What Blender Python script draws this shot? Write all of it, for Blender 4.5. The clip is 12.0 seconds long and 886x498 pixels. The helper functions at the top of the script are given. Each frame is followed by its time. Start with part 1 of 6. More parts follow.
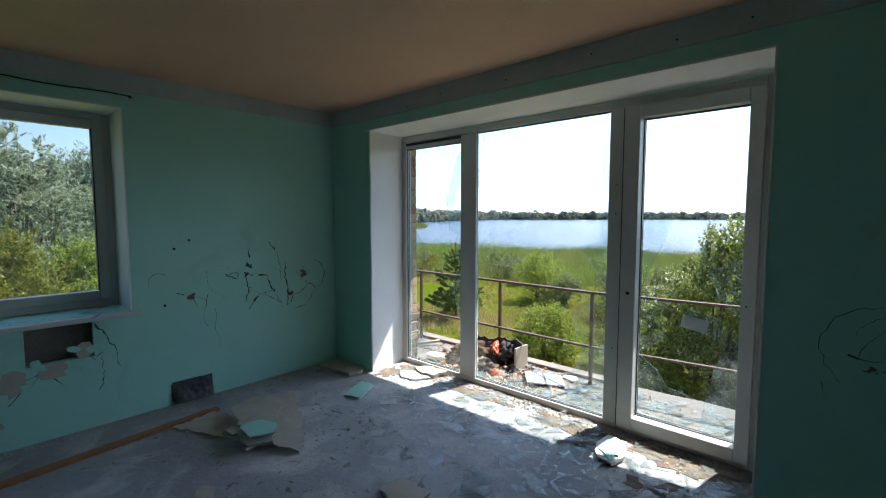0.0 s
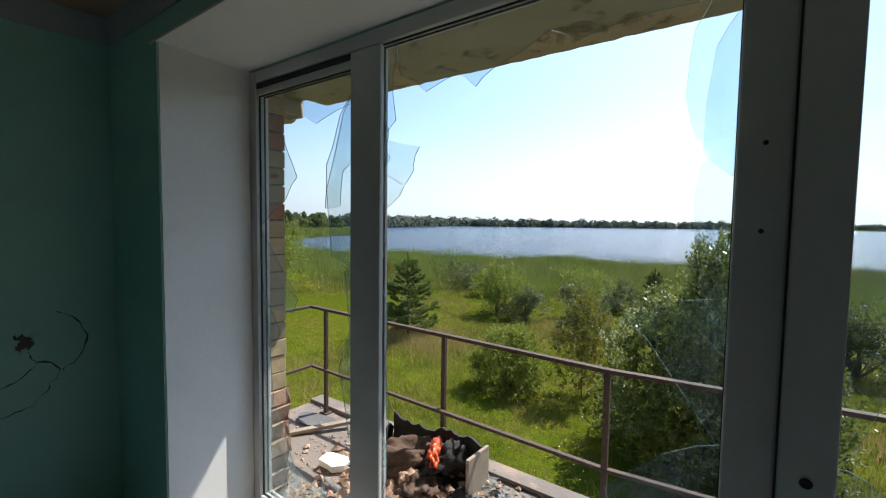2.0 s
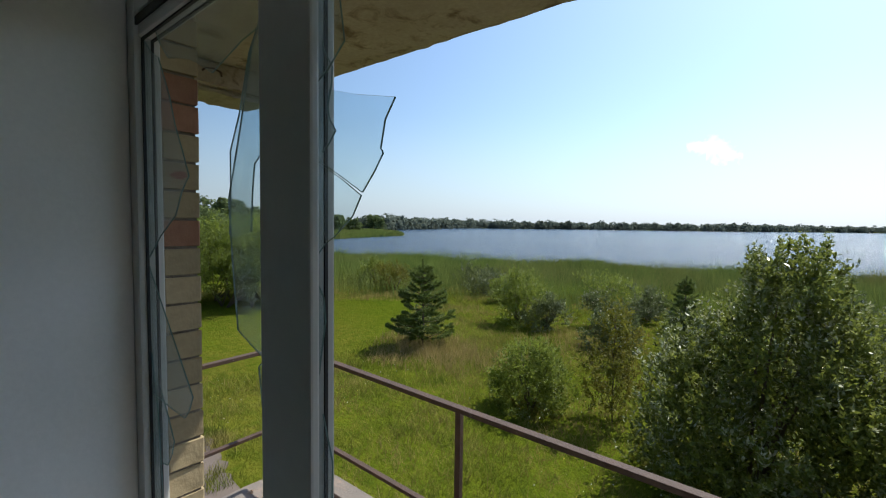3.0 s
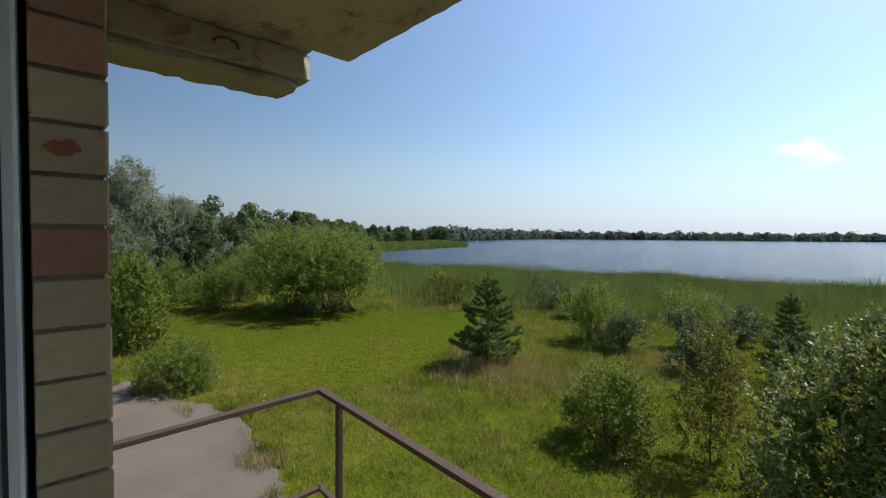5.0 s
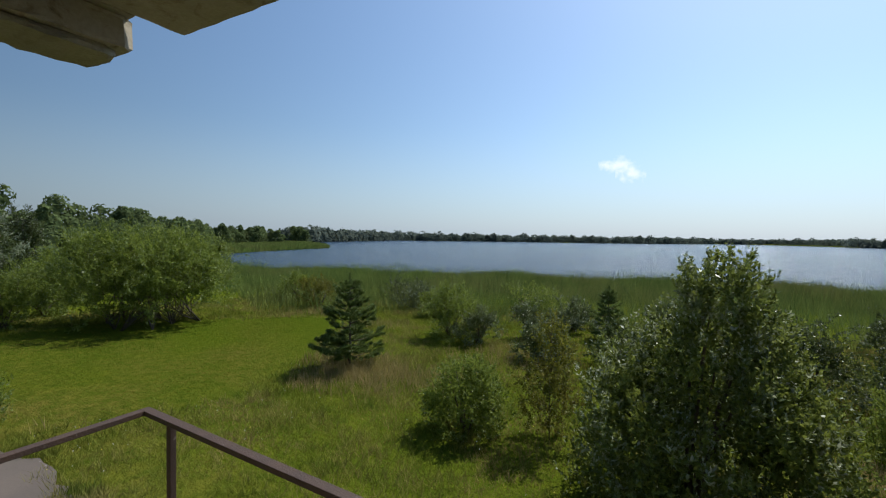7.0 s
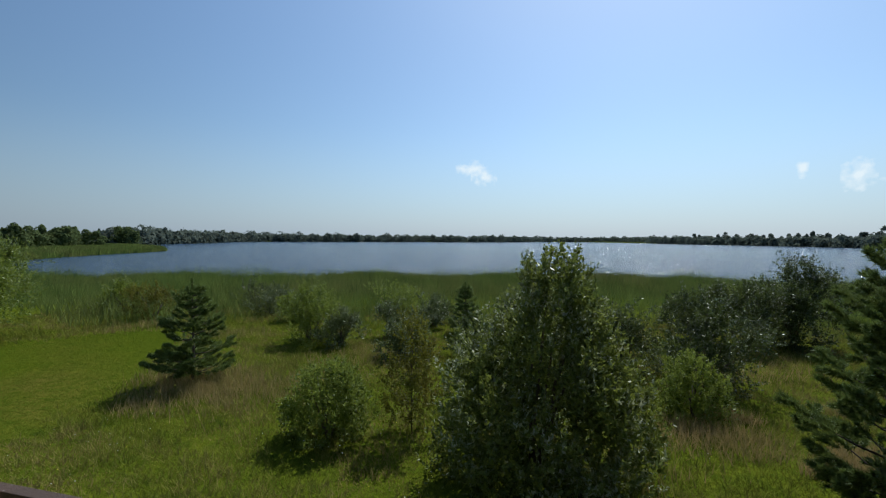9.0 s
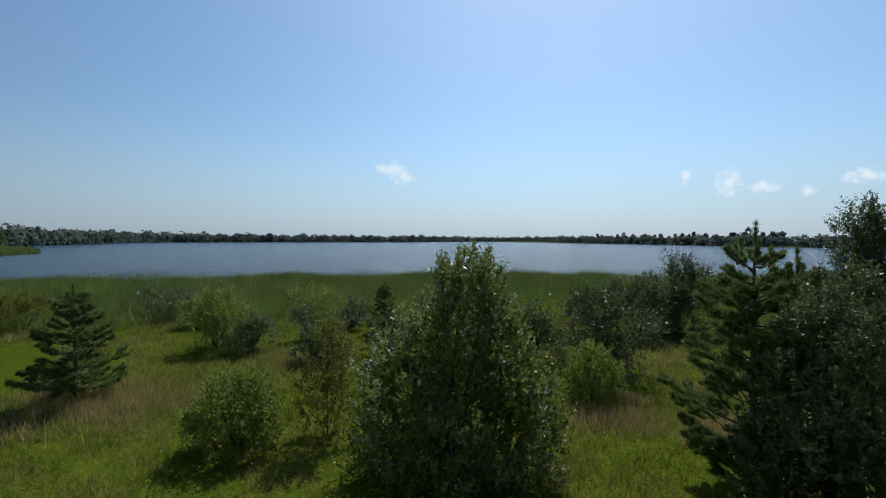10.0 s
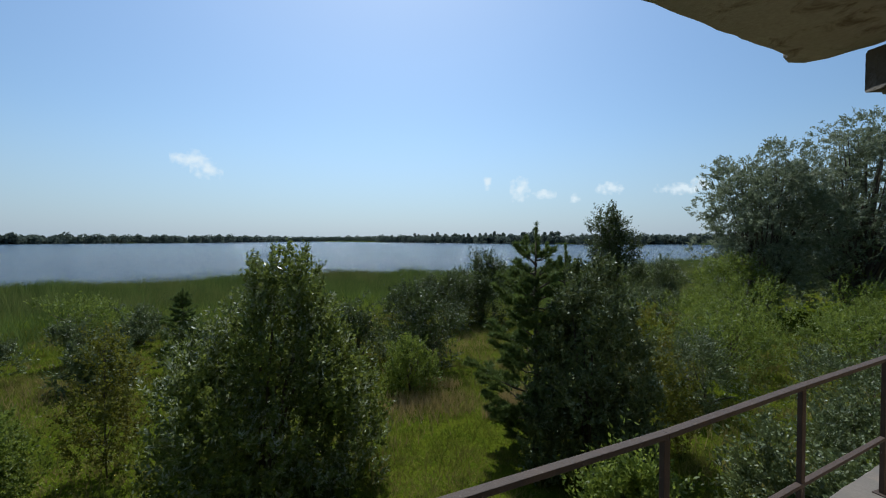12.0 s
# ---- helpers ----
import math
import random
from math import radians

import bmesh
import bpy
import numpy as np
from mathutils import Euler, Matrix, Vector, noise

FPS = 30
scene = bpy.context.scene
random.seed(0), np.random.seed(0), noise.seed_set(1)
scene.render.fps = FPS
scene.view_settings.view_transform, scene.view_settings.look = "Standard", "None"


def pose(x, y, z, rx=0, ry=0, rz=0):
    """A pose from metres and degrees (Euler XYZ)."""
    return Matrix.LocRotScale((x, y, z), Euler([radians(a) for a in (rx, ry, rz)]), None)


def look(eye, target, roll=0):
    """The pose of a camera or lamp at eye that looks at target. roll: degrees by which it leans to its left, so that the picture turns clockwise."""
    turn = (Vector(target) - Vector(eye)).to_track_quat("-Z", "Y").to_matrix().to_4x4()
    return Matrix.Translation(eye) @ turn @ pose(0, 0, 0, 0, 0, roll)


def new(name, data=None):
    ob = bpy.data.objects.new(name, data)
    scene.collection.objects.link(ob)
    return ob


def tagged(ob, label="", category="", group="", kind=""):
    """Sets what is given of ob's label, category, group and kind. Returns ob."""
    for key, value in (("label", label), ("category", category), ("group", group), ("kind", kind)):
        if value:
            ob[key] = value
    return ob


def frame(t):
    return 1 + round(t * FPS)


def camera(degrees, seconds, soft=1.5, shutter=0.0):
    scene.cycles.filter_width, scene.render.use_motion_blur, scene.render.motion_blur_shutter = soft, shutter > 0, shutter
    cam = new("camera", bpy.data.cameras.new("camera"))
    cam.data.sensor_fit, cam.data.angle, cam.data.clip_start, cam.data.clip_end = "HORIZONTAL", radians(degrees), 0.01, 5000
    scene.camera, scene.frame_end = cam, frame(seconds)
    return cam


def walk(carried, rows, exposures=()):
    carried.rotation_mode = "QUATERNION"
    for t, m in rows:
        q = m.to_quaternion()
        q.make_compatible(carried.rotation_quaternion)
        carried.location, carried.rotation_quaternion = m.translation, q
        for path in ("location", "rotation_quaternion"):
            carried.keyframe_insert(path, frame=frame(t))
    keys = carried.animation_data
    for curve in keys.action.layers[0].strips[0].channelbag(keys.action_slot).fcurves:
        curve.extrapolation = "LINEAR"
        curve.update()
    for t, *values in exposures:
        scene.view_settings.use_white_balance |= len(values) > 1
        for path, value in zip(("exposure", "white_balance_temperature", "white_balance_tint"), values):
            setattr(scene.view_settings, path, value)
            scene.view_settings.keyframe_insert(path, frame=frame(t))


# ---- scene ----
cam = camera(90.1, 12.0, soft=1.1)
PATH = [
    (0, (4.147, -2.797, 1.602), (2.808, -1.319, 1.453), -0.0),
    (0.5, (3.882, -2.314, 1.626), (2.557, -0.823, 1.481), -0.3),
    (1, (3.591, -1.786, 1.625), (2.331, -0.239, 1.488), -0.0),
    (1.5, (3.274, -1.328, 1.663), (2.038, 0.239, 1.525), 1.0),
    (2, (2.941, -0.86, 1.631), (1.739, 0.734, 1.51), 0.8),
    (2.5, (2.631, -0.432, 1.677), (1.434, 1.166, 1.550), 0.9),
    (3, (2.312, -0.009, 1.726), (1.048, 1.538, 1.613), 0.8),
    (3.2, (2.205, 0.141, 1.728), (0.9, 1.653, 1.635), 0.6),
    (3.5, (2.113, 0.333, 1.748), (0.714, 1.76, 1.667), 0.7),
    (3.7, (2.026, 0.447, 1.749), (0.569, 1.815, 1.669), 0.6),
    (5.3, (1.724, 0.587, 1.719), (0.249, 1.936, 1.653), 0.5),
    (5.5, (1.72, 0.595, 1.719), (0.291, 1.991, 1.653), 0.6),
    (6, (1.729, 0.59, 1.707), (0.448, 2.125, 1.647), 0.5),
    (6.5, (1.739, 0.597, 1.706), (0.589, 2.232, 1.649), 0.7),
    (7, (1.752, 0.606, 1.704), (0.754, 2.338, 1.651), 0.9),
    (7.2, (1.75, 0.606, 1.71), (0.817, 2.374, 1.658), 1.1),
    (8.8, (1.852, 0.625, 1.669), (1.357, 2.562, 1.624), 0.4),
    (9, (1.83, 0.606, 1.688), (1.401, 2.559, 1.642), 0.4),
    (9.5, (1.909, 0.535, 1.692), (1.655, 2.519, 1.648), 0.3),
    (10, (1.949, 0.49, 1.69), (1.877, 2.488, 1.646), 0.3),
    (10.5, (1.953, 0.44, 1.682), (2.043, 2.437, 1.64), 0.1),
    (11, (1.965, 0.43, 1.664), (2.25, 2.409, 1.621), 0.0),
    (11.5, (1.947, 0.388, 1.677), (2.453, 2.322, 1.632), 0.1),
    (12, (1.988, 0.4, 1.665), (2.699, 2.268, 1.621), -0.0),
]

# the camera's way through the broken window and round on the balcony
walk(cam, [(t, look(e, a, r)) for t, e, a, r in PATH],
     exposures=[(0.0, 1.70, 6250, 8), (0.5, 1.65, 6250, 8), (1.0, 1.44, 6300, 9), (1.5, 1.14, 6350, 9), (2.0, 0.85, 6450, 8), (2.5, 0.52, 6450, 7),
                (3.0, 0.42, 6400, 6), (3.7, 0.34, 6400, 6), (5.5, 0.19, 6350, 6), (7.2, -0.10, 6200, 4), (9.0, -0.31, 6020, 2), (12.0, -0.40, 5840, 1)])

# ---- light: clear summer sky, high sun over the lake ----
SUN_ELEV, SUN_AZ = 53.0, -14.0          # azimuth counted anticlockwise from +y
world = bpy.data.worlds.new("sky")
scene.world = world
world.use_nodes = True
wn = world.node_tree.nodes
wl = world.node_tree.links
sky = wn.new("ShaderNodeTexSky")
sky.sky_type = 'NISHITA'
sky.sun_disc = False
sky.sun_elevation = radians(SUN_ELEV)
sky.sun_rotation = radians(-SUN_AZ)
sky.air_density = 1.0
sky.dust_density = 0.8
sky.ozone_density = 2.0
wn["Background"].inputs["Strength"].default_value = 0.13
# pale summer haze that thins out with height
wtc = wn.new("ShaderNodeTexCoord")
wsep = wn.new("ShaderNodeSeparateXYZ")
wl.new(wtc.outputs["Generated"], wsep.inputs[0])
wmr = wn.new("ShaderNodeMapRange")
wmr.interpolation_type = 'SMOOTHSTEP'
wmr.inputs["From Min"].default_value = -0.02
wmr.inputs["From Max"].default_value = 0.25
wmr.inputs["To Min"].default_value = 0.72
wmr.inputs["To Max"].default_value = 0.0
wl.new(wsep.outputs[2], wmr.inputs["Value"])
wmix = wn.new("ShaderNodeMix")
wmix.data_type = 'RGBA'
wl.new(wmr.outputs[0], wmix.inputs["Factor"])
wl.new(sky.outputs[0], wmix.inputs[6])
wmix.inputs[7].default_value = (4.25, 5.0, 6.25, 1)
# the sky brightens towards the sun
_e, _a = radians(SUN_ELEV), radians(SUN_AZ)
sun_dir = Vector((-math.sin(_a) * math.cos(_e), math.cos(_a) * math.cos(_e), math.sin(_e)))
wdot = wn.new("ShaderNodeVectorMath")
wdot.operation = 'DOT_PRODUCT'
wdot.inputs[1].default_value = sun_dir
wl.new(wtc.outputs["Generated"], wdot.inputs[0])
wglow = wn.new("ShaderNodeMapRange")
wglow.inputs["From Min"].default_value = 0.0
wglow.inputs["From Max"].default_value = 0.85
wglow.inputs["To Min"].default_value = 0.52
wglow.inputs["To Max"].default_value = 1.22
wl.new(wdot.outputs["Value"], wglow.inputs["Value"])
wtone = wn.new("ShaderNodeVectorMath")
wtone.operation = 'SCALE'
wtone.inputs[0].default_value = (0.985, 1.0, 1.02)
wl.new(wglow.outputs[0], wtone.inputs["Scale"])
wmul = wn.new("ShaderNodeVectorMath")
wmul.operation = 'MULTIPLY'
wl.new(wmix.outputs[2], wmul.inputs[0])
wl.new(wtone.outputs[0], wmul.inputs[1])
wl.new(wmul.outputs[0], wn["Background"].inputs["Color"])
sun = new("sun", bpy.data.lights.new("sun", 'SUN'))
sun.data.energy = 4.7
sun.data.angle = radians(0.53)
sun.data.color = (1.0, 0.95, 0.87)
sun.matrix_world = look(sun_dir * 60, (0, 0, 0))


# ---- materials ----
def nodes_of(name):
    m = bpy.data.materials.new(name)
    m.use_nodes = True
    return m, m.node_tree.nodes, m.node_tree.links, m.node_tree.nodes["Principled BSDF"]


def noise_fac(n, l, scale, detail=5, rough=0.6, coord="Object", lo=0.3, hi=0.7, distort=0.0):
    tc = n.new("ShaderNodeTexCoord")
    t = n.new("ShaderNodeTexNoise")
    t.inputs["Scale"].default_value = scale
    t.inputs["Detail"].default_value = detail
    t.inputs["Roughness"].default_value = rough
    t.inputs["Distortion"].default_value = distort
    l.new(tc.outputs[coord], t.inputs["Vector"])
    r = n.new("ShaderNodeMapRange")
    r.inputs["From Min"].default_value = lo
    r.inputs["From Max"].default_value = hi
    l.new(t.outputs["Fac"], r.inputs["Value"])
    return r.outputs["Result"]


def mixc(n, l, fac, a, b):
    x = n.new("ShaderNodeMix")
    x.data_type = 'RGBA'
    if fac is not None and not isinstance(fac, float):
        l.new(fac, x.inputs["Factor"])
    else:
        x.inputs["Factor"].default_value = fac
    for k, v in ((6, a), (7, b)):
        if isinstance(v, tuple):
            x.inputs[k].default_value = (*v, 1)
        else:
            l.new(v, x.inputs[k])
    return x.outputs[2]


def surface(name, c1, c2, scale=3.0, rough=0.6, stain=None, stain_scale=0.8, stain_lo=0.55, stain_hi=0.75,
            bump=0.2, bump_scale=40.0, metal=0.0, grain=0.25, grain_scale=60.0, vary=0.0, dist=0.01):
    """Two-tone mottle, fine grain, shaped stains and a fine relief."""
    m, n, l, b = nodes_of(name)
    col = mixc(n, l, noise_fac(n, l, scale), c1, c2)
    dark = tuple(v * 0.6 for v in c1)
    g = noise_fac(n, l, grain_scale, 3)
    gm = n.new("ShaderNodeMath")
    gm.operation = 'MULTIPLY'
    gm.inputs[1].default_value = grain
    l.new(g, gm.inputs[0])
    col = mixc(n, l, gm.outputs[0], col, dark)
    if stain:
        col = mixc(n, l, noise_fac(n, l, stain_scale, 7, 0.65, lo=stain_lo, hi=stain_hi, distort=0.6), col, stain)
    if vary:
        oi = n.new("ShaderNodeObjectInfo")
        hs = n.new("ShaderNodeHueSaturation")
        mr = n.new("ShaderNodeMapRange")
        mr.inputs["To Min"].default_value = 1 - vary
        mr.inputs["To Max"].default_value = 1 + vary
        l.new(oi.outputs["Random"], mr.inputs["Value"])
        l.new(mr.outputs[0], hs.inputs["Value"])
        l.new(col, hs.inputs["Color"])
        col = hs.outputs[0]
    l.new(col, b.inputs["Base Color"])
    b.inputs["Roughness"].default_value = rough
    b.inputs["Metallic"].default_value = metal
    if bump:
        bp = n.new("ShaderNodeBump")
        bp.inputs["Strength"].default_value = bump
        bp.inputs["Distance"].default_value = dist
        l.new(noise_fac(n, l, bump_scale, 6, lo=0.0, hi=1.0), bp.inputs["Height"])
        l.new(bp.outputs[0], b.inputs["Normal"])
    return m


def foliage(name, c1, c2, c3, gloss=0.45, trans=0.35, patch=0.15, spec=0.2, pale=None, c4=None, lift=0.0, clump=0.5, clump_scale=2.8):
    """Leaves: each leaf its own tone, patches at two scales, some leaf backs pale, light passing through."""
    m, n, l, b = nodes_of(name)
    geo = n.new("ShaderNodeNewGeometry")
    tone = n.new("ShaderNodeMix")
    tone.inputs["Factor"].default_value = clump
    l.new(geo.outputs["Random Per Island"], tone.inputs[2])
    l.new(noise_fac(n, l, clump_scale, 3, lo=0.36, hi=0.64), tone.inputs[3])
    col = mixc(n, l, tone.outputs[0], c1, c2)
    col = mixc(n, l, noise_fac(n, l, patch, 3, lo=0.42, hi=0.68), col, c3)
    if c4:
        col = mixc(n, l, noise_fac(n, l, patch * 3.7, 4, lo=0.5, hi=0.72), col, c4)
    if pale:
        mr = n.new("ShaderNodeMapRange")
        mr.inputs["From Min"].default_value = 1 - pale[0] * 3.5
        mr.inputs["From Max"].default_value = 1 - pale[0] * 1.5
        l.new(geo.outputs["Random Per Island"], mr.inputs["Value"])
        # leaf backs turn up in gusty patches
        pm = n.new("ShaderNodeMath")
        pm.operation = 'MULTIPLY'
        l.new(mr.outputs[0], pm.inputs[0])
        l.new(noise_fac(n, l, 0.9, 3, lo=0.47, hi=0.62), pm.inputs[1])
        col = mixc(n, l, pm.outputs[0], col, pale[1])
    l.new(col, b.inputs["Base Color"])
    b.inputs["Roughness"].default_value = gloss
    b.inputs["Specular IOR Level"].default_value = spec
    tr = n.new("ShaderNodeBsdfTranslucent")
    hs = n.new("ShaderNodeHueSaturation")
    hs.inputs["Hue"].default_value = 0.485
    hs.inputs["Value"].default_value = 1.5
    l.new(col, hs.inputs["Color"])
    l.new(hs.outputs[0], tr.inputs["Color"])
    if lift:
        # thin blades share the light of the whole sward
        sc = n.new("ShaderNodeVectorMath")
        sc.operation = 'MULTIPLY_ADD'
        sc.inputs[1].default_value = (1 - lift,) * 3
        sc.inputs[2].default_value = (0, 0, lift)
        l.new(geo.outputs["Normal"], sc.inputs[0])
        nm = n.new("ShaderNodeVectorMath")
        nm.operation = 'NORMALIZE'
        l.new(sc.outputs[0], nm.inputs[0])
        l.new(nm.outputs[0], b.inputs["Normal"])
    mx = n.new("ShaderNodeMixShader")
    mx.inputs[0].default_value = trans
    l.new(b.outputs[0], mx.inputs[1])
    l.new(tr.outputs[0], mx.inputs[2])
    l.new(mx.outputs[0], n["Material Output"].inputs["Surface"])
    return m


def glass(name, tint, rough=0.02):
    m, n, l, b = nodes_of(name)
    tr = n.new("ShaderNodeBsdfTransparent")
    tr.inputs["Color"].default_value = (*tint, 1)
    gl = n.new("ShaderNodeBsdfGlossy")
    gl.inputs["Roughness"].default_value = rough
    lw = n.new("ShaderNodeLayerWeight")
    pw = n.new("ShaderNodeMath")
    pw.operation = 'POWER'
    pw.inputs[1].default_value = 4.0
    l.new(lw.outputs["Facing"], pw.inputs[0])
    fr = n.new("ShaderNodeMath")
    fr.operation = 'MULTIPLY_ADD'
    fr.inputs[1].default_value = 0.6
    fr.inputs[2].default_value = 0.04
    l.new(pw.outputs[0], fr.inputs[0])
    mx = n.new("ShaderNodeMixShader")
    l.new(fr.outputs[0], mx.inputs[0])
    l.new(tr.outputs[0], mx.inputs[1])
    l.new(gl.outputs[0], mx.inputs[2])
    # thin film of dust
    df = n.new("ShaderNodeBsdfDiffuse")
    df.inputs["Color"].default_value = (0.55, 0.6, 0.58, 1)
    dt = n.new("ShaderNodeBsdfTranslucent")
    dt.inputs["Color"].default_value = (0.7, 0.75, 0.73, 1)
    dm = n.new("ShaderNodeMixShader")
    l.new(df.outputs[0], dm.inputs[1])
    l.new(dt.outputs[0], dm.inputs[2])
    md = n.new("ShaderNodeMixShader")
    f = noise_fac(n, l, 9.0, 6, lo=0.35, hi=0.9)
    mu = n.new("ShaderNodeMath")
    mu.operation = 'MULTIPLY'
    mu.inputs[1].default_value = 0.07
    l.new(f, mu.inputs[0])
    l.new(mu.outputs[0], md.inputs[0])
    l.new(mx.outputs[0], md.inputs[1])
    l.new(dm.outputs[0], md.inputs[2])
    l.new(md.outputs[0], n["Material Output"].inputs["Surface"])
    return m


def plain(name, c, rough=0.5, metal=0.0):
    m, n, l, b = nodes_of(name)
    b.inputs["Base Color"].default_value = (*c, 1)
    b.inputs["Roughness"].default_value = rough
    b.inputs["Metallic"].default_value = metal
    return m


M_GREEN = surface("green_wall_paint", (0.335, 0.635, 0.55), (0.375, 0.69, 0.60), 1.2, 0.55, stain=(0.33, 0.46, 0.38),
                  stain_scale=1.3, stain_lo=0.6, stain_hi=0.85, bump=0.12, bump_scale=25, grain=0.1)
M_BAND = surface("grey_cornice_paint", (0.50, 0.55, 0.56), (0.42, 0.47, 0.48), 2.0, 0.6, stain=(0.32, 0.36, 0.34), bump=0.1)
M_CEIL = surface("ochre_ceiling_paint", (0.68, 0.43, 0.28), (0.60, 0.37, 0.24), 1.5, 0.6, stain=(0.48, 0.29, 0.19), stain_scale=0.7, bump=0.1)
M_WHITE = surface("white_plaster", (0.82, 0.81, 0.79), (0.74, 0.73, 0.71), 1.5, 0.6, stain=(0.55, 0.54, 0.50), stain_scale=1.8,
                  stain_lo=0.62, stain_hi=0.85, bump=0.1, grain=0.12)
M_PVC = surface("window_plastic", (0.62, 0.61, 0.585), (0.53, 0.52, 0.495), 3.0, 0.35, stain=(0.36, 0.34, 0.31), stain_scale=3.0,
                stain_lo=0.62, stain_hi=0.82, bump=0.03, grain=0.08)
M_GASKET = plain("black_rubber_gasket", (0.02, 0.02, 0.022), 0.6)
M_FLOOR = surface("dusty_concrete_floor", (0.40, 0.405, 0.425), (0.28, 0.285, 0.305), 1.4, 0.8, stain=(0.56, 0.56, 0.56), stain_scale=2.6,
                  stain_lo=0.48, stain_hi=0.72, bump=0.6, bump_scale=22, grain=0.45)
M_CONC = surface("weathered_concrete", (0.44, 0.375, 0.285), (0.35, 0.295, 0.22), 3.0, 0.9, stain=(0.15, 0.105, 0.07), stain_scale=5.0,
                 stain_lo=0.53, stain_hi=0.66, bump=0.7, bump_scale=38, grain=0.55, grain_scale=45, dist=0.006)
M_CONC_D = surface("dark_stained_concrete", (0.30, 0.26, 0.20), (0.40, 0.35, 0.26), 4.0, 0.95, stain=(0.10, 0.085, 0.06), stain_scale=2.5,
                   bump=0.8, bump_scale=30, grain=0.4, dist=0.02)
M_BRICK = surface("silicate_brick", (0.38, 0.295, 0.170), (0.44, 0.345, 0.205), 5.0, 0.9, stain=(0.43, 0.20, 0.10), stain_scale=3.4,
                  stain_lo=0.60, stain_hi=0.70, bump=0.5, bump_scale=16, grain=0.4, grain_scale=35, vary=0.14)
M_BRICK_R = surface("red_brick", (0.33, 0.160, 0.095), (0.38, 0.205, 0.125), 5.0, 0.9, stain=(0.27, 0.15, 0.09), stain_scale=4.0,
                    bump=0.5, bump_scale=18, grain=0.4, grain_scale=35, vary=0.15)
M_BLOT = surface("rust_red_paint", (0.30, 0.075, 0.04), (0.22, 0.06, 0.035), 20, 0.7)
M_MORTAR = surface("grey_mortar", (0.25, 0.205, 0.155), (0.17, 0.14, 0.11), 14, 0.95, stain=(0.09, 0.07, 0.055), stain_scale=9, stain_lo=0.5, stain_hi=0.65, bump=0.9, bump_scale=45, grain=0.5)
M_RUBBLE = surface("crumbled_brick", (0.34, 0.205, 0.14), (0.44, 0.32, 0.235), 7.0, 0.95, stain=(0.50, 0.43, 0.34), stain_scale=5, bump=0.9, bump_scale=40)
M_RAIL = surface("rusty_brown_rail_paint", (0.080, 0.043, 0.028), (0.050, 0.028, 0.020), 8, 0.7, stain=(0.24, 0.20, 0.17), stain_scale=22,
                 stain_lo=0.64, stain_hi=0.72, bump=0.4, bump_scale=120, grain=0.3)
M_WOOD = surface("orange_brown_wood", (0.36, 0.15, 0.055), (0.27, 0.105, 0.04), 7, 0.5, bump=0.3, bump_scale=90, grain=0.3)
M_WOOD_G = surface("grey_weathered_wood", (0.34, 0.28, 0.21), (0.25, 0.20, 0.15), 9, 0.8, bump=0.4, bump_scale=80)
M_PLASTERB = surface("plasterboard_core", (0.50, 0.46, 0.39), (0.42, 0.38, 0.31), 6, 0.9, stain=(0.33, 0.29, 0.23), stain_scale=5, bump=0.5)
M_BALC = surface("dirty_balcony_concrete", (0.21, 0.175, 0.15), (0.155, 0.135, 0.118), 2.0, 0.92, stain=(0.36, 0.25, 0.18), stain_scale=2.2, bump=0.6, bump_scale=20)
M_HOLE = surface("dark_raw_surface", (0.115, 0.095, 0.08), (0.17, 0.145, 0.12), 9, 0.95, bump=0.9, bump_scale=50)
# one dark tone for the flat strips that draw the cracks
M_CRACK = plain("crack_dark", (0.075, 0.085, 0.075), 0.95)
M_ASPH = surface("old_concrete_paving", (0.150, 0.115, 0.092), (0.108, 0.085, 0.070), 0.8, 0.92, stain=(0.085, 0.085, 0.055), stain_scale=0.5, bump=0.6, bump_scale=12)
M_CHAR = surface("charred_cloth", (0.015, 0.013, 0.012), (0.035, 0.028, 0.024), 10, 0.85, bump=0.9, bump_scale=30)
M_DIRT = surface("trodden_brown_dirt", (0.15, 0.115, 0.085), (0.10, 0.075, 0.055), 8, 0.95, stain=(0.24, 0.20, 0.16), stain_scale=12, stain_lo=0.5, stain_hi=0.7, bump=0.8, bump_scale=60)
M_SOIL = surface("dark_planter_soil", (0.075, 0.045, 0.03), (0.13, 0.08, 0.055), 9, 0.95, stain=(0.20, 0.14, 0.10), stain_scale=7, bump=0.9, bump_scale=35)
M_ORANGE = surface("orange_plastic", (0.72, 0.10, 0.02), (0.62, 0.07, 0.015), 6, 0.35, bump=0.2)
M_BARK = surface("tree_bark", (0.13, 0.10, 0.075), (0.08, 0.06, 0.045), 6, 0.9, bump=0.8, bump_scale=25)
M_BAG = surface("grey_plastic_film", (0.16, 0.165, 0.17), (0.10, 0.105, 0.11), 8, 0.22, bump=0.8, bump_scale=18)
M_GLASS = glass("window_glass", (0.90, 0.94, 0.945))


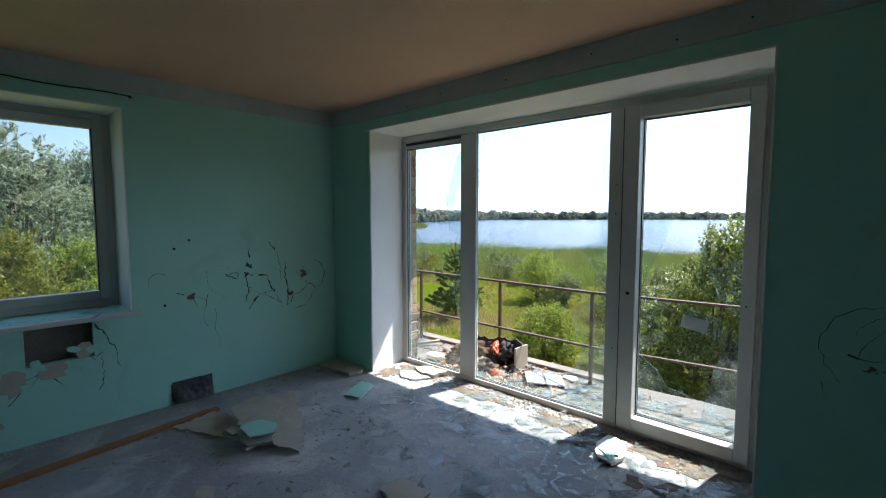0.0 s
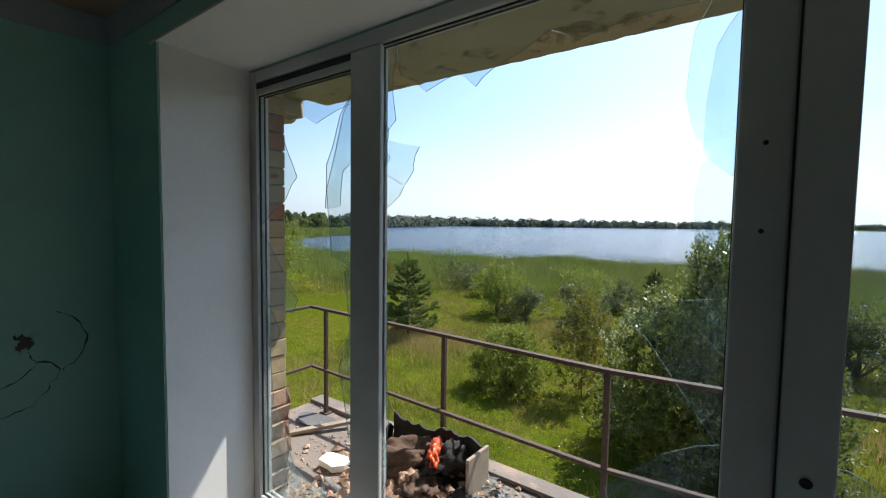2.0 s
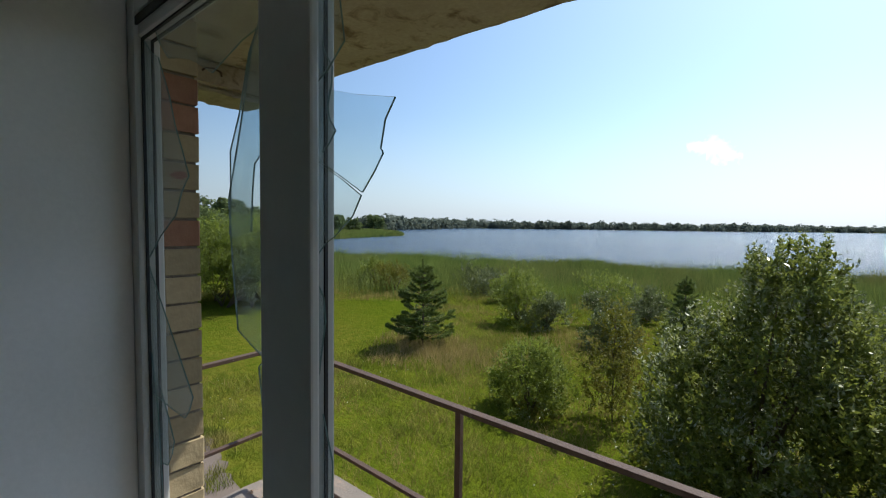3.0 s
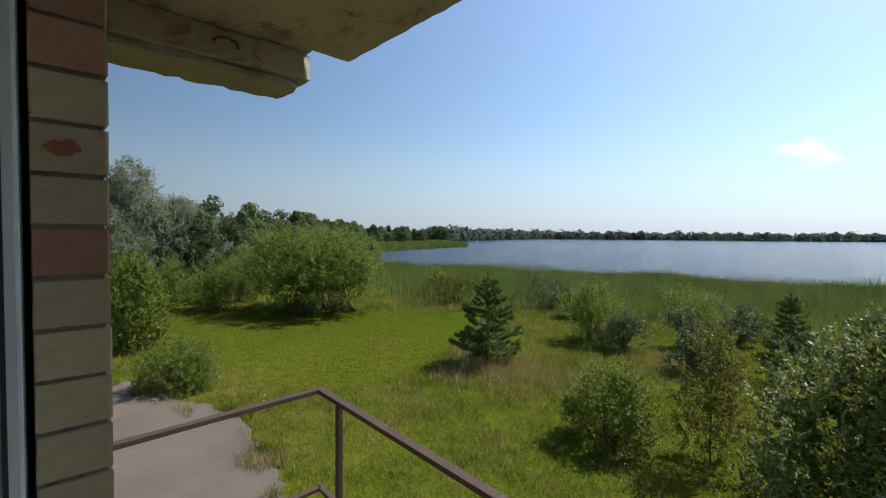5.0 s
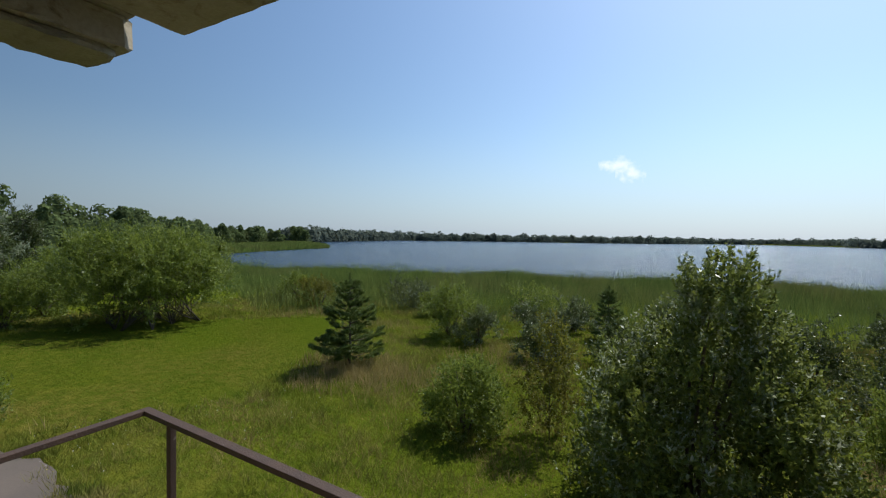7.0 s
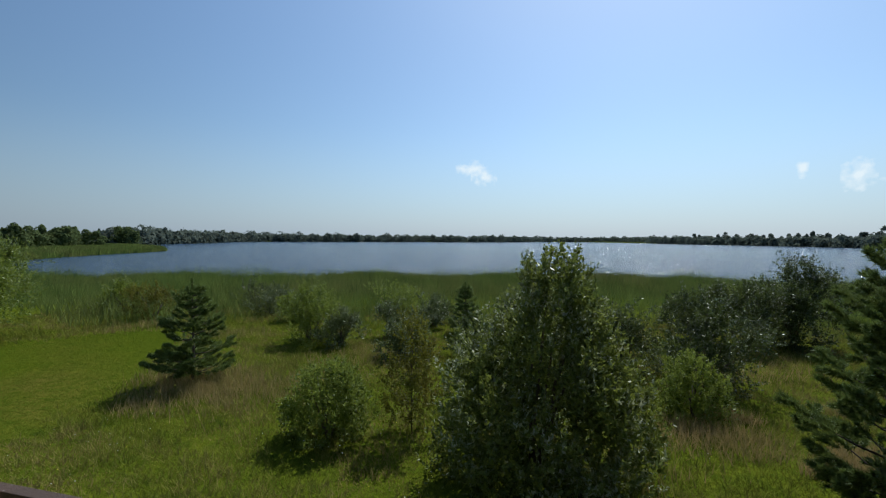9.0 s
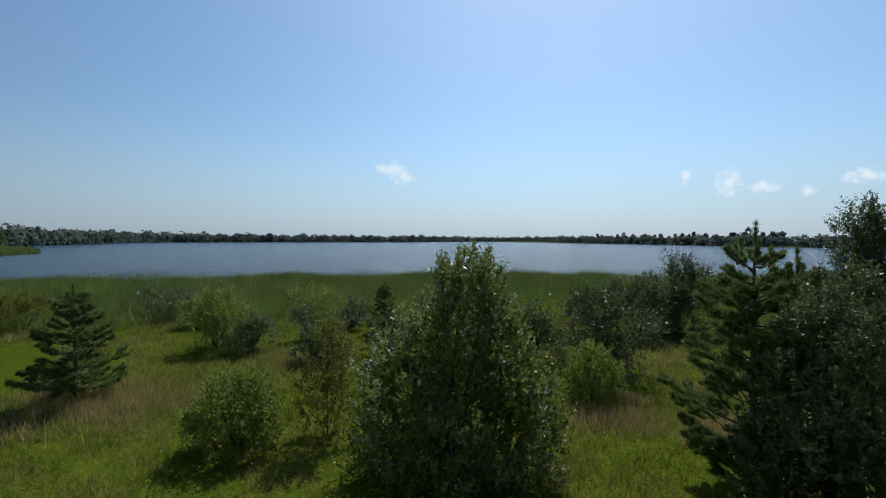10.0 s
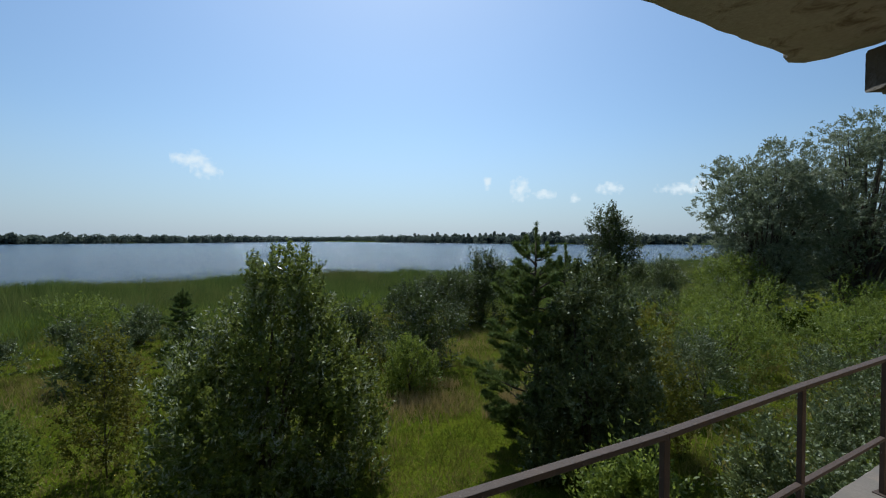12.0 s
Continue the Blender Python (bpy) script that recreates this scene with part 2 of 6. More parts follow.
def edge_material():
    """Fractured glass edges: dark green in the shade, bright where the sun strikes through."""
    m, n, l, b = nodes_of("glass_edge")
    b.inputs["Base Color"].default_value = (0.035, 0.075, 0.07, 1)
    b.inputs["Roughness"].default_value = 0.06
    tr = n.new("ShaderNodeBsdfTranslucent")
    tr.inputs["Color"].default_value = (0.55, 0.72, 0.70, 1)
    mx = n.new("ShaderNodeMixShader")
    mx.inputs[0].default_value = 0.22
    l.new(b.outputs[0], mx.inputs[1])
    l.new(tr.outputs[0], mx.inputs[2])
    l.new(mx.outputs[0], n["Material Output"].inputs["Surface"])
    return m


M_GEDGE = edge_material()


def shard_material():
    m, n, l, b = nodes_of("dusty_glass_shard")
    geo = n.new("ShaderNodeNewGeometry")
    c = mixc(n, l, geo.outputs["Random Per Island"], (0.12, 0.145, 0.140), (0.36, 0.39, 0.38))
    c = mixc(n, l, noise_fac(n, l, 30.0, 5, lo=0.45, hi=0.8), c, (0.40, 0.37, 0.33))
    l.new(c, b.inputs["Base Color"])
    b.inputs["Roughness"].default_value = 0.12
    tr = n.new("ShaderNodeBsdfTransparent")
    tr.inputs["Color"].default_value = (0.90, 0.95, 0.94, 1)
    mx = n.new("ShaderNodeMixShader")
    mx.inputs[0].default_value = 0.60
    l.new(b.outputs[0], mx.inputs[1])
    l.new(tr.outputs[0], mx.inputs[2])
    l.new(mx.outputs[0], n["Material Output"].inputs["Surface"])
    return m


M_SHARD = shard_material()
M_SPACER = surface("grey_metal_spacer", (0.42, 0.44, 0.43), (0.32, 0.34, 0.33), 12, 0.4, metal=0.3, bump=0.1)
M_ROOF = surface("roof_felt", (0.10, 0.10, 0.10), (0.14, 0.135, 0.13), 2, 0.9)

M_LEAF_POP = foliage("silver_poplar_leaves", (0.028, 0.042, 0.007), (0.240, 0.288, 0.056), (0.13, 0.165, 0.038), 0.38, 0.36, 0.5, 0.28, (0.12, (0.37, 0.39, 0.29)))
M_LEAF_WIL = foliage("willow_leaves", (0.036, 0.062, 0.008), (0.270, 0.335, 0.056), (0.150, 0.195, 0.038), 0.42, 0.42, 0.35, 0.2, (0.06, (0.24, 0.28, 0.14)))
M_LEAF_SIL = foliage("silver_willow_leaves", (0.045, 0.062, 0.020), (0.215, 0.255, 0.095), (0.10, 0.125, 0.045), 0.45, 0.2, 0.22, 0.3, (0.10, (0.28, 0.31, 0.21)))
M_LEAF_DARK = foliage("dark_leaves", (0.018, 0.028, 0.007), (0.125, 0.165, 0.042), (0.070, 0.082, 0.032), 0.38, 0.28, 0.4, 0.3, (0.06, (0.24, 0.25, 0.20)))
M_LEAF_YEL = foliage("yellow_green_leaves", (0.045, 0.052, 0.006), (0.221, 0.227, 0.031), (0.13, 0.11, 0.025), 0.5, 0.42, 0.5)
M_LEAF_SILD = foliage("grey_willow_leaves", (0.085, 0.108, 0.056), (0.300, 0.330, 0.215), (0.165, 0.195, 0.110), 0.5, 0.38, 0.22, 0.2, (0.12, (0.38, 0.40, 0.31)), clump_scale=0.9)
M_PINE = foliage("pine_needles", (0.048, 0.078, 0.020), (0.225, 0.290, 0.080), (0.130, 0.178, 0.046), 0.5, 0.20, 0.6, 0.2)
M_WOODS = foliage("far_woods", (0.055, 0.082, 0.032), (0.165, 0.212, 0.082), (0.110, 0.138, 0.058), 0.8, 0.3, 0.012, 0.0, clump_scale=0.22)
# paler, greyer copy of the woods: distance haze is put into the leaf colour
M_WOODS_FAR = foliage("haze_tinted_far_woods", (0.090, 0.112, 0.092), (0.155, 0.180, 0.145), (0.120, 0.140, 0.110), 0.8, 0.3, 0.012, 0.0, clump_scale=0.05)
M_REED = foliage("reeds", (0.058, 0.104, 0.024), (0.215, 0.280, 0.070), (0.175, 0.182, 0.062), 0.8, 0.25, 0.09, 0.0, None, (0.050, 0.088, 0.020), 0.6, 0.6, 0.55)
M_GRASS = foliage("tall_grass", (0.052, 0.072, 0.010), (0.225, 0.235, 0.042), (0.250, 0.195, 0.075), 0.9, 0.25, 0.3, 0.0, None, (0.060, 0.100, 0.013), 0.6, 0.4, 1.3)
M_LAWN = foliage("mown_grass", (0.040, 0.070, 0.006), (0.094, 0.148, 0.015), (0.108, 0.118, 0.018), 0.9, 0.2, 0.16, 0.0, None, (0.062, 0.108, 0.008), 0.8)
M_STRAW = foliage("dry_grass", (0.26, 0.20, 0.080), (0.34, 0.27, 0.115), (0.24, 0.20, 0.07), 0.9, 0.3, 0.3, 0.0, None, None, 0.5)


def ground_material():
    m, n, l, b = nodes_of("meadow_soil")
    a = mixc(n, l, noise_fac(n, l, 0.09, 6), (0.080, 0.104, 0.008), (0.115, 0.126, 0.012))
    a = mixc(n, l, noise_fac(n, l, 0.05, 6, lo=0.52, hi=0.70), a, (0.140, 0.108, 0.026))
    a = mixc(n, l, noise_fac(n, l, 3.0, 4, lo=0.35, hi=0.75), a, (0.052, 0.076, 0.006))
    l.new(a, b.inputs["Base Color"])
    b.inputs["Roughness"].default_value = 0.9
    b.inputs["Specular IOR Level"].default_value = 0.0
    bp = n.new("ShaderNodeBump")
    bp.inputs["Strength"].default_value = 0.8
    bp.inputs["Distance"].default_value = 0.12
    l.new(noise_fac(n, l, 6.0, 6, lo=0, hi=1), bp.inputs["Height"])
    l.new(bp.outputs[0], b.inputs["Normal"])
    return m


def water_material():
    m, n, l, b = nodes_of("lake_water")
    c = mixc(n, l, noise_fac(n, l, 0.012, 4), (0.022, 0.045, 0.085), (0.034, 0.062, 0.105))
    l.new(c, b.inputs["Base Color"])
    b.inputs["Roughness"].default_value = 0.16
    b.inputs["IOR"].default_value = 1.33
    b.inputs["Specular IOR Level"].default_value = 0.4
    tc = n.new("ShaderNodeTexCoord")
    mp = n.new("ShaderNodeMapping")
    mp.inputs["Scale"].default_value = (0.35, 1.0, 1.0)
    l.new(tc.outputs["Object"], mp.inputs["Vector"])
    t = n.new("ShaderNodeTexNoise")
    t.inputs["Scale"].default_value = 0.9
    t.inputs["Detail"].default_value = 6
    l.new(mp.outputs[0], t.inputs["Vector"])
    bp = n.new("ShaderNodeBump")
    bp.inputs["Strength"].default_value = 0.9
    bp.inputs["Distance"].default_value = 2.2
    l.new(t.outputs["Fac"], bp.inputs["Height"])
    l.new(bp.outputs[0], b.inputs["Normal"])
    return m


M_FLOWER = plain("white_petals", (0.75, 0.75, 0.70), 0.7)
M_FLOWER_Y = plain("yellow_petals", (0.75, 0.58, 0.05), 0.7)
M_GROUND = ground_material()
M_WATER = water_material()


# ---- building helpers ----
def part(name, bm, material, parent=None, label="", smooth=False):
    me = bpy.data.meshes.new(name)
    bm.to_mesh(me)
    bm.free()
    for mt in (material if isinstance(material, (list, tuple)) else [material]):
        me.materials.append(mt)
    if smooth:
        me.polygons.foreach_set("use_smooth", [True] * len(me.polygons))
    ob = new(name, me)
    if parent is not None:
        ob.parent = parent
    if label:
        ob["label"] = label
    return ob


def empty(name, m=None, label="", category="", group="", kind=""):
    ob = new(name)
    if m is not None:
        ob.matrix_basis = m
    return tagged(ob, label, category, group, kind)


def box(bm, x0, x1, y0, y1, z0, z1, bevel=0.0, m=None):
    r = bmesh.ops.create_cube(bm, size=1.0)
    vs = r["verts"]
    for v in vs:
        v.co = Vector((x0 + (v.co.x + 0.5) * (x1 - x0), y0 + (v.co.y + 0.5) * (y1 - y0), z0 + (v.co.z + 0.5) * (z1 - z0)))
        if m is not None:
            v.co = m @ v.co
    if bevel:
        es = list({e for v in vs for e in v.link_edges})
        bmesh.ops.bevel(bm, geom=es, offset=bevel, segments=2, affect='EDGES', profile=0.6)
    return bm


def boxed(*a, **k):
    return box(bmesh.new(), *a, **k)


def prism(bm, pts, h, m=None, jitter=0.0, mat_side=None):
    """A flat piece with the outline pts (x, y), h thick, standing on z = 0 before m."""
    low = [bm.verts.new((x, y, 0)) for x, y in pts]
    top = [bm.verts.new((x + random.uniform(-jitter, jitter), y + random.uniform(-jitter, jitter), h + random.uniform(-jitter, jitter) * 0.3)) for x, y in pts]
    if m is not None:
        for v in low + top:
            v.co = m @ v.co
    bm.faces.new(low[::-1])
    bm.faces.new(top)
    k = len(pts)
    for i in range(k):
        f = bm.faces.new((low[i], low[(i + 1) % k], top[(i + 1) % k], top[i]))
        if mat_side is not None:
            f.material_index = mat_side
    return bm


def ragged(w, d, n=9, rough=0.25, rng=random):
    """The outline of a broken plate about w by d: straight sides, snapped corners."""
    ring = []
    per = max(2, n // 4)
    for (x0, y0), (x1, y1) in (((-1, -1), (1, -1)), ((1, -1), (1, 1)), ((1, 1), (-1, 1)), ((-1, 1), (-1, -1))):
        for i in range(per):
            f = (i + rng.uniform(0.15, 0.85)) / per
            cut = 1 - abs(rng.gauss(0, rough * 0.55))
            ring.append(((x0 + (x1 - x0) * f) * w / 2 * cut, (y0 + (y1 - y0) * f) * d / 2 * cut))
    return ring


def tube(bm, pts, radii, sides=6):
    """A tapered round limb along pts."""
    rings = []
    for i, p in enumerate(pts):
        a = Vector(pts[min(i + 1, len(pts) - 1)]) - Vector(pts[max(i - 1, 0)])
        q = a.to_track_quat('Z', 'Y') if a.length > 1e-6 else Vector((0, 0, 1)).to_track_quat('Z', 'Y')
        rings.append([bm.verts.new(Vector(p) + q @ Vector((radii[i] * math.cos(2 * math.pi * k / sides), radii[i] * math.sin(2 * math.pi * k / sides), 0))) for k in range(sides)])
    for r0, r1 in zip(rings, rings[1:]):
        for k in range(sides):
            bm.faces.new((r0[k], r0[(k + 1) % sides], r1[(k + 1) % sides], r1[k]))
    if sides > 2:
        bm.faces.new(rings[0][::-1])
        bm.faces.new(rings[-1])
    return bm


def poly_mesh(name, verts, per, material, parent=None):
    """One mesh of many loose polygons with `per` corners each; verts is (N * per, 3)."""
    verts = np.ascontiguousarray(verts, dtype=np.float32).reshape(-1, 3)
    nv = len(verts)
    nf = nv // per
    me = bpy.data.meshes.new(name)
    me.vertices.add(nv)
    me.vertices.foreach_set("co", verts.ravel())
    me.loops.add(nv)
    me.loops.foreach_set("vertex_index", np.arange(nv, dtype=np.int32))
    me.polygons.add(nf)
    me.polygons.foreach_set("loop_start", np.arange(0, nv, per, dtype=np.int32))
    me.update(calc_edges=True)
    me.materials.append(material)
    ob = new(name, me)
    if parent is not None:
        ob.parent = parent
    return ob


def unit(v):
    return v / np.maximum(np.linalg.norm(v, axis=-1, keepdims=True), 1e-9)


def leaf_quads(p, d, length, width, rng, face=None, loose=0.85, corners=4):
    """Leaf blades at p along d, turned towards face: rhombs, or slim triangles with three corners."""
    n = len(p)
    side = unit(np.cross(d, rng.normal(size=(n, 3)) if face is None else face + rng.normal(size=(n, 3)) * loose))
    L = (length * rng.uniform(0.7, 1.25, n))[:, None]
    W = (width * rng.uniform(0.7, 1.25, n))[:, None]
    if corners == 3:
        q = np.stack([p + side * W / 2, p + d * L, p - side * W / 2], 1)
    else:
        q = np.stack([p, p + d * L * 0.45 + side * W / 2, p + d * L, p + d * L * 0.45 - side * W / 2], 1)
    return q.reshape(-1, 3)


def land_z(x, y):
    """Height of the meadow, falling gently to the lake."""
    x, y = np.asarray(x, float), np.asarray(y, float)
    return np.maximum(-3.4 - 0.014 * np.maximum(y, 0), -4.7)


# ---- the room ----
RX, RY, RH = 6.4, -4.6, 2.70            # right wall, back wall, ceiling height
OX0, OX1, OZ = 0.65, 3.86, 2.45         # balcony opening
FACE, OUT = 0.56, 0.685                 # back of the brick skin, outer face of the wall


def wall_with_holes(name, axis, u0, u1, z0, z1, holes, near, far, material, label):
    """A wall in the plane of u and z; holes are (u0, u1, z0, z1, depth), depth None going through. near is the room's face."""
    us = sorted({u0, u1, *[h[0] for h in holes], *[h[1] for h in holes]})
    zs = sorted({z0, z1, *[h[2] for h in holes], *[h[3] for h in holes]})
    bm = bmesh.new()
    for a, b in zip(us, us[1:]):
        for c, d in zip(zs, zs[1:]):
            n0 = near
            skip = False
            for h in holes:
                if h[0] <= a and b <= h[1] and h[2] <= c and d <= h[3]:
                    if h[4] is None:
                        skip = True
                    else:
                        n0 = near + (h[4] if far > near else -h[4])
            if skip:
                continue
            lo, hi = min(n0, far), max(n0, far)
            if axis == 'x':
                box(bm, lo, hi, a, b, c, d)
            else:
                box(bm, a, b, lo, hi, c, d)
    bmesh.ops.remove_doubles(bm, verts=bm.verts, dist=1e-5)
    # drop the inner faces shared by neighbouring blocks
    bm.verts.index_update()
    seen = {}
    for f in bm.faces:
        seen.setdefault(tuple(sorted(v.index for v in f.verts)), []).append(f)
    for fs in seen.values():
        if len(fs) > 1:
            for f in fs:
                bm.faces.remove(f)
    ob = part(name, bm, material)
    return tagged(ob, label, "wall", kind="structure")


floor = part("floor", boxed(-0.02, RX, RY, FACE, -0.2, 0.0), M_FLOOR)
tagged(floor, "dusty grey concrete floor strewn with plaster and glass", "floor", kind="structure")
ceiling = part("ceiling", boxed(-0.5, RX + 0.3, RY - 0.3, FACE - 0.003, RH, RH + 0.2), M_CEIL)
tagged(ceiling, "ochre brown painted ceiling", "ceiling", kind="structure")
WY0, WY1, WZ0, WZ1 = -3.22, -1.89, 0.86, 2.43      # side window opening
wall_west = wall_with_holes("wall_west", 'x', RY - 0.3, FACE - 0.004, -0.2, RH, [(WY0, WY1, WZ0, WZ1, None), (-2.52, -2.14, 0.55, 0.815, 0.07),
                            (-1.64, -1.31, 0.0, 0.18, 0.09)], 0.0, -0.5, M_GREEN, "mint green painted wall with cracked broken plaster")
wall_north = wall_with_holes("wall_north", 'y', 0.003, RX + 0.3, -0.2, RH, [(OX0 - 0.1, OX1, -0.2, OZ, None)], 0.0, FACE - 0.008, M_GREEN,
                             "mint green painted wall round a wide balcony window")
wall_east = part("wall_east", boxed(RX, RX + 0.3, RY - 0.3, -0.003, -0.2, RH), M_GREEN)
tagged(wall_east, "plain mint green painted wall", "wall", kind="structure")
wall_south = part("wall_south", boxed(0.003, RX - 0.003, RY - 0.3, RY, -0.2, RH), M_GREEN)
tagged(wall_south, "plain mint green painted wall", "wall", kind="structure")

# grey painted band under the ceiling
bm = bmesh.new()
box(bm, 0.001, 0.012, RY + 0.001, -0.013, 2.555, RH - 0.001)
box(bm, 0.001, RX - 0.001, -0.012, -0.001, 2.545, RH - 0.001)
trim = part("trim", bm, M_BAND)
tagged(trim, "pale grey painted band below the ceiling", "cornice", kind="structure")

# white reveals of the balcony opening
FY0, FY1 = 0.474, 0.55
FX0, FZ1 = 0.575, 2.445
bm = bmesh.new()
prism(bm, [(OX0 - 0.1, 0.0), (OX0 - 0.022, 0.0), (OX0 - 0.024, 0.018), (FX0 - 0.022, 0.11), (FX0 - 0.022, 0.5), (OX0 - 0.1, 0.5)], OZ + 0.2, pose(0, 0, -0.2))
tagged(part("wall_jamb", bm, M_GREEN), "mint green painted wall edge by the window", "wall", kind="structure")
rev = empty("reveal", label="white plastered window reveal with scuff marks", category="reveal", kind="structure")
bm = bmesh.new()
prism(bm, [(OX0 - 0.016, 0.008), (FX0 + 0.012, 0.472), (FX0 - 0.02, 0.472), (FX0 - 0.02, 0.10), (OX0 - 0.025, 0.008)], OZ)
part("reveal_side", bm, M_WHITE, rev)
part("reveal_side", boxed(OX1 - 0.010, OX1 + 0.002, -0.004, 0.458, 0.0, OZ, 0.003), M_WHITE, rev)
part("reveal_head", boxed(FX0 - 0.018, OX1 - 0.011, -0.004, 0.472, OZ - 0.010, OZ + 0.002, 0.003), M_WHITE, rev)

# ---- balcony window: fixed light, broken middle light, door leaf ----
win = empty("window_1", label="white plastic balcony window with smashed panes", category="window", kind="structure")


def bar(name, x0, x1, z0, z1, y0=FY0, y1=FY1, bev=0.006, mat=M_PVC, parent=None):
    return part(name, boxed(x0, x1, y0, y1, z0, z1, bev), mat, parent or win)


bar("frame_side", FX0, FX0 + 0.07, 0.0, FZ1 - 0.012)
bar("frame_side", OX1 - 0.085, OX1 - 0.012, 0.0, FZ1 - 0.012)
bar("frame_head", FX0 + 0.071, OX1 - 0.086, FZ1 - 0.075, FZ1 - 0.012)
bar("frame_sill", FX0 + 0.071, OX1 - 0.086, 0.0, 0.05)
mull = bar("mullion", 1.41, 1.57, 0.051, FZ1 - 0.076, FY0 + 0.022, FY1)
bar("mullion_cover", 1.411, 1.596, 0.053, FZ1 - 0.078, FY0, FY0 + 0.0215, parent=mull)
mull = bar("mullion", 2.852, 2.962, 0.051, FZ1 - 0.076, FY0 - 0.03, FY1)
# head trickle box over the narrow light
bar("blind_box", FX0 + 0.072, 1.409, FZ1 - 0.14, FZ1 - 0.077, FY0 + 0.01, FY1 - 0.01)
part("vent_slot", boxed(FX0 + 0.074, 1.407, FY0 + 0.003, FY0 + 0.0095, FZ1 - 0.106, FZ1 - 0.080), M_GASKET, win, "dark slot over the narrow pane")
leaf = bar("door_leaf", 2.964, 3.072, 0.052, FZ1 - 0.08, FY0 - 0.06, FY1 - 0.01)
bar("leaf_stile", 3.70, 3.776, 0.052, FZ1 - 0.08, FY0 - 0.06, FY1 - 0.01, parent=leaf)
bar("leaf_rail", 3.073, 3.699, 0.052, 0.14, FY0 - 0.06, FY1 - 0.01, parent=leaf)
bar("leaf_rail", 3.073, 3.699, FZ1 - 0.165, FZ1 - 0.08, FY0 - 0.06, FY1 - 0.01, parent=leaf)
part("gasket", boxed(2.961, 2.966, FY0 - 0.0615, FY0 - 0.031, 0.06, FZ1 - 0.09), M_GASKET, win)
bm = bmesh.new()
tube(bm, [(3.02, FY0 - 0.06, 1.05), (3.02, FY0 - 0.064, 1.05)], [0.013, 0.011], 10)
part("handle_socket", bm, M_GASKET, leaf)
LIGHTS = [(FX0 + 0.07, 1.41, 0.05, FZ1 - 0.14), (1.57, 2.852, 0.05, FZ1 - 0.075), (3.072, 3.70, 0.14, FZ1 - 0.165)]
for x0, x1, z0, z1 in LIGHTS:
    g = 0.006
    bm = bmesh.new()
    for ya, yb in ((0.494, 0.5015), (0.5215, 0.529)):
        box(bm, x0, x0 + g, ya, yb, z0, z1)
        box(bm, x1 - g, x1, ya, yb, z0, z1)
        box(bm, x0 + g, x1 - g, ya, yb, z1 - g, z1)
        box(bm, x0 + g, x1 - g, ya, yb, z0, z0 + g)
    part("gasket", bm, M_GASKET, win)
    bm = bmesh.new()
    box(bm, x0, x0 + 0.004, 0.503, 0.520, z0 + g, z1 - g)
    box(bm, x1 - 0.004, x1, 0.503, 0.520, z0 + g, z1 - g)
    part("glass_spacer", bm, M_SPACER, win)
for x, z in ((2.91, 1.62), (2.91, 1.83), (2.91, 0.62), (3.73, 1.05), (3.81, 1.32)):
    y_ = FY0 - (0.03 if x < 3 else 0.06 if x < 3.78 else 0.0)
    bm = bmesh.new()
    tube(bm, [(x, y_, z), (x, y_ - 0.003, z)], [0.006, 0.005], 8)
    part("screw_cap", bm, M_GASKET, win)


def pane_piece(pts, y, parent=win):
    """A left-over piece of glass with the outline pts (x, z)."""
    bm = bmesh.new()
    prism(bm, pts, 0.004, pose(0, y, 0, 90, 0, 0), mat_side=1)
    ob = part("pane", bm, [M_GLASS, M_GEDGE], parent)
    ob.visible_shadow = False
    return ob


rs = random.Random(11)


def jag(a, b, n, amp):
    """Points from a to b (not included) along a jagged edge."""
    out = []
    for i in range(1, n):
        f = i / n + rs.uniform(-0.25, 0.25) / n
        k = rs.uniform(-amp, amp)
        dx, dz = b[0] - a[0], b[1] - a[1]
        ln = math.hypot(dx, dz) or 1
        out.append((a[0] + dx * f - dz / ln * k, a[1] + dz * f + dx / ln * k))
    return out


def edge_piece(y, corners, n=4, amp=0.02):
    """Glass held by the frame along the first side, broken along the others."""
    pts = [corners[0], corners[1]]
    ring = corners[1:] + corners[:1]
    for a, b in zip(ring, ring[1:]):
        pts += jag(a, b, n, amp) + ([b] if b != corners[0] else [])
    pane_piece(pts, y)


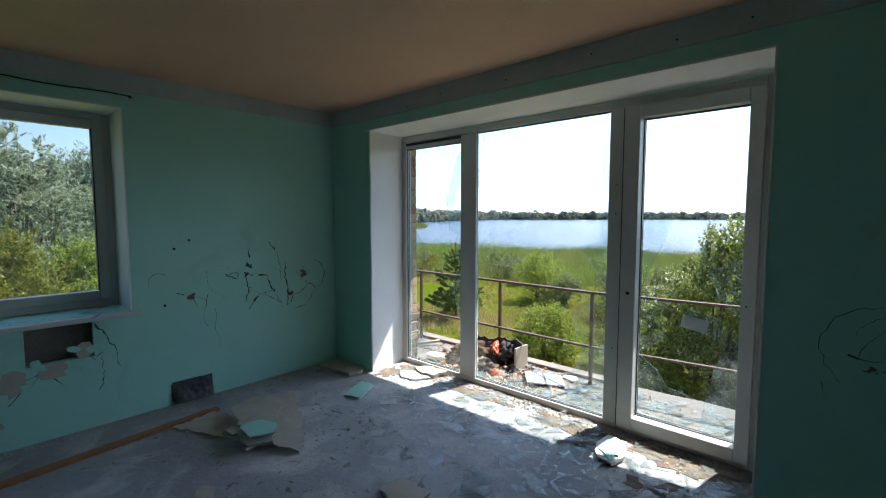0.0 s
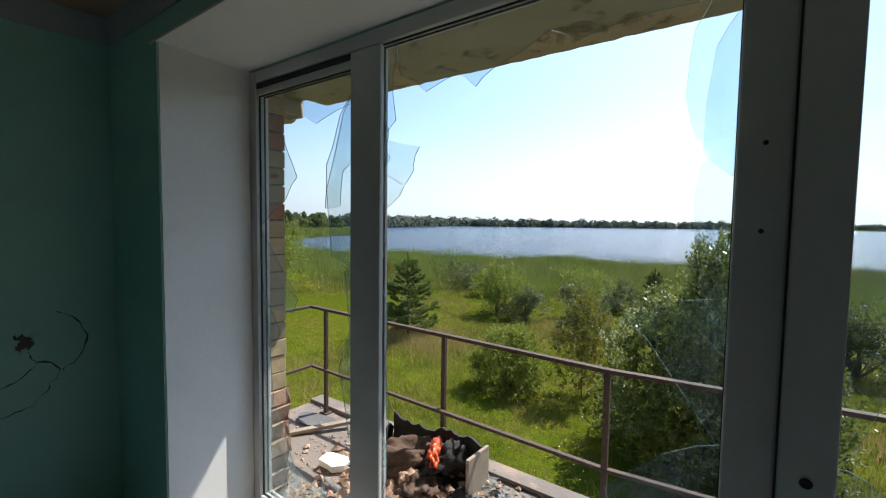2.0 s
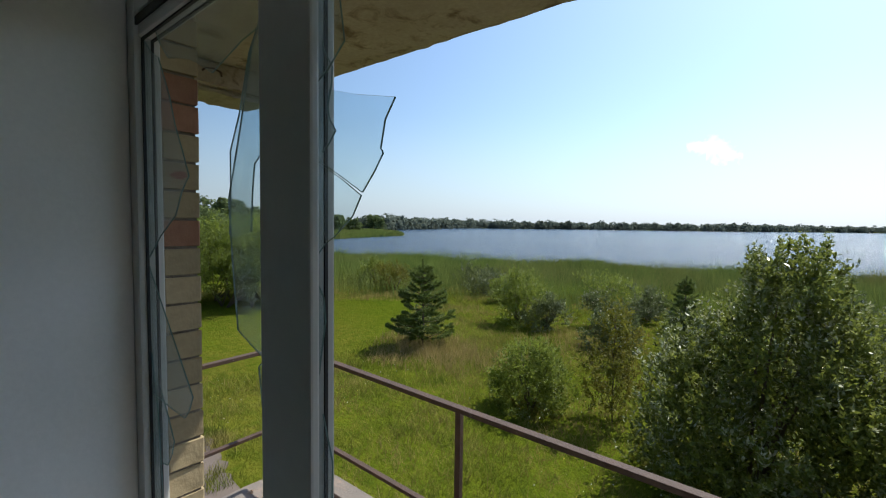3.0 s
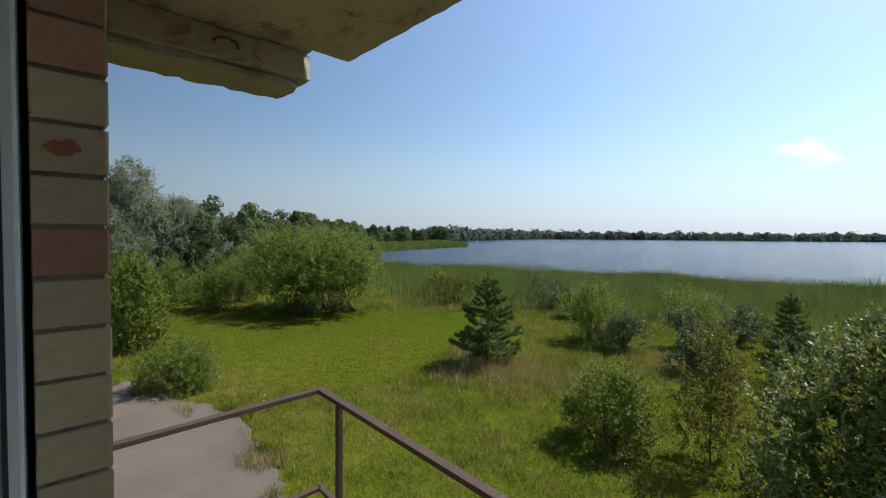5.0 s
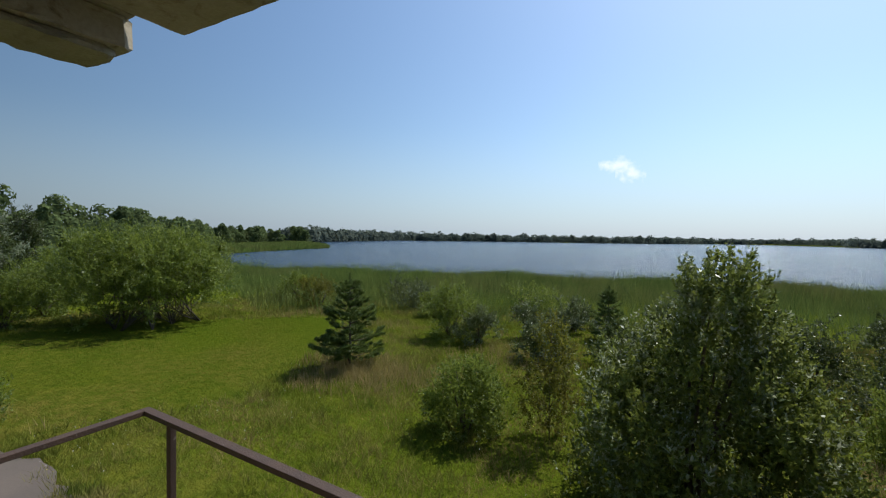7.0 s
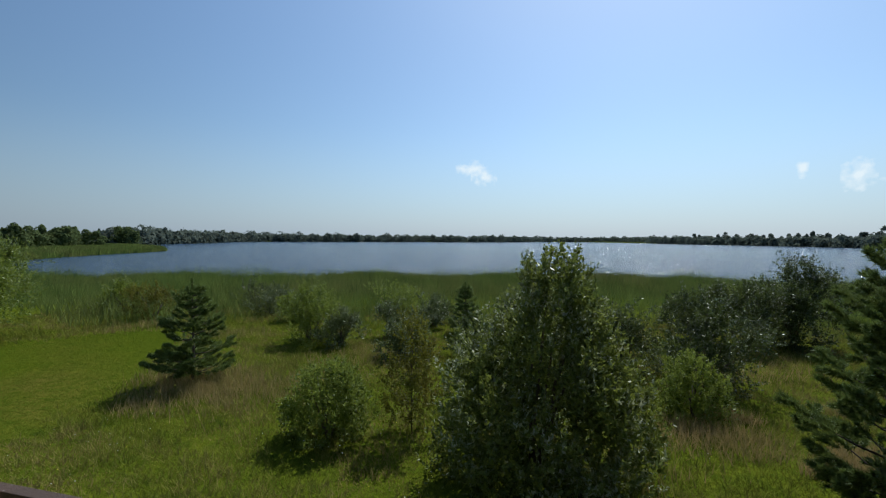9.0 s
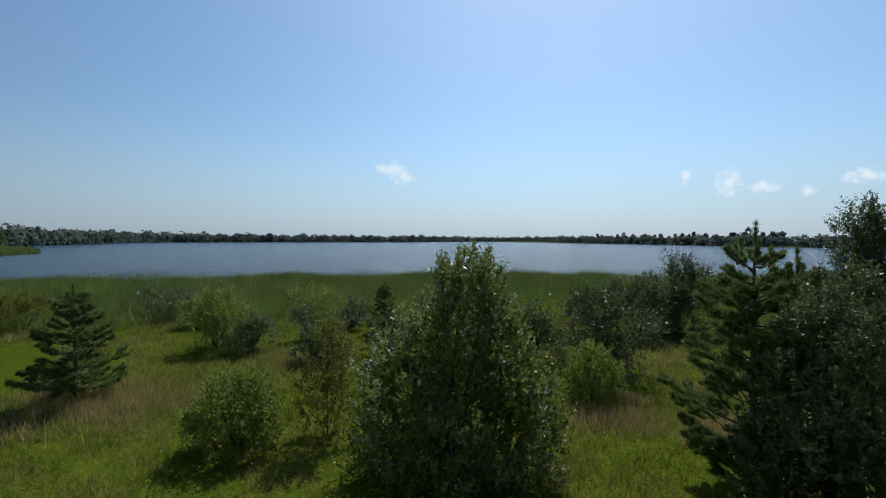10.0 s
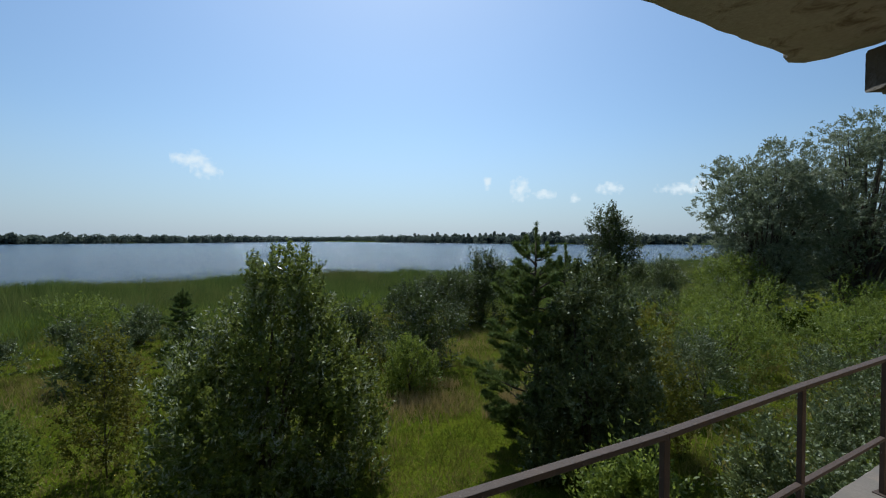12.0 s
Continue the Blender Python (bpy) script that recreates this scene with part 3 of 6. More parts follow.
# narrow light: both layers broken, pieces standing on all sides
a0, a1, b0, b1 = LIGHTS[0]
for y, pcs in ((0.505, [[(a0, 0.05), (a0, 1.30), (a0 + 0.05, 1.1), (a0 + 0.10, 0.62), (a0 + 0.30, 0.30), (a0 + 0.62, 0.24), (a1, 0.34), (a1, 0.05)],
                        [(a0, 1.60), (a0, 2.30), (a0 + 0.12, 2.22), (a0 + 0.24, 2.00), (a0 + 0.33, 1.85), (a0 + 0.23, 1.74)],
                        [(a0, 1.15), (a0, 1.58), (a0 + 0.05, 1.52), (a0 + 0.33, 1.22), (a0 + 0.27, 1.14)],
                        [(a1, 1.40), (a1 - 0.16, 1.46), (a1 - 0.20, 1.78), (a1 - 0.08, 2.12), (a1, 2.20)],
                        [(a0 + 0.1, b1), (a1, b1), (a1, 2.16), (a1 - 0.28, 2.10), (a0 + 0.36, 2.16), (a0 + 0.2, 2.2)]]),
               (0.520, [[(a1, 0.55), (a1 - 0.06, 0.60), (a1 - 0.13, 0.92), (a1 - 0.05, 1.12), (a1 - 0.09, 1.38), (a1, 1.45)],
                        [(a1, 1.93), (a1 - 0.10, 1.86), (a1 - 0.12, 1.70), (a1 - 0.23, 1.69), (a1 - 0.22, 1.90), (a1 - 0.12, 2.12), (a1, 2.28)],
                        [(a0, 0.05), (a0, 0.55), (a0 + 0.14, 0.36), (a0 + 0.4, 0.12), (a0 + 0.45, 0.05)],
                        [(a0, 0.9), (a0, 1.2), (a0 + 0.14, 1.02), (a0 + 0.08, 0.92)]])):
    for pc in pcs:
        edge_piece(y, pc, 2, 0.010)
# middle light: a wide hole with fringes of glass
a0, a1, b0, b1 = LIGHTS[1]
for y, pcs in ((0.505, [[(a0, 1.655), (a0, 1.845), (a0 + 0.137, 1.774), (a0 + 0.062, 1.70)],
                        [(a0, 1.850), (a0, 1.985), (a0 + 0.22, 1.93), (a0 + 0.186, 1.850), (a0 + 0.192, 1.842), (a0 + 0.140, 1.779)],
                        [(a0, 1.99), (a0, b1), (a0 + 0.10, b1), (a0 + 0.07, 2.24), (a0 + 0.09, 2.05)],
                        [(a0, 0.36), (a0, 0.75), (a0 + 0.02, 0.70), (a0 + 0.05, 0.58), (a0 + 0.03, 0.42)],
                        [(a0, 1.40), (a0, 1.64), (a0 + 0.028, 1.58), (a0 + 0.018, 1.46)],
                        [(a0 + 0.06, b1), (a1 - 0.05, b1), (a1 - 0.10, 2.22), (a1 - 0.30, 2.22), (a1 - 0.44, 2.20), (a1 - 0.52, 2.25), (a0 + 0.55, 2.17),
                         (a0 + 0.48, 2.12), (a0 + 0.40, 2.18), (a0 + 0.25, 2.14), (a0 + 0.12, 2.22)],
                        [(a1, 1.28), (a1 - 0.06, 1.34), (a1 - 0.09, 1.62), (a1 - 0.08, 1.80), (a1 - 0.125, 1.98), (a1 - 0.11, 2.15), (a1 - 0.05, 2.30), (a1, 2.30)],
                        [(a0, 0.05), (a0, 0.34), (a0 + 0.3, 0.20), (a0 + 0.7, 0.13), (a1 - 0.2, 0.16), (a1, 0.40), (a1, 0.05)],
                        [(a1, 0.45), (a1 - 0.18, 0.50), (a1 - 0.30, 0.82), (a1 - 0.14, 0.98), (a1, 1.05)]]),
               (0.520, [[(a1, 0.05), (a1 - 0.38, 0.05), (a1 - 0.30, 0.32), (a1 - 0.20, 0.52), (a1, 0.62)],
                        [(a1, 1.02), (a1 - 0.20, 1.30), (a1 - 0.26, 1.36), (a1 - 0.12, 1.42), (a1, 1.44)],
                        [(a0, 0.5), (a0 + 0.03, 0.55), (a0 + 0.05, 0.8), (a0 + 0.02, 1.0), (a0 + 0.035, 1.25), (a0, 1.35)],
                        [(a0, 1.86), (a0, 2.10), (a0 + 0.035, 2.02), (a0 + 0.02, 1.95), (a0 + 0.045, 1.90)],
                        [(a1, 1.75), (a1 - 0.08, 1.82), (a1 - 0.06, 2.10), (a1, 2.2)]])):
    for pc in pcs:
        edge_piece(y, pc, 2, 0.010)
# door leaf light: holed in the middle
a0, a1, b0, b1 = LIGHTS[2]
for y, pcs in ((0.505, [[(a0, 1.05), (a0, 2.28), (a0 + 0.12, 2.26), (a0 + 0.17, 2.02), (a0 + 0.13, 1.75), (a0 + 0.20, 1.55), (a0 + 0.08, 1.25)],
                        [(a0 + 0.06, b1), (a1, b1), (a1, 1.70), (a1 - 0.14, 1.86), (a1 - 0.16, 2.05), (a1 - 0.30, 2.12), (a1 - 0.45, 2.02), (a0 + 0.1, 2.16)],
                        [(a0, 0.14), (a0, 0.62), (a0 + 0.13, 0.52), (a0 + 0.21, 0.40), (a0 + 0.40, 0.36), (a0 + 0.52, 0.46), (a1, 0.50), (a1, 0.14)],
                        [(a1, 0.95), (a1 - 0.13, 1.08), (a1 - 0.20, 1.25), (a1 - 0.10, 1.30), (a1, 1.34)]]),
               (0.520, [[(a0, 0.60), (a0 + 0.16, 0.72), (a0 + 0.20, 0.95), (a0 + 0.06, 1.05), (a0, 1.06)],
                        [(a1, 0.14), (a1 - 0.22, 0.14), (a1 - 0.18, 0.42), (a1 - 0.10, 0.72), (a1, 0.86)],
                        [(a0 + 0.30, 0.86), (a0 + 0.31, 0.97), (a0 + 0.52, 0.92), (a1, 0.62), (a1, 0.55), (a0 + 0.50, 0.80)]])):
    for pc in pcs:
        edge_piece(y, pc, 2, 0.010)

# ---- side window with its sill ----
win2 = empty("window_2", label="closed white plastic window with a dusty pane", category="window", kind="structure")
WX0, WX1 = -0.44, -0.37


def side_bar(name, y0, y1, z0, z1, x0=WX0, x1=WX1, mat=M_PVC, bev=0.006):
    return part(name, boxed(x0, x1, y0, y1, z0, z1, bev), mat, win2)


side_bar("frame_side", WY0, WY0 + 0.06, WZ0, WZ1)
side_bar("frame_side", WY1 - 0.06, WY1, WZ0, WZ1)
side_bar("frame_head", WY0 + 0.061, WY1 - 0.061, WZ1 - 0.06, WZ1)
side_bar("frame_sill", WY0 + 0.061, WY1 - 0.061, WZ0, WZ0 + 0.06)
side_bar("sash_side", WY0 + 0.062, WY0 + 0.13, WZ0 + 0.062, WZ1 - 0.062, WX0 + 0.012, WX1 + 0.018)
side_bar("sash_side", WY1 - 0.13, WY1 - 0.062, WZ0 + 0.062, WZ1 - 0.062, WX0 + 0.012, WX1 + 0.018)
side_bar("sash_rail", WY0 + 0.131, WY1 - 0.131, WZ0 + 0.062, WZ0 + 0.13, WX0 + 0.012, WX1 + 0.018)
side_bar("sash_rail", WY0 + 0.131, WY1 - 0.131, WZ1 - 0.13, WZ1 - 0.062, WX0 + 0.012, WX1 + 0.018)
bm = boxed(-0.412, -0.406, WY0 + 0.125, WY1 - 0.125, WZ0 + 0.125, WZ1 - 0.125)
p2 = part("pane", bm, M_GLASS, win2)
p2.visible_shadow = False
bm = bmesh.new()
gx = WX1 + 0.0005
box(bm, gx, gx + 0.003, WY0 + 0.128, WY0 + 0.136, WZ0 + 0.13, WZ1 - 0.13)
box(bm, -0.4, WX1 + 0.0185, WY1 - 0.137, WY1 - 0.1305, WZ0 + 0.131, WZ1 - 0.131)
part("gasket", bm, M_GASKET, win2)
for z in (1.0, 2.28):
    bm = bmesh.new()
    tube(bm, [(WX1 + 0.012, WY1 - 0.058, z - 0.045), (WX1 + 0.012, WY1 - 0.058, z + 0.045)], [0.009, 0.009], 8)
    part("hinge", bm, M_PVC, win2)
rev2 = empty("reveal_window", label="white plastered reveal of the side window", category="reveal", kind="structure")
part("reveal_side", boxed(WX1, 0.004, WY1 - 0.008, WY1 + 0.003, WZ0, WZ1, 0.002), M_WHITE, rev2)
part("reveal_side", boxed(WX1, 0.004, WY0 - 0.003, WY0 + 0.008, WZ0, WZ1, 0.002), M_WHITE, rev2)
part("reveal_head", boxed(WX1, 0.004, WY0 + 0.009, WY1 - 0.009, WZ1 - 0.008, WZ1 + 0.003, 0.002), M_WHITE, rev2)
sill = part("window_sill", boxed(WX1 + 0.001, 0.075, WY0 - 0.05, WY1 + 0.05, WZ0 - 0.038, WZ0 - 0.001, 0.008), M_PVC)
tagged(sill, "dusty white plastic window sill with glass splinters", "window sill", kind="structure")


# ---- building shell and balcony ----
wall_pier = tagged(part("wall_outer_left", boxed(-0.62, 0.335, FACE, OUT - 0.004, -3.6, 2.95), M_BRICK), "brick facade beside the balcony window", "wall", kind="structure")
tagged(part("wall_outer_right", boxed(3.94, 9.0, FACE, OUT, -0.2, 2.95), M_BRICK), "brick facade beside the balcony window", "wall", kind="structure")
tagged(part("wall_outer_head", boxed(0.456, 3.939, FACE, OUT, 2.47, 2.95), M_BRICK), "brick facade over the balcony window", "wall", kind="structure")
tagged(part("wall_lower", boxed(0.336, 9.0, -5.0, OUT, -3.6, -0.201), M_BRICK), "brick ground floor wall", "wall", kind="structure")
tagged(part("wall_lower_side", boxed(-0.62, 0.335, -5.0, FACE - 0.004, -3.6, -0.201), M_BRICK), "brick ground floor wall", "wall", kind="structure")
tagged(part("wall_outer_side", boxed(-0.62, -0.504, RY - 0.3, WY0 - 0.002, -0.2, 2.95), M_BRICK), "brick facade on the side of the house", "wall", kind="structure")
tagged(part("wall_outer_side_front", boxed(-0.62, -0.504, WY1 + 0.002, FACE - 0.004, -0.2, 2.95), M_BRICK), "brick facade on the side of the house", "wall", kind="structure")
tagged(part("wall_upper", boxed(-0.62, 9.0, -5.0, OUT, 2.951, 5.6), M_BRICK), "brick upper storey wall", "wall", kind="structure")
tagged(part("wall_neighbour", boxed(RX + 0.305, 9.0, -5.0, FACE - 0.004, -0.2, 2.95), M_BRICK), "brick wall of the next room", "wall", kind="structure")
tagged(part("roof", boxed(-0.9, 9.3, -5.3, 1.0, 5.602, 5.8, 0.02), M_ROOF), "flat felt roof", "roof", kind="structure")


def rough_slab(pts, z0, z1, rng, step=0.16, amp=0.012):
    """A concrete slab with the outline pts, its edges worn and chipped."""
    ring = []
    for (x0, y0), (x1, y1) in zip(pts, pts[1:] + pts[:1]):
        n = max(1, int(math.hypot(x1 - x0, y1 - y0) / step))
        ring += [(x0 + (x1 - x0) * i / n, y0 + (y1 - y0) * i / n) for i in range(n)]
    bm = bmesh.new()
    loops = []
    for z, ins, a in ((z0, 0.0, amp), (z0 + 0.018, -0.008, amp * 0.6), (z1 - 0.015, -0.008, amp * 0.4), (z1, 0.0, amp * 0.7)):
        loops.append([bm.verts.new((x + rng.uniform(-a, a), y + rng.uniform(-a, a) - ins, z + rng.uniform(-a, a) * 0.4)) for x, y in ring])
    for a, b in zip(loops, loops[1:]):
        for i in range(len(a)):
            bm.faces.new((a[i], a[(i + 1) % len(a)], b[(i + 1) % len(a)], b[i]))
    f0 = bm.faces.new(loops[0][::-1])
    f1 = bm.faces.new(loops[-1])
    bmesh.ops.triangulate(bm, faces=[f0, f1])
    return bm


rb = random.Random(5)
top_slab = part("balcony_slab_upper", rough_slab([(-0.66, OUT + 0.003), (5.30, OUT + 0.003), (5.13, 2.10), (5.07, 2.20), (4.98, 2.235), (4.90, 2.20), (4.86, 2.155), (4.6, 2.13), (3.5, 1.985), (-0.66, 1.985)], 2.762, 2.95, rb, 0.07, 0.006), M_CONC)
tagged(top_slab, "stained concrete underside of the balcony above", "balcony slab", kind="structure")
low_slab = part("balcony_slab", rough_slab([(-0.78, OUT + 0.003), (9.0, OUT + 0.003), (9.0, 2.86), (3.6, 2.06), (2.4, 1.99), (-0.78, 1.99)], -0.40, -0.22, rb), M_BALC)
tagged(low_slab, "littered concrete balcony floor", "balcony slab", kind="structure")
kerb = part("balcony_edge", boxed(-0.78, 2.6, 1.86, 2.01, -0.218, -0.185, 0.006), M_BALC)
tagged(kerb, "grey concrete balcony edging", "edging", kind="structure")


def beam(name, m, mat=M_CONC, wear=0.010, drop=0.0):
    """A cantilever beam with chamfered broken end and a lower lip; runs along +y from the wall."""
    b = empty(name, m, "crumbling concrete cantilever beam under the balcony", "beam", "balcony beams", "structure")
    pts = [(-0.40, 0.0), (0.0, 0.0), (0.0, 1.02), (-0.05, 1.08), (-0.40, 1.08)]
    rng = random.Random(8)
    part("beam_body", rough_slab(pts, -0.150 - drop, -0.003, rng, 0.06, wear), mat, b)
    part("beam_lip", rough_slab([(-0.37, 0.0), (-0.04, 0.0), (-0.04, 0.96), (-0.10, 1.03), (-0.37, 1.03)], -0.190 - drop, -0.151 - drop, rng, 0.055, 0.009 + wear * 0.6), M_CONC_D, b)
    bm = bmesh.new()
    tube(bm, [(0.0, 0.55, -0.075), (0.03, 0.56, -0.065), (0.042, 0.60, -0.06), (0.035, 0.65, -0.07), (0.0, 0.67, -0.085)], [0.006] * 5, 6)
    part("lifting_loop", bm, M_RAIL, b, "rusty lifting loop")
    return b


beam("balcony_beam", pose(-0.70, OUT, 2.757, 0, 0, 0))
# the right beam's body is much darker brown than the left one's
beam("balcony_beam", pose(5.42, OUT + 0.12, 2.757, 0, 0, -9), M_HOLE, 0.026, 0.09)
bm = bmesh.new()
box(bm, -1.10, -0.665, OUT + 0.003, 1.75, 2.760, 2.94, 0.01)
tagged(part("beam_bearing", bm, M_CONC), "concrete bearing over the beam", "beam", kind="structure")

# railing
rail = empty("railing", label="rusty brown painted steel balcony railing", category="railing", kind="structure")
RYF, RT, RLOW = 1.80, 0.80, 0.21
TURN = [(2.2, 1.72), (3.62, 1.885), (4.92, 2.085), (6.18, 2.265), (7.45, 2.445)]


def flat_bar(name, a, b, w, h):
    """A flat steel bar from a to b, w wide and h deep."""
    a, b = Vector(a), Vector(b)
    d = b - a
    bm = bmesh.new()
    box(bm, -w / 2, w / 2, 0, d.length, -h, 0, 0.003)
    ob = part(name, bm, M_RAIL, rail)
    ob.matrix_basis = Matrix.Translation(a) @ d.to_track_quat('Y', 'Z').to_matrix().to_4x4()
    return ob


def post(x, y):
    bm = bmesh.new()
    box(bm, x - 0.017, x + 0.017, y - 0.015, y + 0.015, -0.22, RT - 0.02, 0.003)
    box(bm, x - 0.05, x + 0.05, y - 0.04, y + 0.04, -0.222, -0.212)
    part("post", bm, M_RAIL, rail)


CX = -0.70
flat_bar("top_rail", (CX, RYF, RT), (TURN[0][0], TURN[0][1], RT), 0.045, 0.025)
flat_bar("top_rail", (CX + 0.02, RYF - 0.001, RT - 0.001), (-0.62, OUT, RT - 0.001), 0.045, 0.025)
flat_bar("lower_rail", (CX + 0.02, RYF, RLOW), (TURN[0][0], TURN[0][1], RLOW), 0.035, 0.022)
flat_bar("lower_rail", (CX + 0.03, RYF - 0.001, RLOW), (-0.62, OUT, RLOW), 0.035, 0.022)
for (x0, y0), (x1, y1) in zip(TURN, TURN[1:]):
    flat_bar("top_rail", (x0, y0, RT), (x1, y1, RT), 0.045, 0.025)
    flat_bar("lower_rail", (x0, y0, RLOW), (x1, y1, RLOW), 0.035, 0.022)
for x, y in [(-0.45, RYF), (0.96, RYF)] + TURN:
    post(x, y)

# ---- the meadow, the lake and its far shores ----
LAKE = [(-150, 78), (-105, 62), (-62, 43), (-39, 50), (-18, 59), (0, 63), (12, 65), (25, 60), (60, 62), (110, 78), (240, 150), (420, 290), (520, 430), (360, 490),
        (310, 700), (230, 1000), (150, 1330), (0, 1250), (-125, 950), (-300, 820), (-480, 600), (-420, 400), (-330, 280), (-260, 245), (-205, 208), (-171, 174), (-152, 122), (-141, 99), (-150, 84)]


def lake_distance(x, y):
    """Metres from the shore; negative on the water."""
    p = np.stack([x, y], -1)
    best = np.full(x.shape, 1e9)
    inside = np.zeros(x.shape, bool)
    for (x0, y0), (x1, y1) in zip(LAKE, LAKE[1:] + LAKE[:1]):
        a, d = np.array((x0, y0), float), np.array((x1 - x0, y1 - y0), float)
        t = np.clip(((p - a) @ d) / (d @ d), 0, 1)
        best = np.minimum(best, np.linalg.norm(p - a - t[..., None] * d, axis=-1))
        if y0 != y1:
            cross = (y0 > y) != (y1 > y)
            inside ^= cross & (x < (x1 - x0) * (y - y0) / (y1 - y0) + x0)
    return np.where(inside, -best, best)


WATER = -5.0


def ground_z(x, y):
    x, y = np.asarray(x, float), np.asarray(y, float)
    d = lake_distance(x, y)
    base = land_z(x, y) + 0.05 * np.sin(x * 0.31 + 1.3) * np.cos(y * 0.27) + 0.03 * np.sin(x * 0.9 + y * 0.7)
    base = base + np.clip((np.hypot(x, y) - 400) / 2500, 0, 1) * 6
    k = np.clip(d / 16.0, 0, 1)
    return np.where(d < 0, WATER - np.minimum(-d * 0.3, 1.5) - 0.05, (WATER + 0.1) * (1 - k) + base * k)


na = 240
rad = np.array([0.6 * 1.058 ** i for i in range(160)])
rad = rad[rad < 4600]
ang = np.arange(na) * 2 * np.pi / na
gx_, gy_ = 2 + rad[:, None] * np.cos(ang), rad[:, None] * np.sin(ang)
gz_ = ground_z(gx_, gy_)
gv = np.stack([gx_, gy_, gz_], -1).reshape(-1, 3)
faces = []
for i in range(len(rad) - 1):
    for j in range(na):
        k = (j + 1) % na
        faces.append((i * na + j, (i + 1) * na + j, (i + 1) * na + k, i * na + k))
faces.append(tuple(range(na)))
me = bpy.data.meshes.new("ground")
me.from_pydata(gv.tolist(), [], faces)
me.materials.append(M_GROUND)
me.polygons.foreach_set("use_smooth", [True] * len(me.polygons))
tagged(new("ground", me), "green summer meadow sloping to the lake", "ground", kind="structure")
bm = bmesh.new()
vs = [bm.verts.new((x, y, WATER)) for x, y in ((-700, 20), (700, 20), (700, 1500), (-700, 1500))]
bm.faces.new(vs)
tagged(part("water", bm, M_WATER), "rippled blue grey lake water", "lake", kind="structure")


def edge_pave():
    rng = random.Random(3)
    far = [(-6.2, 3.95), (-7.6, 4.3), (-9.3, 4.45), (-11.2, 4.5), (-12.4, 4.2), (-13.3, 3.7), (-14.6, 3.4), (-16.8, 2.9)]
    ring = []
    for (x0, y0), (x1, y1) in zip(far, far[1:]):
        for i in range(6):
            ring.append((x0 + (x1 - x0) * i / 6 + rng.uniform(-0.06, 0.06), y0 + (y1 - y0) * i / 6 + rng.uniform(-0.13, 0.13)))
    ring += [(-17.0, 0.9), (-0.9, 0.9), (-0.9, 3.2), (-3.0, 3.6)]
    bm = bmesh.new()
    prism(bm, ring[::-1], 0.10, pose(0, 0, -3.48))
    return bm


tagged(part("pavement", edge_pave(), M_ASPH), "worn concrete forecourt with a crumbling grassy edge", "pavement", kind="structure")


# ---- plants ----
def crown_leaves(rng, lobes, n, spray=0.45, up=0.35, inner=0.25, per=22, tight=0.07, shoots=0.10):
    """Leaves along shoots that grow out of the lobes (x, y, z, rx, rz)."""
    lobes = np.array(lobes, float)
    area = lobes[:, 3] * (lobes[:, 3] + lobes[:, 4])
    nt = max(8, n // per)
    li = rng.choice(len(lobes), nt, p=area / area.sum())
    # every lobe carries smaller boughs, with gaps between them
    kb = 7
    boughs = unit(rng.normal(size=(len(lobes), kb, 3)) + np.array([0, 0, 0.25]))
    size = rng.uniform(0.30, 0.55, (len(lobes), kb))
    bi = rng.integers(0, kb, nt)
    L = lobes[li]
    R = np.stack([L[:, 3], L[:, 3], L[:, 4]], -1)
    d = unit(rng.normal(size=(nt, 3)) * 0.8 + boughs[li, bi] * 0.9 + np.array([0, 0, 0.2]))
    depth = np.clip(1 - np.abs(rng.normal(0, inner * 1.6, nt)) + rng.uniform(-0.05, 0.1, nt), 0.1, 1.1)
    root = L[:, :3] + boughs[li, bi] * R * 0.72 + d * R * (size[li, bi] * depth)[:, None]
    td = unit(d * 0.8 + np.array([0, 0, up * 1.2]) + rng.normal(size=(nt, 3)) * 0.25)
    f = rng.uniform(-0.5, 1.0, (nt, per))
    ln = spray * rng.uniform(0.4, 1.4, nt) * np.where(rng.uniform(size=nt) < shoots, 1.5, 0.95)
    bend = (f ** 2 * np.sign(f))[..., None] * rng.normal(size=(nt, 1, 3)) * 0.15 * spray
    p = root[:, None] + td[:, None] * (f * ln[:, None])[..., None] + bend + rng.normal(size=(nt, per, 3)) * spray * tight
    ld = unit(td[:, None] * 0.8 + rng.normal(size=(nt, per, 3)) * 0.55)
    face = np.repeat(unit(d * 0.7 + np.array([0, 0, 0.7])), per, 0)
    return p.reshape(-1, 3), ld.reshape(-1, 3), face


def dome_lobes(rng, h, w, nl, base=0.32):
    """Lobes of a broad flat-topped dome that stands on bare stems."""
    out = []
    for i in range(nl):
        q = math.sqrt((i + 0.5) / nl)
        a = i * 2.39996 + rng.uniform(-0.3, 0.3)
        top = h * (0.86 - 0.22 * q ** 3) * rng.uniform(0.94, 1.05)
        zc = top if i % 2 else h * rng.uniform(base, 0.62)
        r = w * rng.uniform(0.085, 0.125)
        out.append((w * 0.42 * q * math.cos(a), w * 0.42 * q * math.sin(a), zc, r, r * 1.05))
    return out


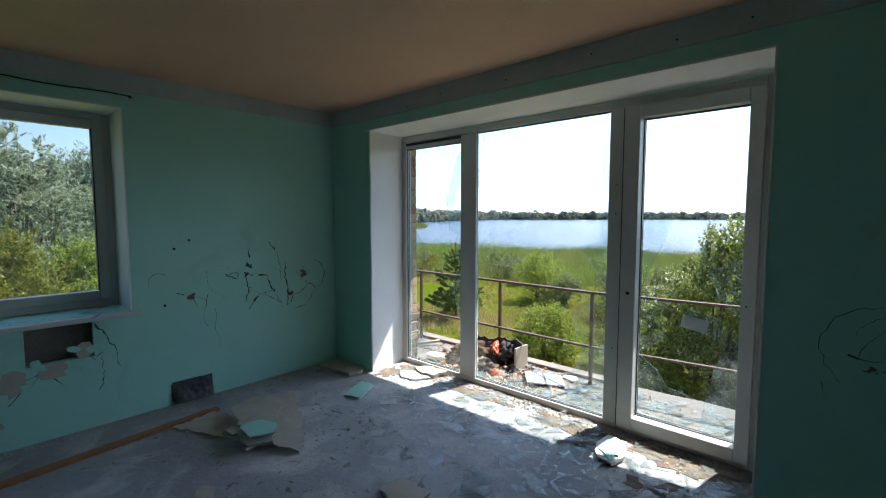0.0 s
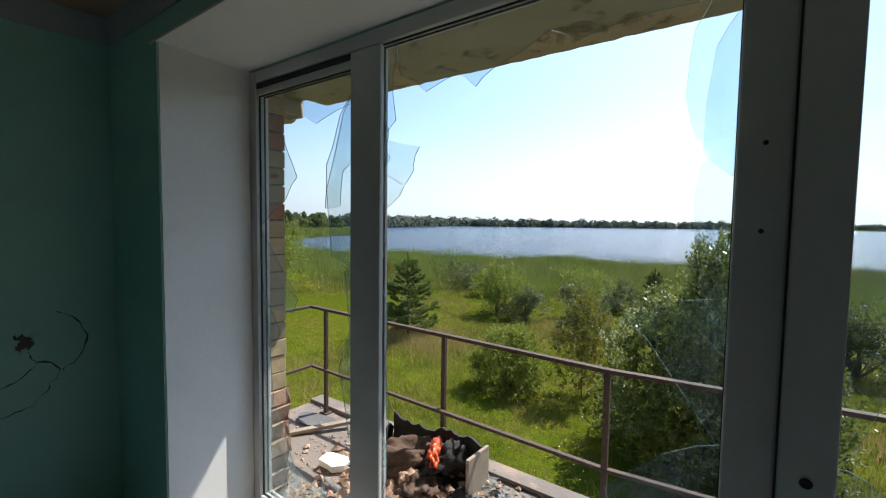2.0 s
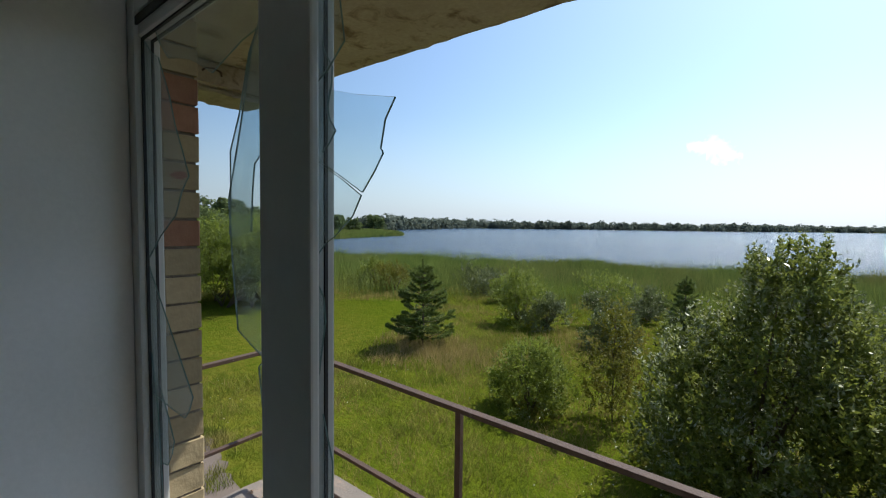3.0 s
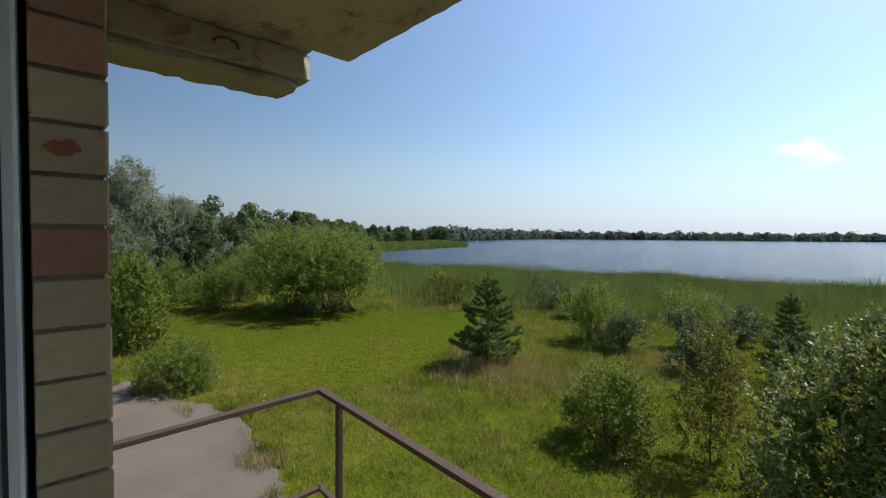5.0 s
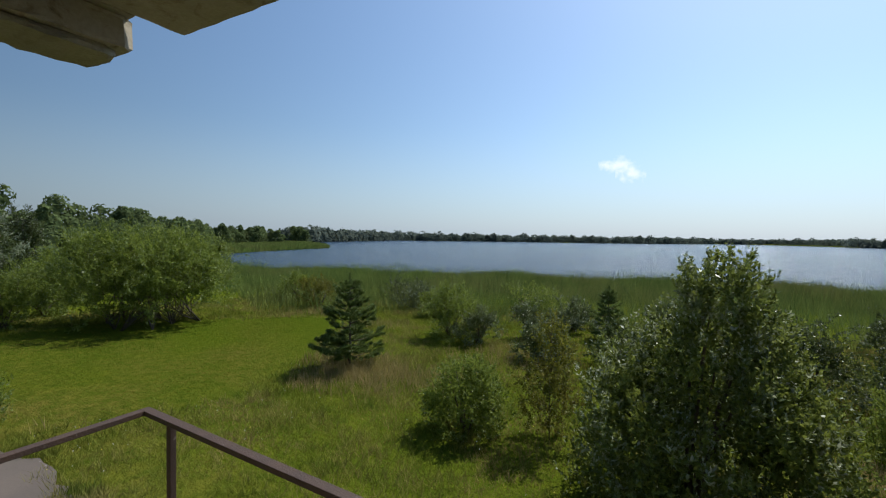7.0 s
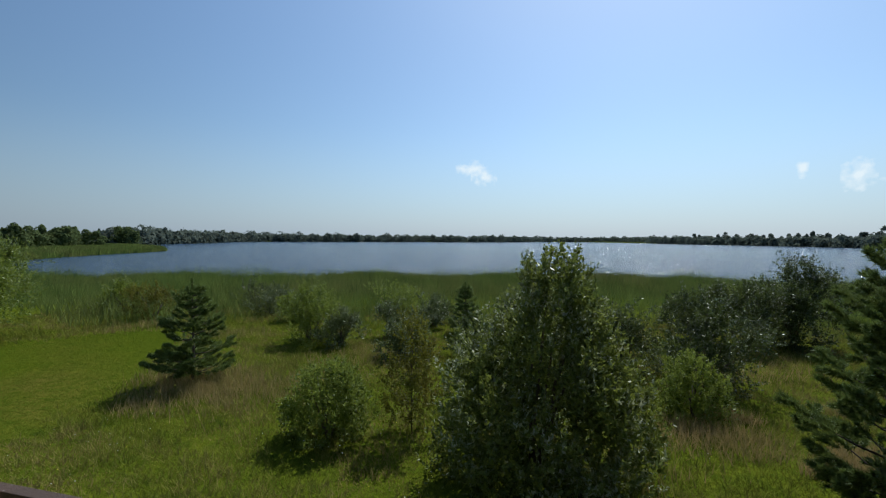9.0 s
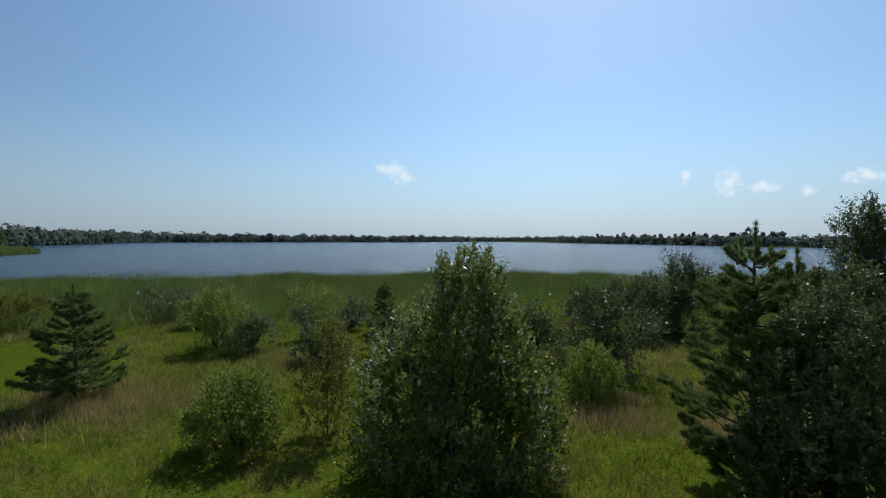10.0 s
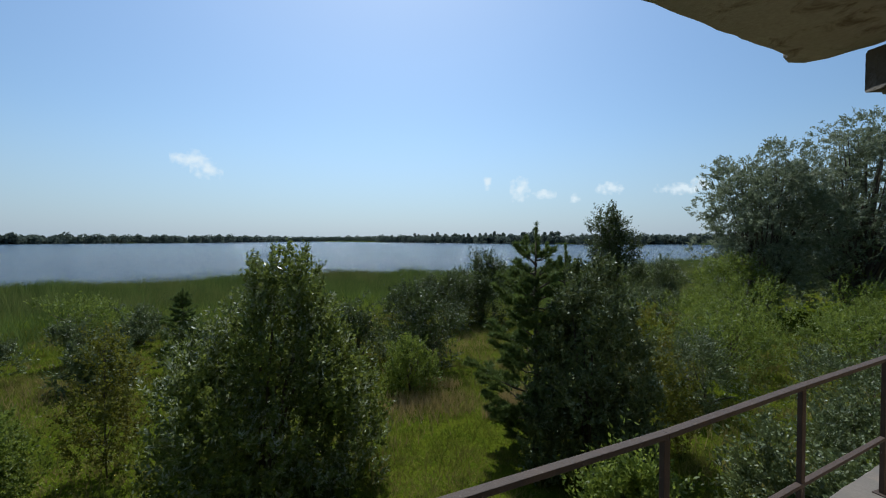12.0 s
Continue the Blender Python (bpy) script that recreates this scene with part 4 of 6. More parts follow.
def make_lobes(rng, h, w, nl, low=0.18, top=0.85, egg=0.5):
    """Lobes filling an uneven crown h high and w wide."""
    out = []
    for i in range(nl):
        f = low + (top - low) * (i + rng.uniform(0, 1)) / nl
        prof = math.sin(math.pi * min(1, max(0.02, f)) ** egg) ** 0.7
        a = rng.uniform(0, 2 * math.pi)
        rr = w * 0.5 * prof * rng.uniform(0.35, 0.75)
        r = w * rng.uniform(0.17, 0.28) * (0.38 + 0.75 * prof)
        out.append((rr * math.cos(a), rr * math.sin(a), h * f, r, r * rng.uniform(0.8, 1.25)))
    return out


def woody(name, label, x, y, h, w, n, leaf_l, leaf_w, mat, seed, nl=14, trunk=0.06, stems=5, low=0.2, top=0.86, egg=0.55, spray=0.4,
          up=0.35, inner=0.22, tight=0.07, category="bush", group="", z=None, lobes=None, foot=0.0):
    """A bush or tree: stems rising into the lobes and a crown of single leaves."""
    rng = np.random.default_rng(seed)
    z = float(ground_z(np.array([x]), np.array([y]))[0]) - 0.03 if z is None else z
    ob = empty(name, pose(x, y, z), label, category, group)
    lobes = lobes or make_lobes(rng, h, w, nl, low, top, egg)
    first = True
    for s in range(stems):
        a = 2 * math.pi * s / stems + rng.uniform(-0.4, 0.4)
        b0 = Vector((math.cos(a), math.sin(a), 0)) * (trunk * 1.2 + foot * rng.uniform(0.4, 1.0) if stems > 1 else 0)
        for i, lb in enumerate(lobes[s::stems]):
            c = Vector(lb[:3]) + Vector((0, 0, lb[4] * 0.4))
            if stems == 1:
                # side branches leave the leading stem higher up
                b0 = Vector((0, 0, 0)) if i == 0 else Vector((0, 0, max(0.1, c.z - 0.5 * h * 0.3)))
                c = Vector((0, 0, h * 0.95)) if i == 0 else c
            mid = b0.lerp(c, 0.5) + Vector((rng.uniform(-0.1, 0.1) * w * 0.3, rng.uniform(-0.1, 0.1) * w * 0.3, h * 0.03))
            k = trunk * (1.0 if i == 0 else 0.5)
            bm = bmesh.new()
            tube(bm, [b0, b0.lerp(mid, 0.5) + Vector((rng.uniform(-1, 1), rng.uniform(-1, 1), 0)) * w * 0.02, mid, c], [k, k * 0.75, k * 0.5, k * 0.15], 5)
            part("trunk" if first else "limb", bm, M_BARK, ob, smooth=True)
            first = False
    p, d, face = crown_leaves(rng, lobes, n, spray, up, inner, tight=tight)
    p[:, 2] = np.maximum(p[:, 2], 0.05)
    k = 4 if math.hypot(x, y) < 12.5 else 3
    poly_mesh("crown", leaf_quads(p, d, leaf_l, leaf_w, rng, face, corners=k), k, mat, ob)
    return ob


def pine(label, x, y, h, w, n, seed, tip=0.35, low=0.10, gap=0.09, steep=0.0):
    """A young pine: open whorls of spreading branches, needle tufts on their outer shoots."""
    rng = np.random.default_rng(seed)
    z = float(ground_z(np.array([x]), np.array([y]))[0]) - 0.03
    ob = empty("pine_tree", pose(x, y, z), label, "pine tree")
    bm = bmesh.new()
    k = 0.6 * h ** 0.8
    tube(bm, [(0, 0, 0), (0.02, 0.01, h * 0.35), (-0.01, 0.02, h * 0.7), (0, 0, h * 0.98)], [0.035 * k, 0.024 * k, 0.014 * k, 0.008], 7)
    P, D = [], []

    def clad(a, b, m):
        """Needle tufts along the shoot from a to b, thickest at its end."""
        t = rng.uniform(0, 1, m) ** 0.7
        c = a + (b - a) * t[:, None]
        ax = unit((b - a)[None])
        tuft = 9
        q = c[:, None] + rng.normal(size=(m, tuft, 3)) * 0.010
        dd = unit(ax[:, None] * 0.85 + np.array([0, 0, 0.22]) + rng.normal(size=(m, tuft, 3)) * 0.6)
        P.append(q.reshape(-1, 3))
        D.append(dd.reshape(-1, 3))

    lev, zz = 0, h * low
    while zz < h * 0.86:
        f = zz / h
        ln0 = w * 0.5 * min(1.0, 1.18 * (1 - f)) ** 0.85 * (0.72 + 0.28 * min(1, f * 4.5))
        nb = int(rng.integers(5, 8))
        for b in range(nb):
            a = 2 * math.pi * (b + 0.37 * lev) / nb + rng.uniform(-0.35, 0.35)
            if rng.uniform() < 0.10:
                continue
            ln = ln0 * rng.uniform(0.55, 1.18) + 0.05
            rise = rng.uniform(-0.12, 0.16) + 0.55 * f * f + steep
            out = np.array([math.cos(a), math.sin(a), 0])
            side = np.array([-math.sin(a), math.cos(a), 0])
            pts = [out * ln * t + np.array([0, 0, zz + rng.uniform(-0.03, 0.03) * h * (t == 0) + ln * (rise * t + 0.16 * t * t - 0.08 * math.sin(t * 3))]) for t in (0, 0.33, 0.66, 1.0)]
            tube(bm, pts, [0.011 * h ** 0.5, 0.008 * h ** 0.5, 0.005 * h ** 0.5, 0.003], 4)
            m = max(5, int(n * ln / w / 520))
            clad(pts[2], pts[3] + out * 0.08 + np.array([0, 0, 0.07]), m * 2)
            clad(pts[1] * 0.5 + pts[2] * 0.5, pts[2], m)
            ns = max(4, int(ln * 9))
            for q in range(ns):
                t = 0.36 + 0.62 * (q + rng.uniform(0, 1)) / ns
                i = min(2, int(t * 3))
                c = pts[i] + (pts[i + 1] - pts[i]) * (t * 3 - i)
                sl = (0.46 * ln * (1.15 - t) + 0.10) * rng.uniform(0.6, 1.3)
                e = c + side * rng.choice([-1, 1]) * sl * 0.8 + out * sl * 0.65 + np.array([0, 0, sl * (0.10 + 0.4 * f + rng.uniform(-0.1, 0.2))])
                clad(c + (e - c) * 0.35, e, m + 3)
        zz += h * gap * (1.1 - 0.35 * f) * rng.uniform(0.8, 1.2)
        lev += 1
    # upright candles at the top
    for k in range(9):
        a = rng.uniform(0, 6.28)
        rr = 0 if k == 0 else rng.uniform(0.03, 0.10) * w
        b0 = np.array([math.cos(a) * rr, math.sin(a) * rr, h * (0.88 if k else 0.92) - rr * 0.9])
        clad(b0, b0 + np.array([math.cos(a) * 0.04, math.sin(a) * 0.04, tip * rng.uniform(0.55, 1.15)]), 22)
    part("trunk", bm, M_BARK, ob, smooth=True)
    P, D = np.concatenate(P), np.concatenate(D)
    poly_mesh("crown", leaf_quads(P, D, 0.12, 0.014 * (1 + h * 0.06), rng, corners=3), 3, M_PINE, ob)
    return ob


def shoot_bush(name, label, x, y, profile, shoots, length, leaf_l, leaf_w, mat, seed, per=20, lean=0.6, stems=6, trunk=0.03, boughs=22, category="bush"):
    """A bush of long upright leafy shoots; profile gives (height, radius, offset to +x) from the foot to the top."""
    rng = np.random.default_rng(seed)
    z0 = float(ground_z(np.array([x]), np.array([y]))[0]) - 0.03
    ob = empty(name, pose(x, y, z0), label, category)
    ph, pr, pd = (np.array(c, float) for c in zip(*profile))
    # boughs fill the outline unevenly, with hollows between them
    nb = boughs
    bz = ph[0] + (ph[-1] - ph[0]) * (np.arange(nb) + rng.uniform(0, 1, nb)) / nb
    br = np.interp(bz, ph, pr)
    ba = np.arange(nb) * 2.39996 + rng.uniform(-0.5, 0.5, nb)
    size = np.clip(br * rng.uniform(0.34, 0.56, nb), 0.16, None)
    bc = np.stack([np.cos(ba) * (br - size * 0.75) + np.interp(bz, ph, pd), np.sin(ba) * (br - size * 0.75), bz], -1)
    w = size ** 1.6
    bi = rng.choice(nb, shoots, p=w / w.sum())
    m = shoots
    dirs = unit(rng.normal(size=(m, 3)) + np.array([0, 0, 0.25]))
    depth = np.clip(1 - np.abs(rng.normal(0, 0.28, m)), 0.15, 1.1) * size[bi]
    tip = bc[bi] + dirs * depth[:, None] * np.array([1, 1, 1.25])
    out = unit(dirs * np.array([1, 1, 0]) + 1e-3)
    d = unit(np.array([0, 0, 0.75]) + dirs * lean + rng.normal(size=(m, 3)) * 0.28)
    ln = length * rng.uniform(0.4, 1.0, m) * np.where(rng.uniform(size=m) < 0.12, 1.5, 0.85)
    tip = tip + d * (ln * 0.3)[:, None]
    f = np.sort(rng.uniform(0, 1, (m, per)), axis=1)
    bow = out[:, None] * (0.16 * ln[:, None] * np.sin(np.pi * f))[..., None]
    p = tip[:, None] - d[:, None] * (ln[:, None] * (1 - f))[..., None] + bow
    twist = unit(rng.normal(size=(m, per, 3)))
    ld = unit(d[:, None] * 0.75 + twist * 0.75)
    taper = (1.15 - 0.5 * f).reshape(-1)
    p, ld = p.reshape(-1, 3), ld.reshape(-1, 3)
    p[:, 2] = np.maximum(p[:, 2], 0.04)
    poly_mesh("crown", leaf_quads(p, ld, leaf_l * taper, leaf_w * taper, rng, np.array([0, 0, 0.8]) + twist.reshape(-1, 3) * 0.4), 4, mat, ob)
    top = ph[-1]
    for k in range(stems):
        b = 2 * math.pi * k / stems + rng.uniform(-0.4, 0.4)
        e = rng.uniform(0.45, 0.9)
        q = float(np.interp(top * e, ph, pr)) * rng.uniform(0.2, 0.7)
        dx = float(np.interp(top * e, ph, pd))
        c = Vector((math.cos(b) * q + dx, math.sin(b) * q, top * e))
        b0 = Vector((math.cos(b), math.sin(b), 0)) * trunk * 2
        bm = bmesh.new()
        tube(bm, [b0, b0.lerp(c, 0.4) + Vector((0, 0, 0.08 * top)), b0.lerp(c, 0.75) + Vector((0, 0, 0.05 * top)), c], [trunk, trunk * 0.75, trunk * 0.5, trunk * 0.15], 5)
        part("limb" if k else "trunk", bm, M_BARK, ob, smooth=True)
    return ob


# near bushes and trees below the balcony
shoot_bush("poplar_bush", "tall leafy silver poplar bush with pale leaf backs", 1.75, 10.7,
           [(0.3, 2.2, 0.0), (1.0, 2.5, 0.05), (1.9, 2.3, 0.1), (2.7, 1.85, 0.15), (3.3, 1.3, 0.3), (3.9, 0.95, 0.4), (4.5, 0.8, 0.45), (4.95, 0.6, 0.4)],
           3400, 0.8, 0.115, 0.055, M_LEAF_POP, 1, stems=8, trunk=0.045, boughs=46)
shoot_bush("willow_bush", "rounded bright green willow bush", -3.6, 11.3, [(0.2, 0.95, 0), (0.6, 1.2, 0), (1.2, 1.15, 0), (1.6, 0.85, 0), (1.95, 0.5, 0)], 950, 0.5, 0.09, 0.038, M_LEAF_WIL, 2, lean=0.8)
woody("birch_sapling", "slender young birch with thin yellowish leaves", -1.5, 12.0, 3.5, 1.6, 9000, 0.06, 0.042, M_LEAF_YEL, 3, nl=22, trunk=0.022, stems=1, low=0.12, top=0.93, egg=0.6, spray=0.3, up=0.4, category="tree")
pine("young dark green pine standing in the grass", -10.3, 14.1, 3.75, 2.9, 22000, 34, low=0.11, gap=0.062, steep=0.05)
woody("grey_willow_bush", "broad grey green willow bush", -9.8, 21.6, 2.7, 3.6, 15000, 0.11, 0.045, M_LEAF_WIL, 5, nl=16, spray=0.4, up=0.6)
woody("grey_willow_bush", "low grey green willow bush", -7.9, 21.0, 1.6, 2.3, 8000, 0.10, 0.04, M_LEAF_SIL, 6, nl=10, spray=0.35)
woody("silver_bush", "pale silver leaved bush", -6.2, 24.0, 2.0, 1.8, 6000, 0.11, 0.05, M_LEAF_SIL, 7, nl=9, spray=0.35)
pine("small dark pine in the thicket", -2.3, 25.5, 2.9, 2.1, 12000, 8)
woody("reed_bush", "brownish willow bush in the reeds", -23.4, 25.3, 2.1, 3.4, 7000, 0.13, 0.05, M_LEAF_YEL, 9, nl=10)
woody("willow_tree", "broad yellow green willow with a domed crown", -26.2, 14.6, 5.5, 9.6, 90000, 0.15, 0.055, M_LEAF_WIL, 10, trunk=0.05, stems=13, spray=0.6, up=0.35, inner=0.14, category="tree", lobes=dome_lobes(np.random.default_rng(10), 5.0, 9.6, 90), foot=2.8)
shoot_bush("willow_bush", "small bright green willow bush", 6.4, 15.1, [(0.15, 0.85, 0), (0.7, 1.05, 0), (1.3, 0.9, 0), (1.9, 0.5, 0)], 600, 0.5, 0.09, 0.038, M_LEAF_WIL, 11, lean=0.8)
woody("thorn_bush", "dark rounded thorn bush", 7.8, 18.3, 3.2, 3.9, 20000, 0.09, 0.05, M_LEAF_DARK, 12, nl=18, spray=0.4)
woody("thorn_bush", "dark low thorn bush", 5.4, 20.5, 2.6, 3.0, 11000, 0.09, 0.05, M_LEAF_DARK, 13, nl=12, spray=0.4)
pine("tall young pine with upright shoots", 7.9, 9.6, 5.55, 3.0, 26000, 14, tip=0.5, low=0.06, gap=0.062, steep=0.22)
pine("slim young pine behind the bushes", 10.8, 12.4, 5.0, 2.1, 20000, 15, tip=0.5, gap=0.085, steep=0.2)
shoot_bush("poplar_bush", "dark leafy poplar bush beside the pine", 8.3, 8.1, [(0.2, 1.3, 0.0), (1.2, 1.45, 0.0), (2.4, 1.3, 0.1), (3.4, 1.0, 0.15), (4.1, 0.7, 0.15), (4.75, 0.4, 0.1)], 1900, 0.7, 0.11, 0.055, M_LEAF_SIL, 16, stems=6, trunk=0.04, boughs=30)
shoot_bush("willow_bush", "tall yellow green willow shrub", 10.5, 8.8, [(0.2, 0.9, 0.0), (1.2, 1.15, 0.0), (2.4, 0.95, 0.0), (3.5, 0.5, 0.0)], 600, 0.7, 0.10, 0.036, M_LEAF_YEL, 17, lean=0.7)
woody("dark_bush", "dark silver leaved bush", 15.0, 27.5, 4.4, 4.4, 26000, 0.10, 0.06, M_LEAF_DARK, 18, nl=14, spray=0.5)
woody("dark_bush", "dark silver leaved bush", 12.0, 26.0, 3.4, 4.0, 22000, 0.10, 0.06, M_LEAF_DARK, 19, nl=12, spray=0.5)
woody("alder_tree", "dark alder tree with an open crown", 24.3, 25.2, 7.9, 4.3, 30000, 0.11, 0.075, M_LEAF_DARK, 20, nl=18, trunk=0.12, stems=2, low=0.3, top=0.9, spray=0.6, category="tree")
woody("silver_shrub", "grey green shrub by the alder", 27.0, 24.0, 4.4, 4.4, 22000, 0.11, 0.055, M_LEAF_SIL, 21, nl=12, spray=0.5)
woody("silver_shrub", "low grey green leafy shrub", 29.5, 20.5, 4.2, 5.0, 22000, 0.11, 0.05, M_LEAF_WIL, 22, nl=12, spray=0.5)
woody("silver_willow_tree", "big silver green willow tree", 34.9, 22.0, 12.2, 9.6, 90000, 0.16, 0.085, M_LEAF_SILD, 23, nl=60, trunk=0.3, stems=3, low=0.14, top=0.88, egg=0.9, spray=0.36, up=0.05, inner=0.11, tight=0.16, category="tree", group="big willows")
woody("silver_willow_tree", "big silver green willow tree", 41.0, 19.5, 14.4, 11.0, 90000, 0.16, 0.085, M_LEAF_SILD, 24, nl=60, trunk=0.32, stems=3, low=0.14, top=0.88, egg=0.9, spray=0.36, up=0.05, inner=0.11, tight=0.16, category="tree", group="big willows")
woody("silver_willow_tree", "big silver green willow tree", 47.0, 14.0, 14.0, 11.0, 60000, 0.22, 0.09, M_LEAF_SILD, 25, nl=60, trunk=0.32, stems=3, low=0.14, top=0.88, egg=0.9, spray=0.36, up=0.05, inner=0.11, tight=0.16, category="tree", group="big willows")
for i, (x, y, h, w) in enumerate([(-13.5, 27, 1.5, 3.0), (-4.5, 27.5, 1.6, 3.2), (0.5, 29, 1.5, 3.4), (3.5, 25.5, 1.8, 3.0), (-17.5, 29.5, 1.5, 3.6), (-1.0, 20.5, 1.5, 2.6), (1.5, 18.0, 1.7, 2.6),
                                   (-4.0, 19.5, 1.3, 2.4), (-21, 33, 1.7, 4.5), (-9, 33, 1.8, 4.5), (4.0, 34, 1.8, 4.5), (10.5, 31, 1.8, 4.0), (-27.5, 27, 2.0, 4.0)]):
    woody("marsh_shrub", "low dull green shrub among the reeds", x, y, h, w, 7000, 0.12, 0.06, (M_LEAF_WIL, M_LEAF_SIL, M_LEAF_DARK)[i % 3], 120 + i, nl=10, low=0.15, top=0.8, spray=0.4, group="marsh shrubs")
for i, (x, y, h, w) in enumerate([(14.5, 10.3, 2.2, 4.0), (18, 12.6, 2.5, 4.6), (21.5, 15, 2.7, 4.6), (17, 7.2, 2.0, 4.0), (22, 10.0, 2.4, 5.0), (27, 12, 2.8, 5.4), (13.0, 5.6, 1.8, 3.2),
                                   (26, 17.5, 3.2, 5.2), (31, 14.5, 3.0, 5.6), (10.0, 5.0, 1.7, 2.8), (7.2, 5.6, 1.9, 1.8), (16.0, 15.5, 2.4, 4.4), (20.5, 19.0, 2.8, 4.8), (9.8, 3.4, 1.5, 2.2)]):
    woody("shrub", "low tangled green shrub of the thicket", x, y, h, w, 13000, 0.09, 0.042, M_LEAF_WIL if i % 3 else M_LEAF_SIL, 40 + i, nl=11, low=0.15, top=0.75, spray=0.4, group="thicket shrubs")
# left side: silver willows, shrubs by the forecourt
for i, (x, y, h, w) in enumerate([(-41.5, 5.2, 11.0, 7.2), (-45, 9.5, 8.0, 7.5), (-43, -0.5, 10.0, 7.0), (-47, -6.5, 10.5, 8.0), (-50, 4.0, 10.2, 8.0)]):
    woody("silver_willow_tree", "silver leaved willow tree at the meadow edge", x, y, h, w, 52000, 0.20, 0.085, M_LEAF_SILD, 60 + i, nl=48, trunk=0.22, stems=3, low=0.12, top=0.88, egg=0.85, spray=0.5, up=0.0, inner=0.12, tight=0.2, category="tree", group="silver willows")
woody("alder_tree", "dark green alder tree", -42.5, 11.6, 7.0, 3.8, 24000, 0.13, 0.08, M_LEAF_DARK, 66, nl=16, trunk=0.12, stems=2, low=0.15, top=0.9, spray=0.6, category="tree")
woody("alder_tree", "dark green alder tree", -50.5, 16.0, 7.4, 4.6, 24000, 0.14, 0.08, M_LEAF_DARK, 67, nl=16, trunk=0.12, stems=2, low=0.15, top=0.9, spray=0.6, category="tree")
shoot_bush("hazel_bush", "dense green hazel bush", -21.5, 3.4, [(0.2, 1.3, 0), (1.2, 1.6, 0), (2.4, 1.5, 0), (3.3, 1.1, 0), (4.1, 0.6, 0)], 1000, 0.7, 0.15, 0.085, M_LEAF_WIL, 68, per=16, boughs=30, lean=0.8)
shoot_bush("hazel_bush", "low light green bush by the forecourt", -14.8, 3.9, [(0.1, 1.1, 0), (0.5, 1.3, 0), (0.95, 1.1, 0), (1.35, 0.7, 0)], 900, 0.55, 0.10, 0.030, M_LEAF_WIL, 69, boughs=24, lean=0.7)
for i, (x, y, h, w) in enumerate([(-30, 9.2, 3.0, 4.2), (-33.5, 6.8, 3.2, 4.4), (-34.5, 1.5, 4.4, 5.0), (-36, -2.0, 4.8, 5.5), (-33.5, 12.0, 2.8, 4.4), (-38, 14.5, 3.4, 5.0), (-31, -4.5, 3.6, 4.5), (-44, 20, 3.6, 6.0), (-52, 25, 4.0, 7.0), (-38, 21, 2.6, 5.0)]):
    woody("shrub", "rounded green willow shrub at the meadow edge", x, y, h, w, 18000, 0.12, 0.05, (M_LEAF_WIL, M_LEAF_DARK, M_LEAF_YEL)[i % 3 if i in (2, 3, 6) else 0], 80 + i, nl=12, low=0.15, top=0.8, spray=0.5, group="edge shrubs")


# bushes and a willow beside the house, seen through the side window
for i, (x, y, h, w) in enumerate([(-13.2, -1.9, 4.7, 3.4), (-15.5, -0.2, 4.5, 2.8), (-18.0, -3.0, 5.2, 4.2), (-11.5, -4.4, 4.4, 3.4)]):
    woody("side_bush", "bright yellow green bush beside the house", x, y, h, w, 20000, 0.10, 0.055, (M_LEAF_YEL, M_LEAF_WIL)[i % 2], 140 + i, nl=18, low=0.15, top=0.86, spray=0.45, up=0.5, group="bushes beside the house")
woody("silver_willow_tree", "tall silver leaved willow beside the house", -29.0, -0.6, 10.2, 6.2, 50000, 0.18, 0.075, M_LEAF_SILD, 146, nl=50, trunk=0.22, stems=3, low=0.12, top=0.88, egg=0.85, spray=0.4, up=0.1, inner=0.12, category="tree", group="silver willows")


# far woods: uneven crowns of leaf clumps
def woods(name, label, spots, clump, per, seed, conifer=0.0, mat=None):
    """Uneven crowns, each a handful of lobes clad with leaf clumps that lie along the lobe."""
    rng = np.random.default_rng(seed)
    P, F = [], []
    for x, y, h, w in spots:
        z = float(land_z(x, y))
        pointed = rng.uniform() < conifer
        nl = 8
        for k in range(nl):
            f = 0.12 + 0.76 * (k + rng.uniform(0, 1)) / nl
            spread_ = w * (0.30 * (1 - f) if pointed else 0.26 * math.sin(math.pi * min(1, f + 0.1)) + 0.04)
            a = rng.uniform(0, 6.28)
            c = np.array([x + math.cos(a) * spread_, y + math.sin(a) * spread_, z + h * f])
            r = w * rng.uniform(0.26, 0.36) * ((1.25 - f) if pointed else (1.15 - f * 0.45))
            d = unit(rng.normal(size=(per, 3)) + np.array([0, 0, 0.25]))
            P.append(c + d * np.array([r, r, r * (1.3 if pointed else 0.9)]) * rng.uniform(0.75, 1.08, per)[:, None])
            F.append(d)
        m = per
        P.append(np.stack([x + rng.normal(size=m) * w * 0.3, y + rng.normal(size=m) * w * 0.3, z + rng.uniform(0, h * 0.4, m)], -1))
        F.append(unit(rng.normal(size=(m, 3)) + np.array([0, 0, 1.0])))
    P, F = np.concatenate(P), np.concatenate(F)
    D = unit(np.cross(F, rng.normal(size=P.shape)) + rng.normal(size=P.shape) * 0.25)
    return tagged(poly_mesh(name, leaf_quads(P - D * clump * 0.5, D, clump * 1.15, clump * 0.9, rng, F, 0.35, 3), 3, mat or M_WOODS), label, "woods", kind="stuff")


rw = np.random.default_rng(77)


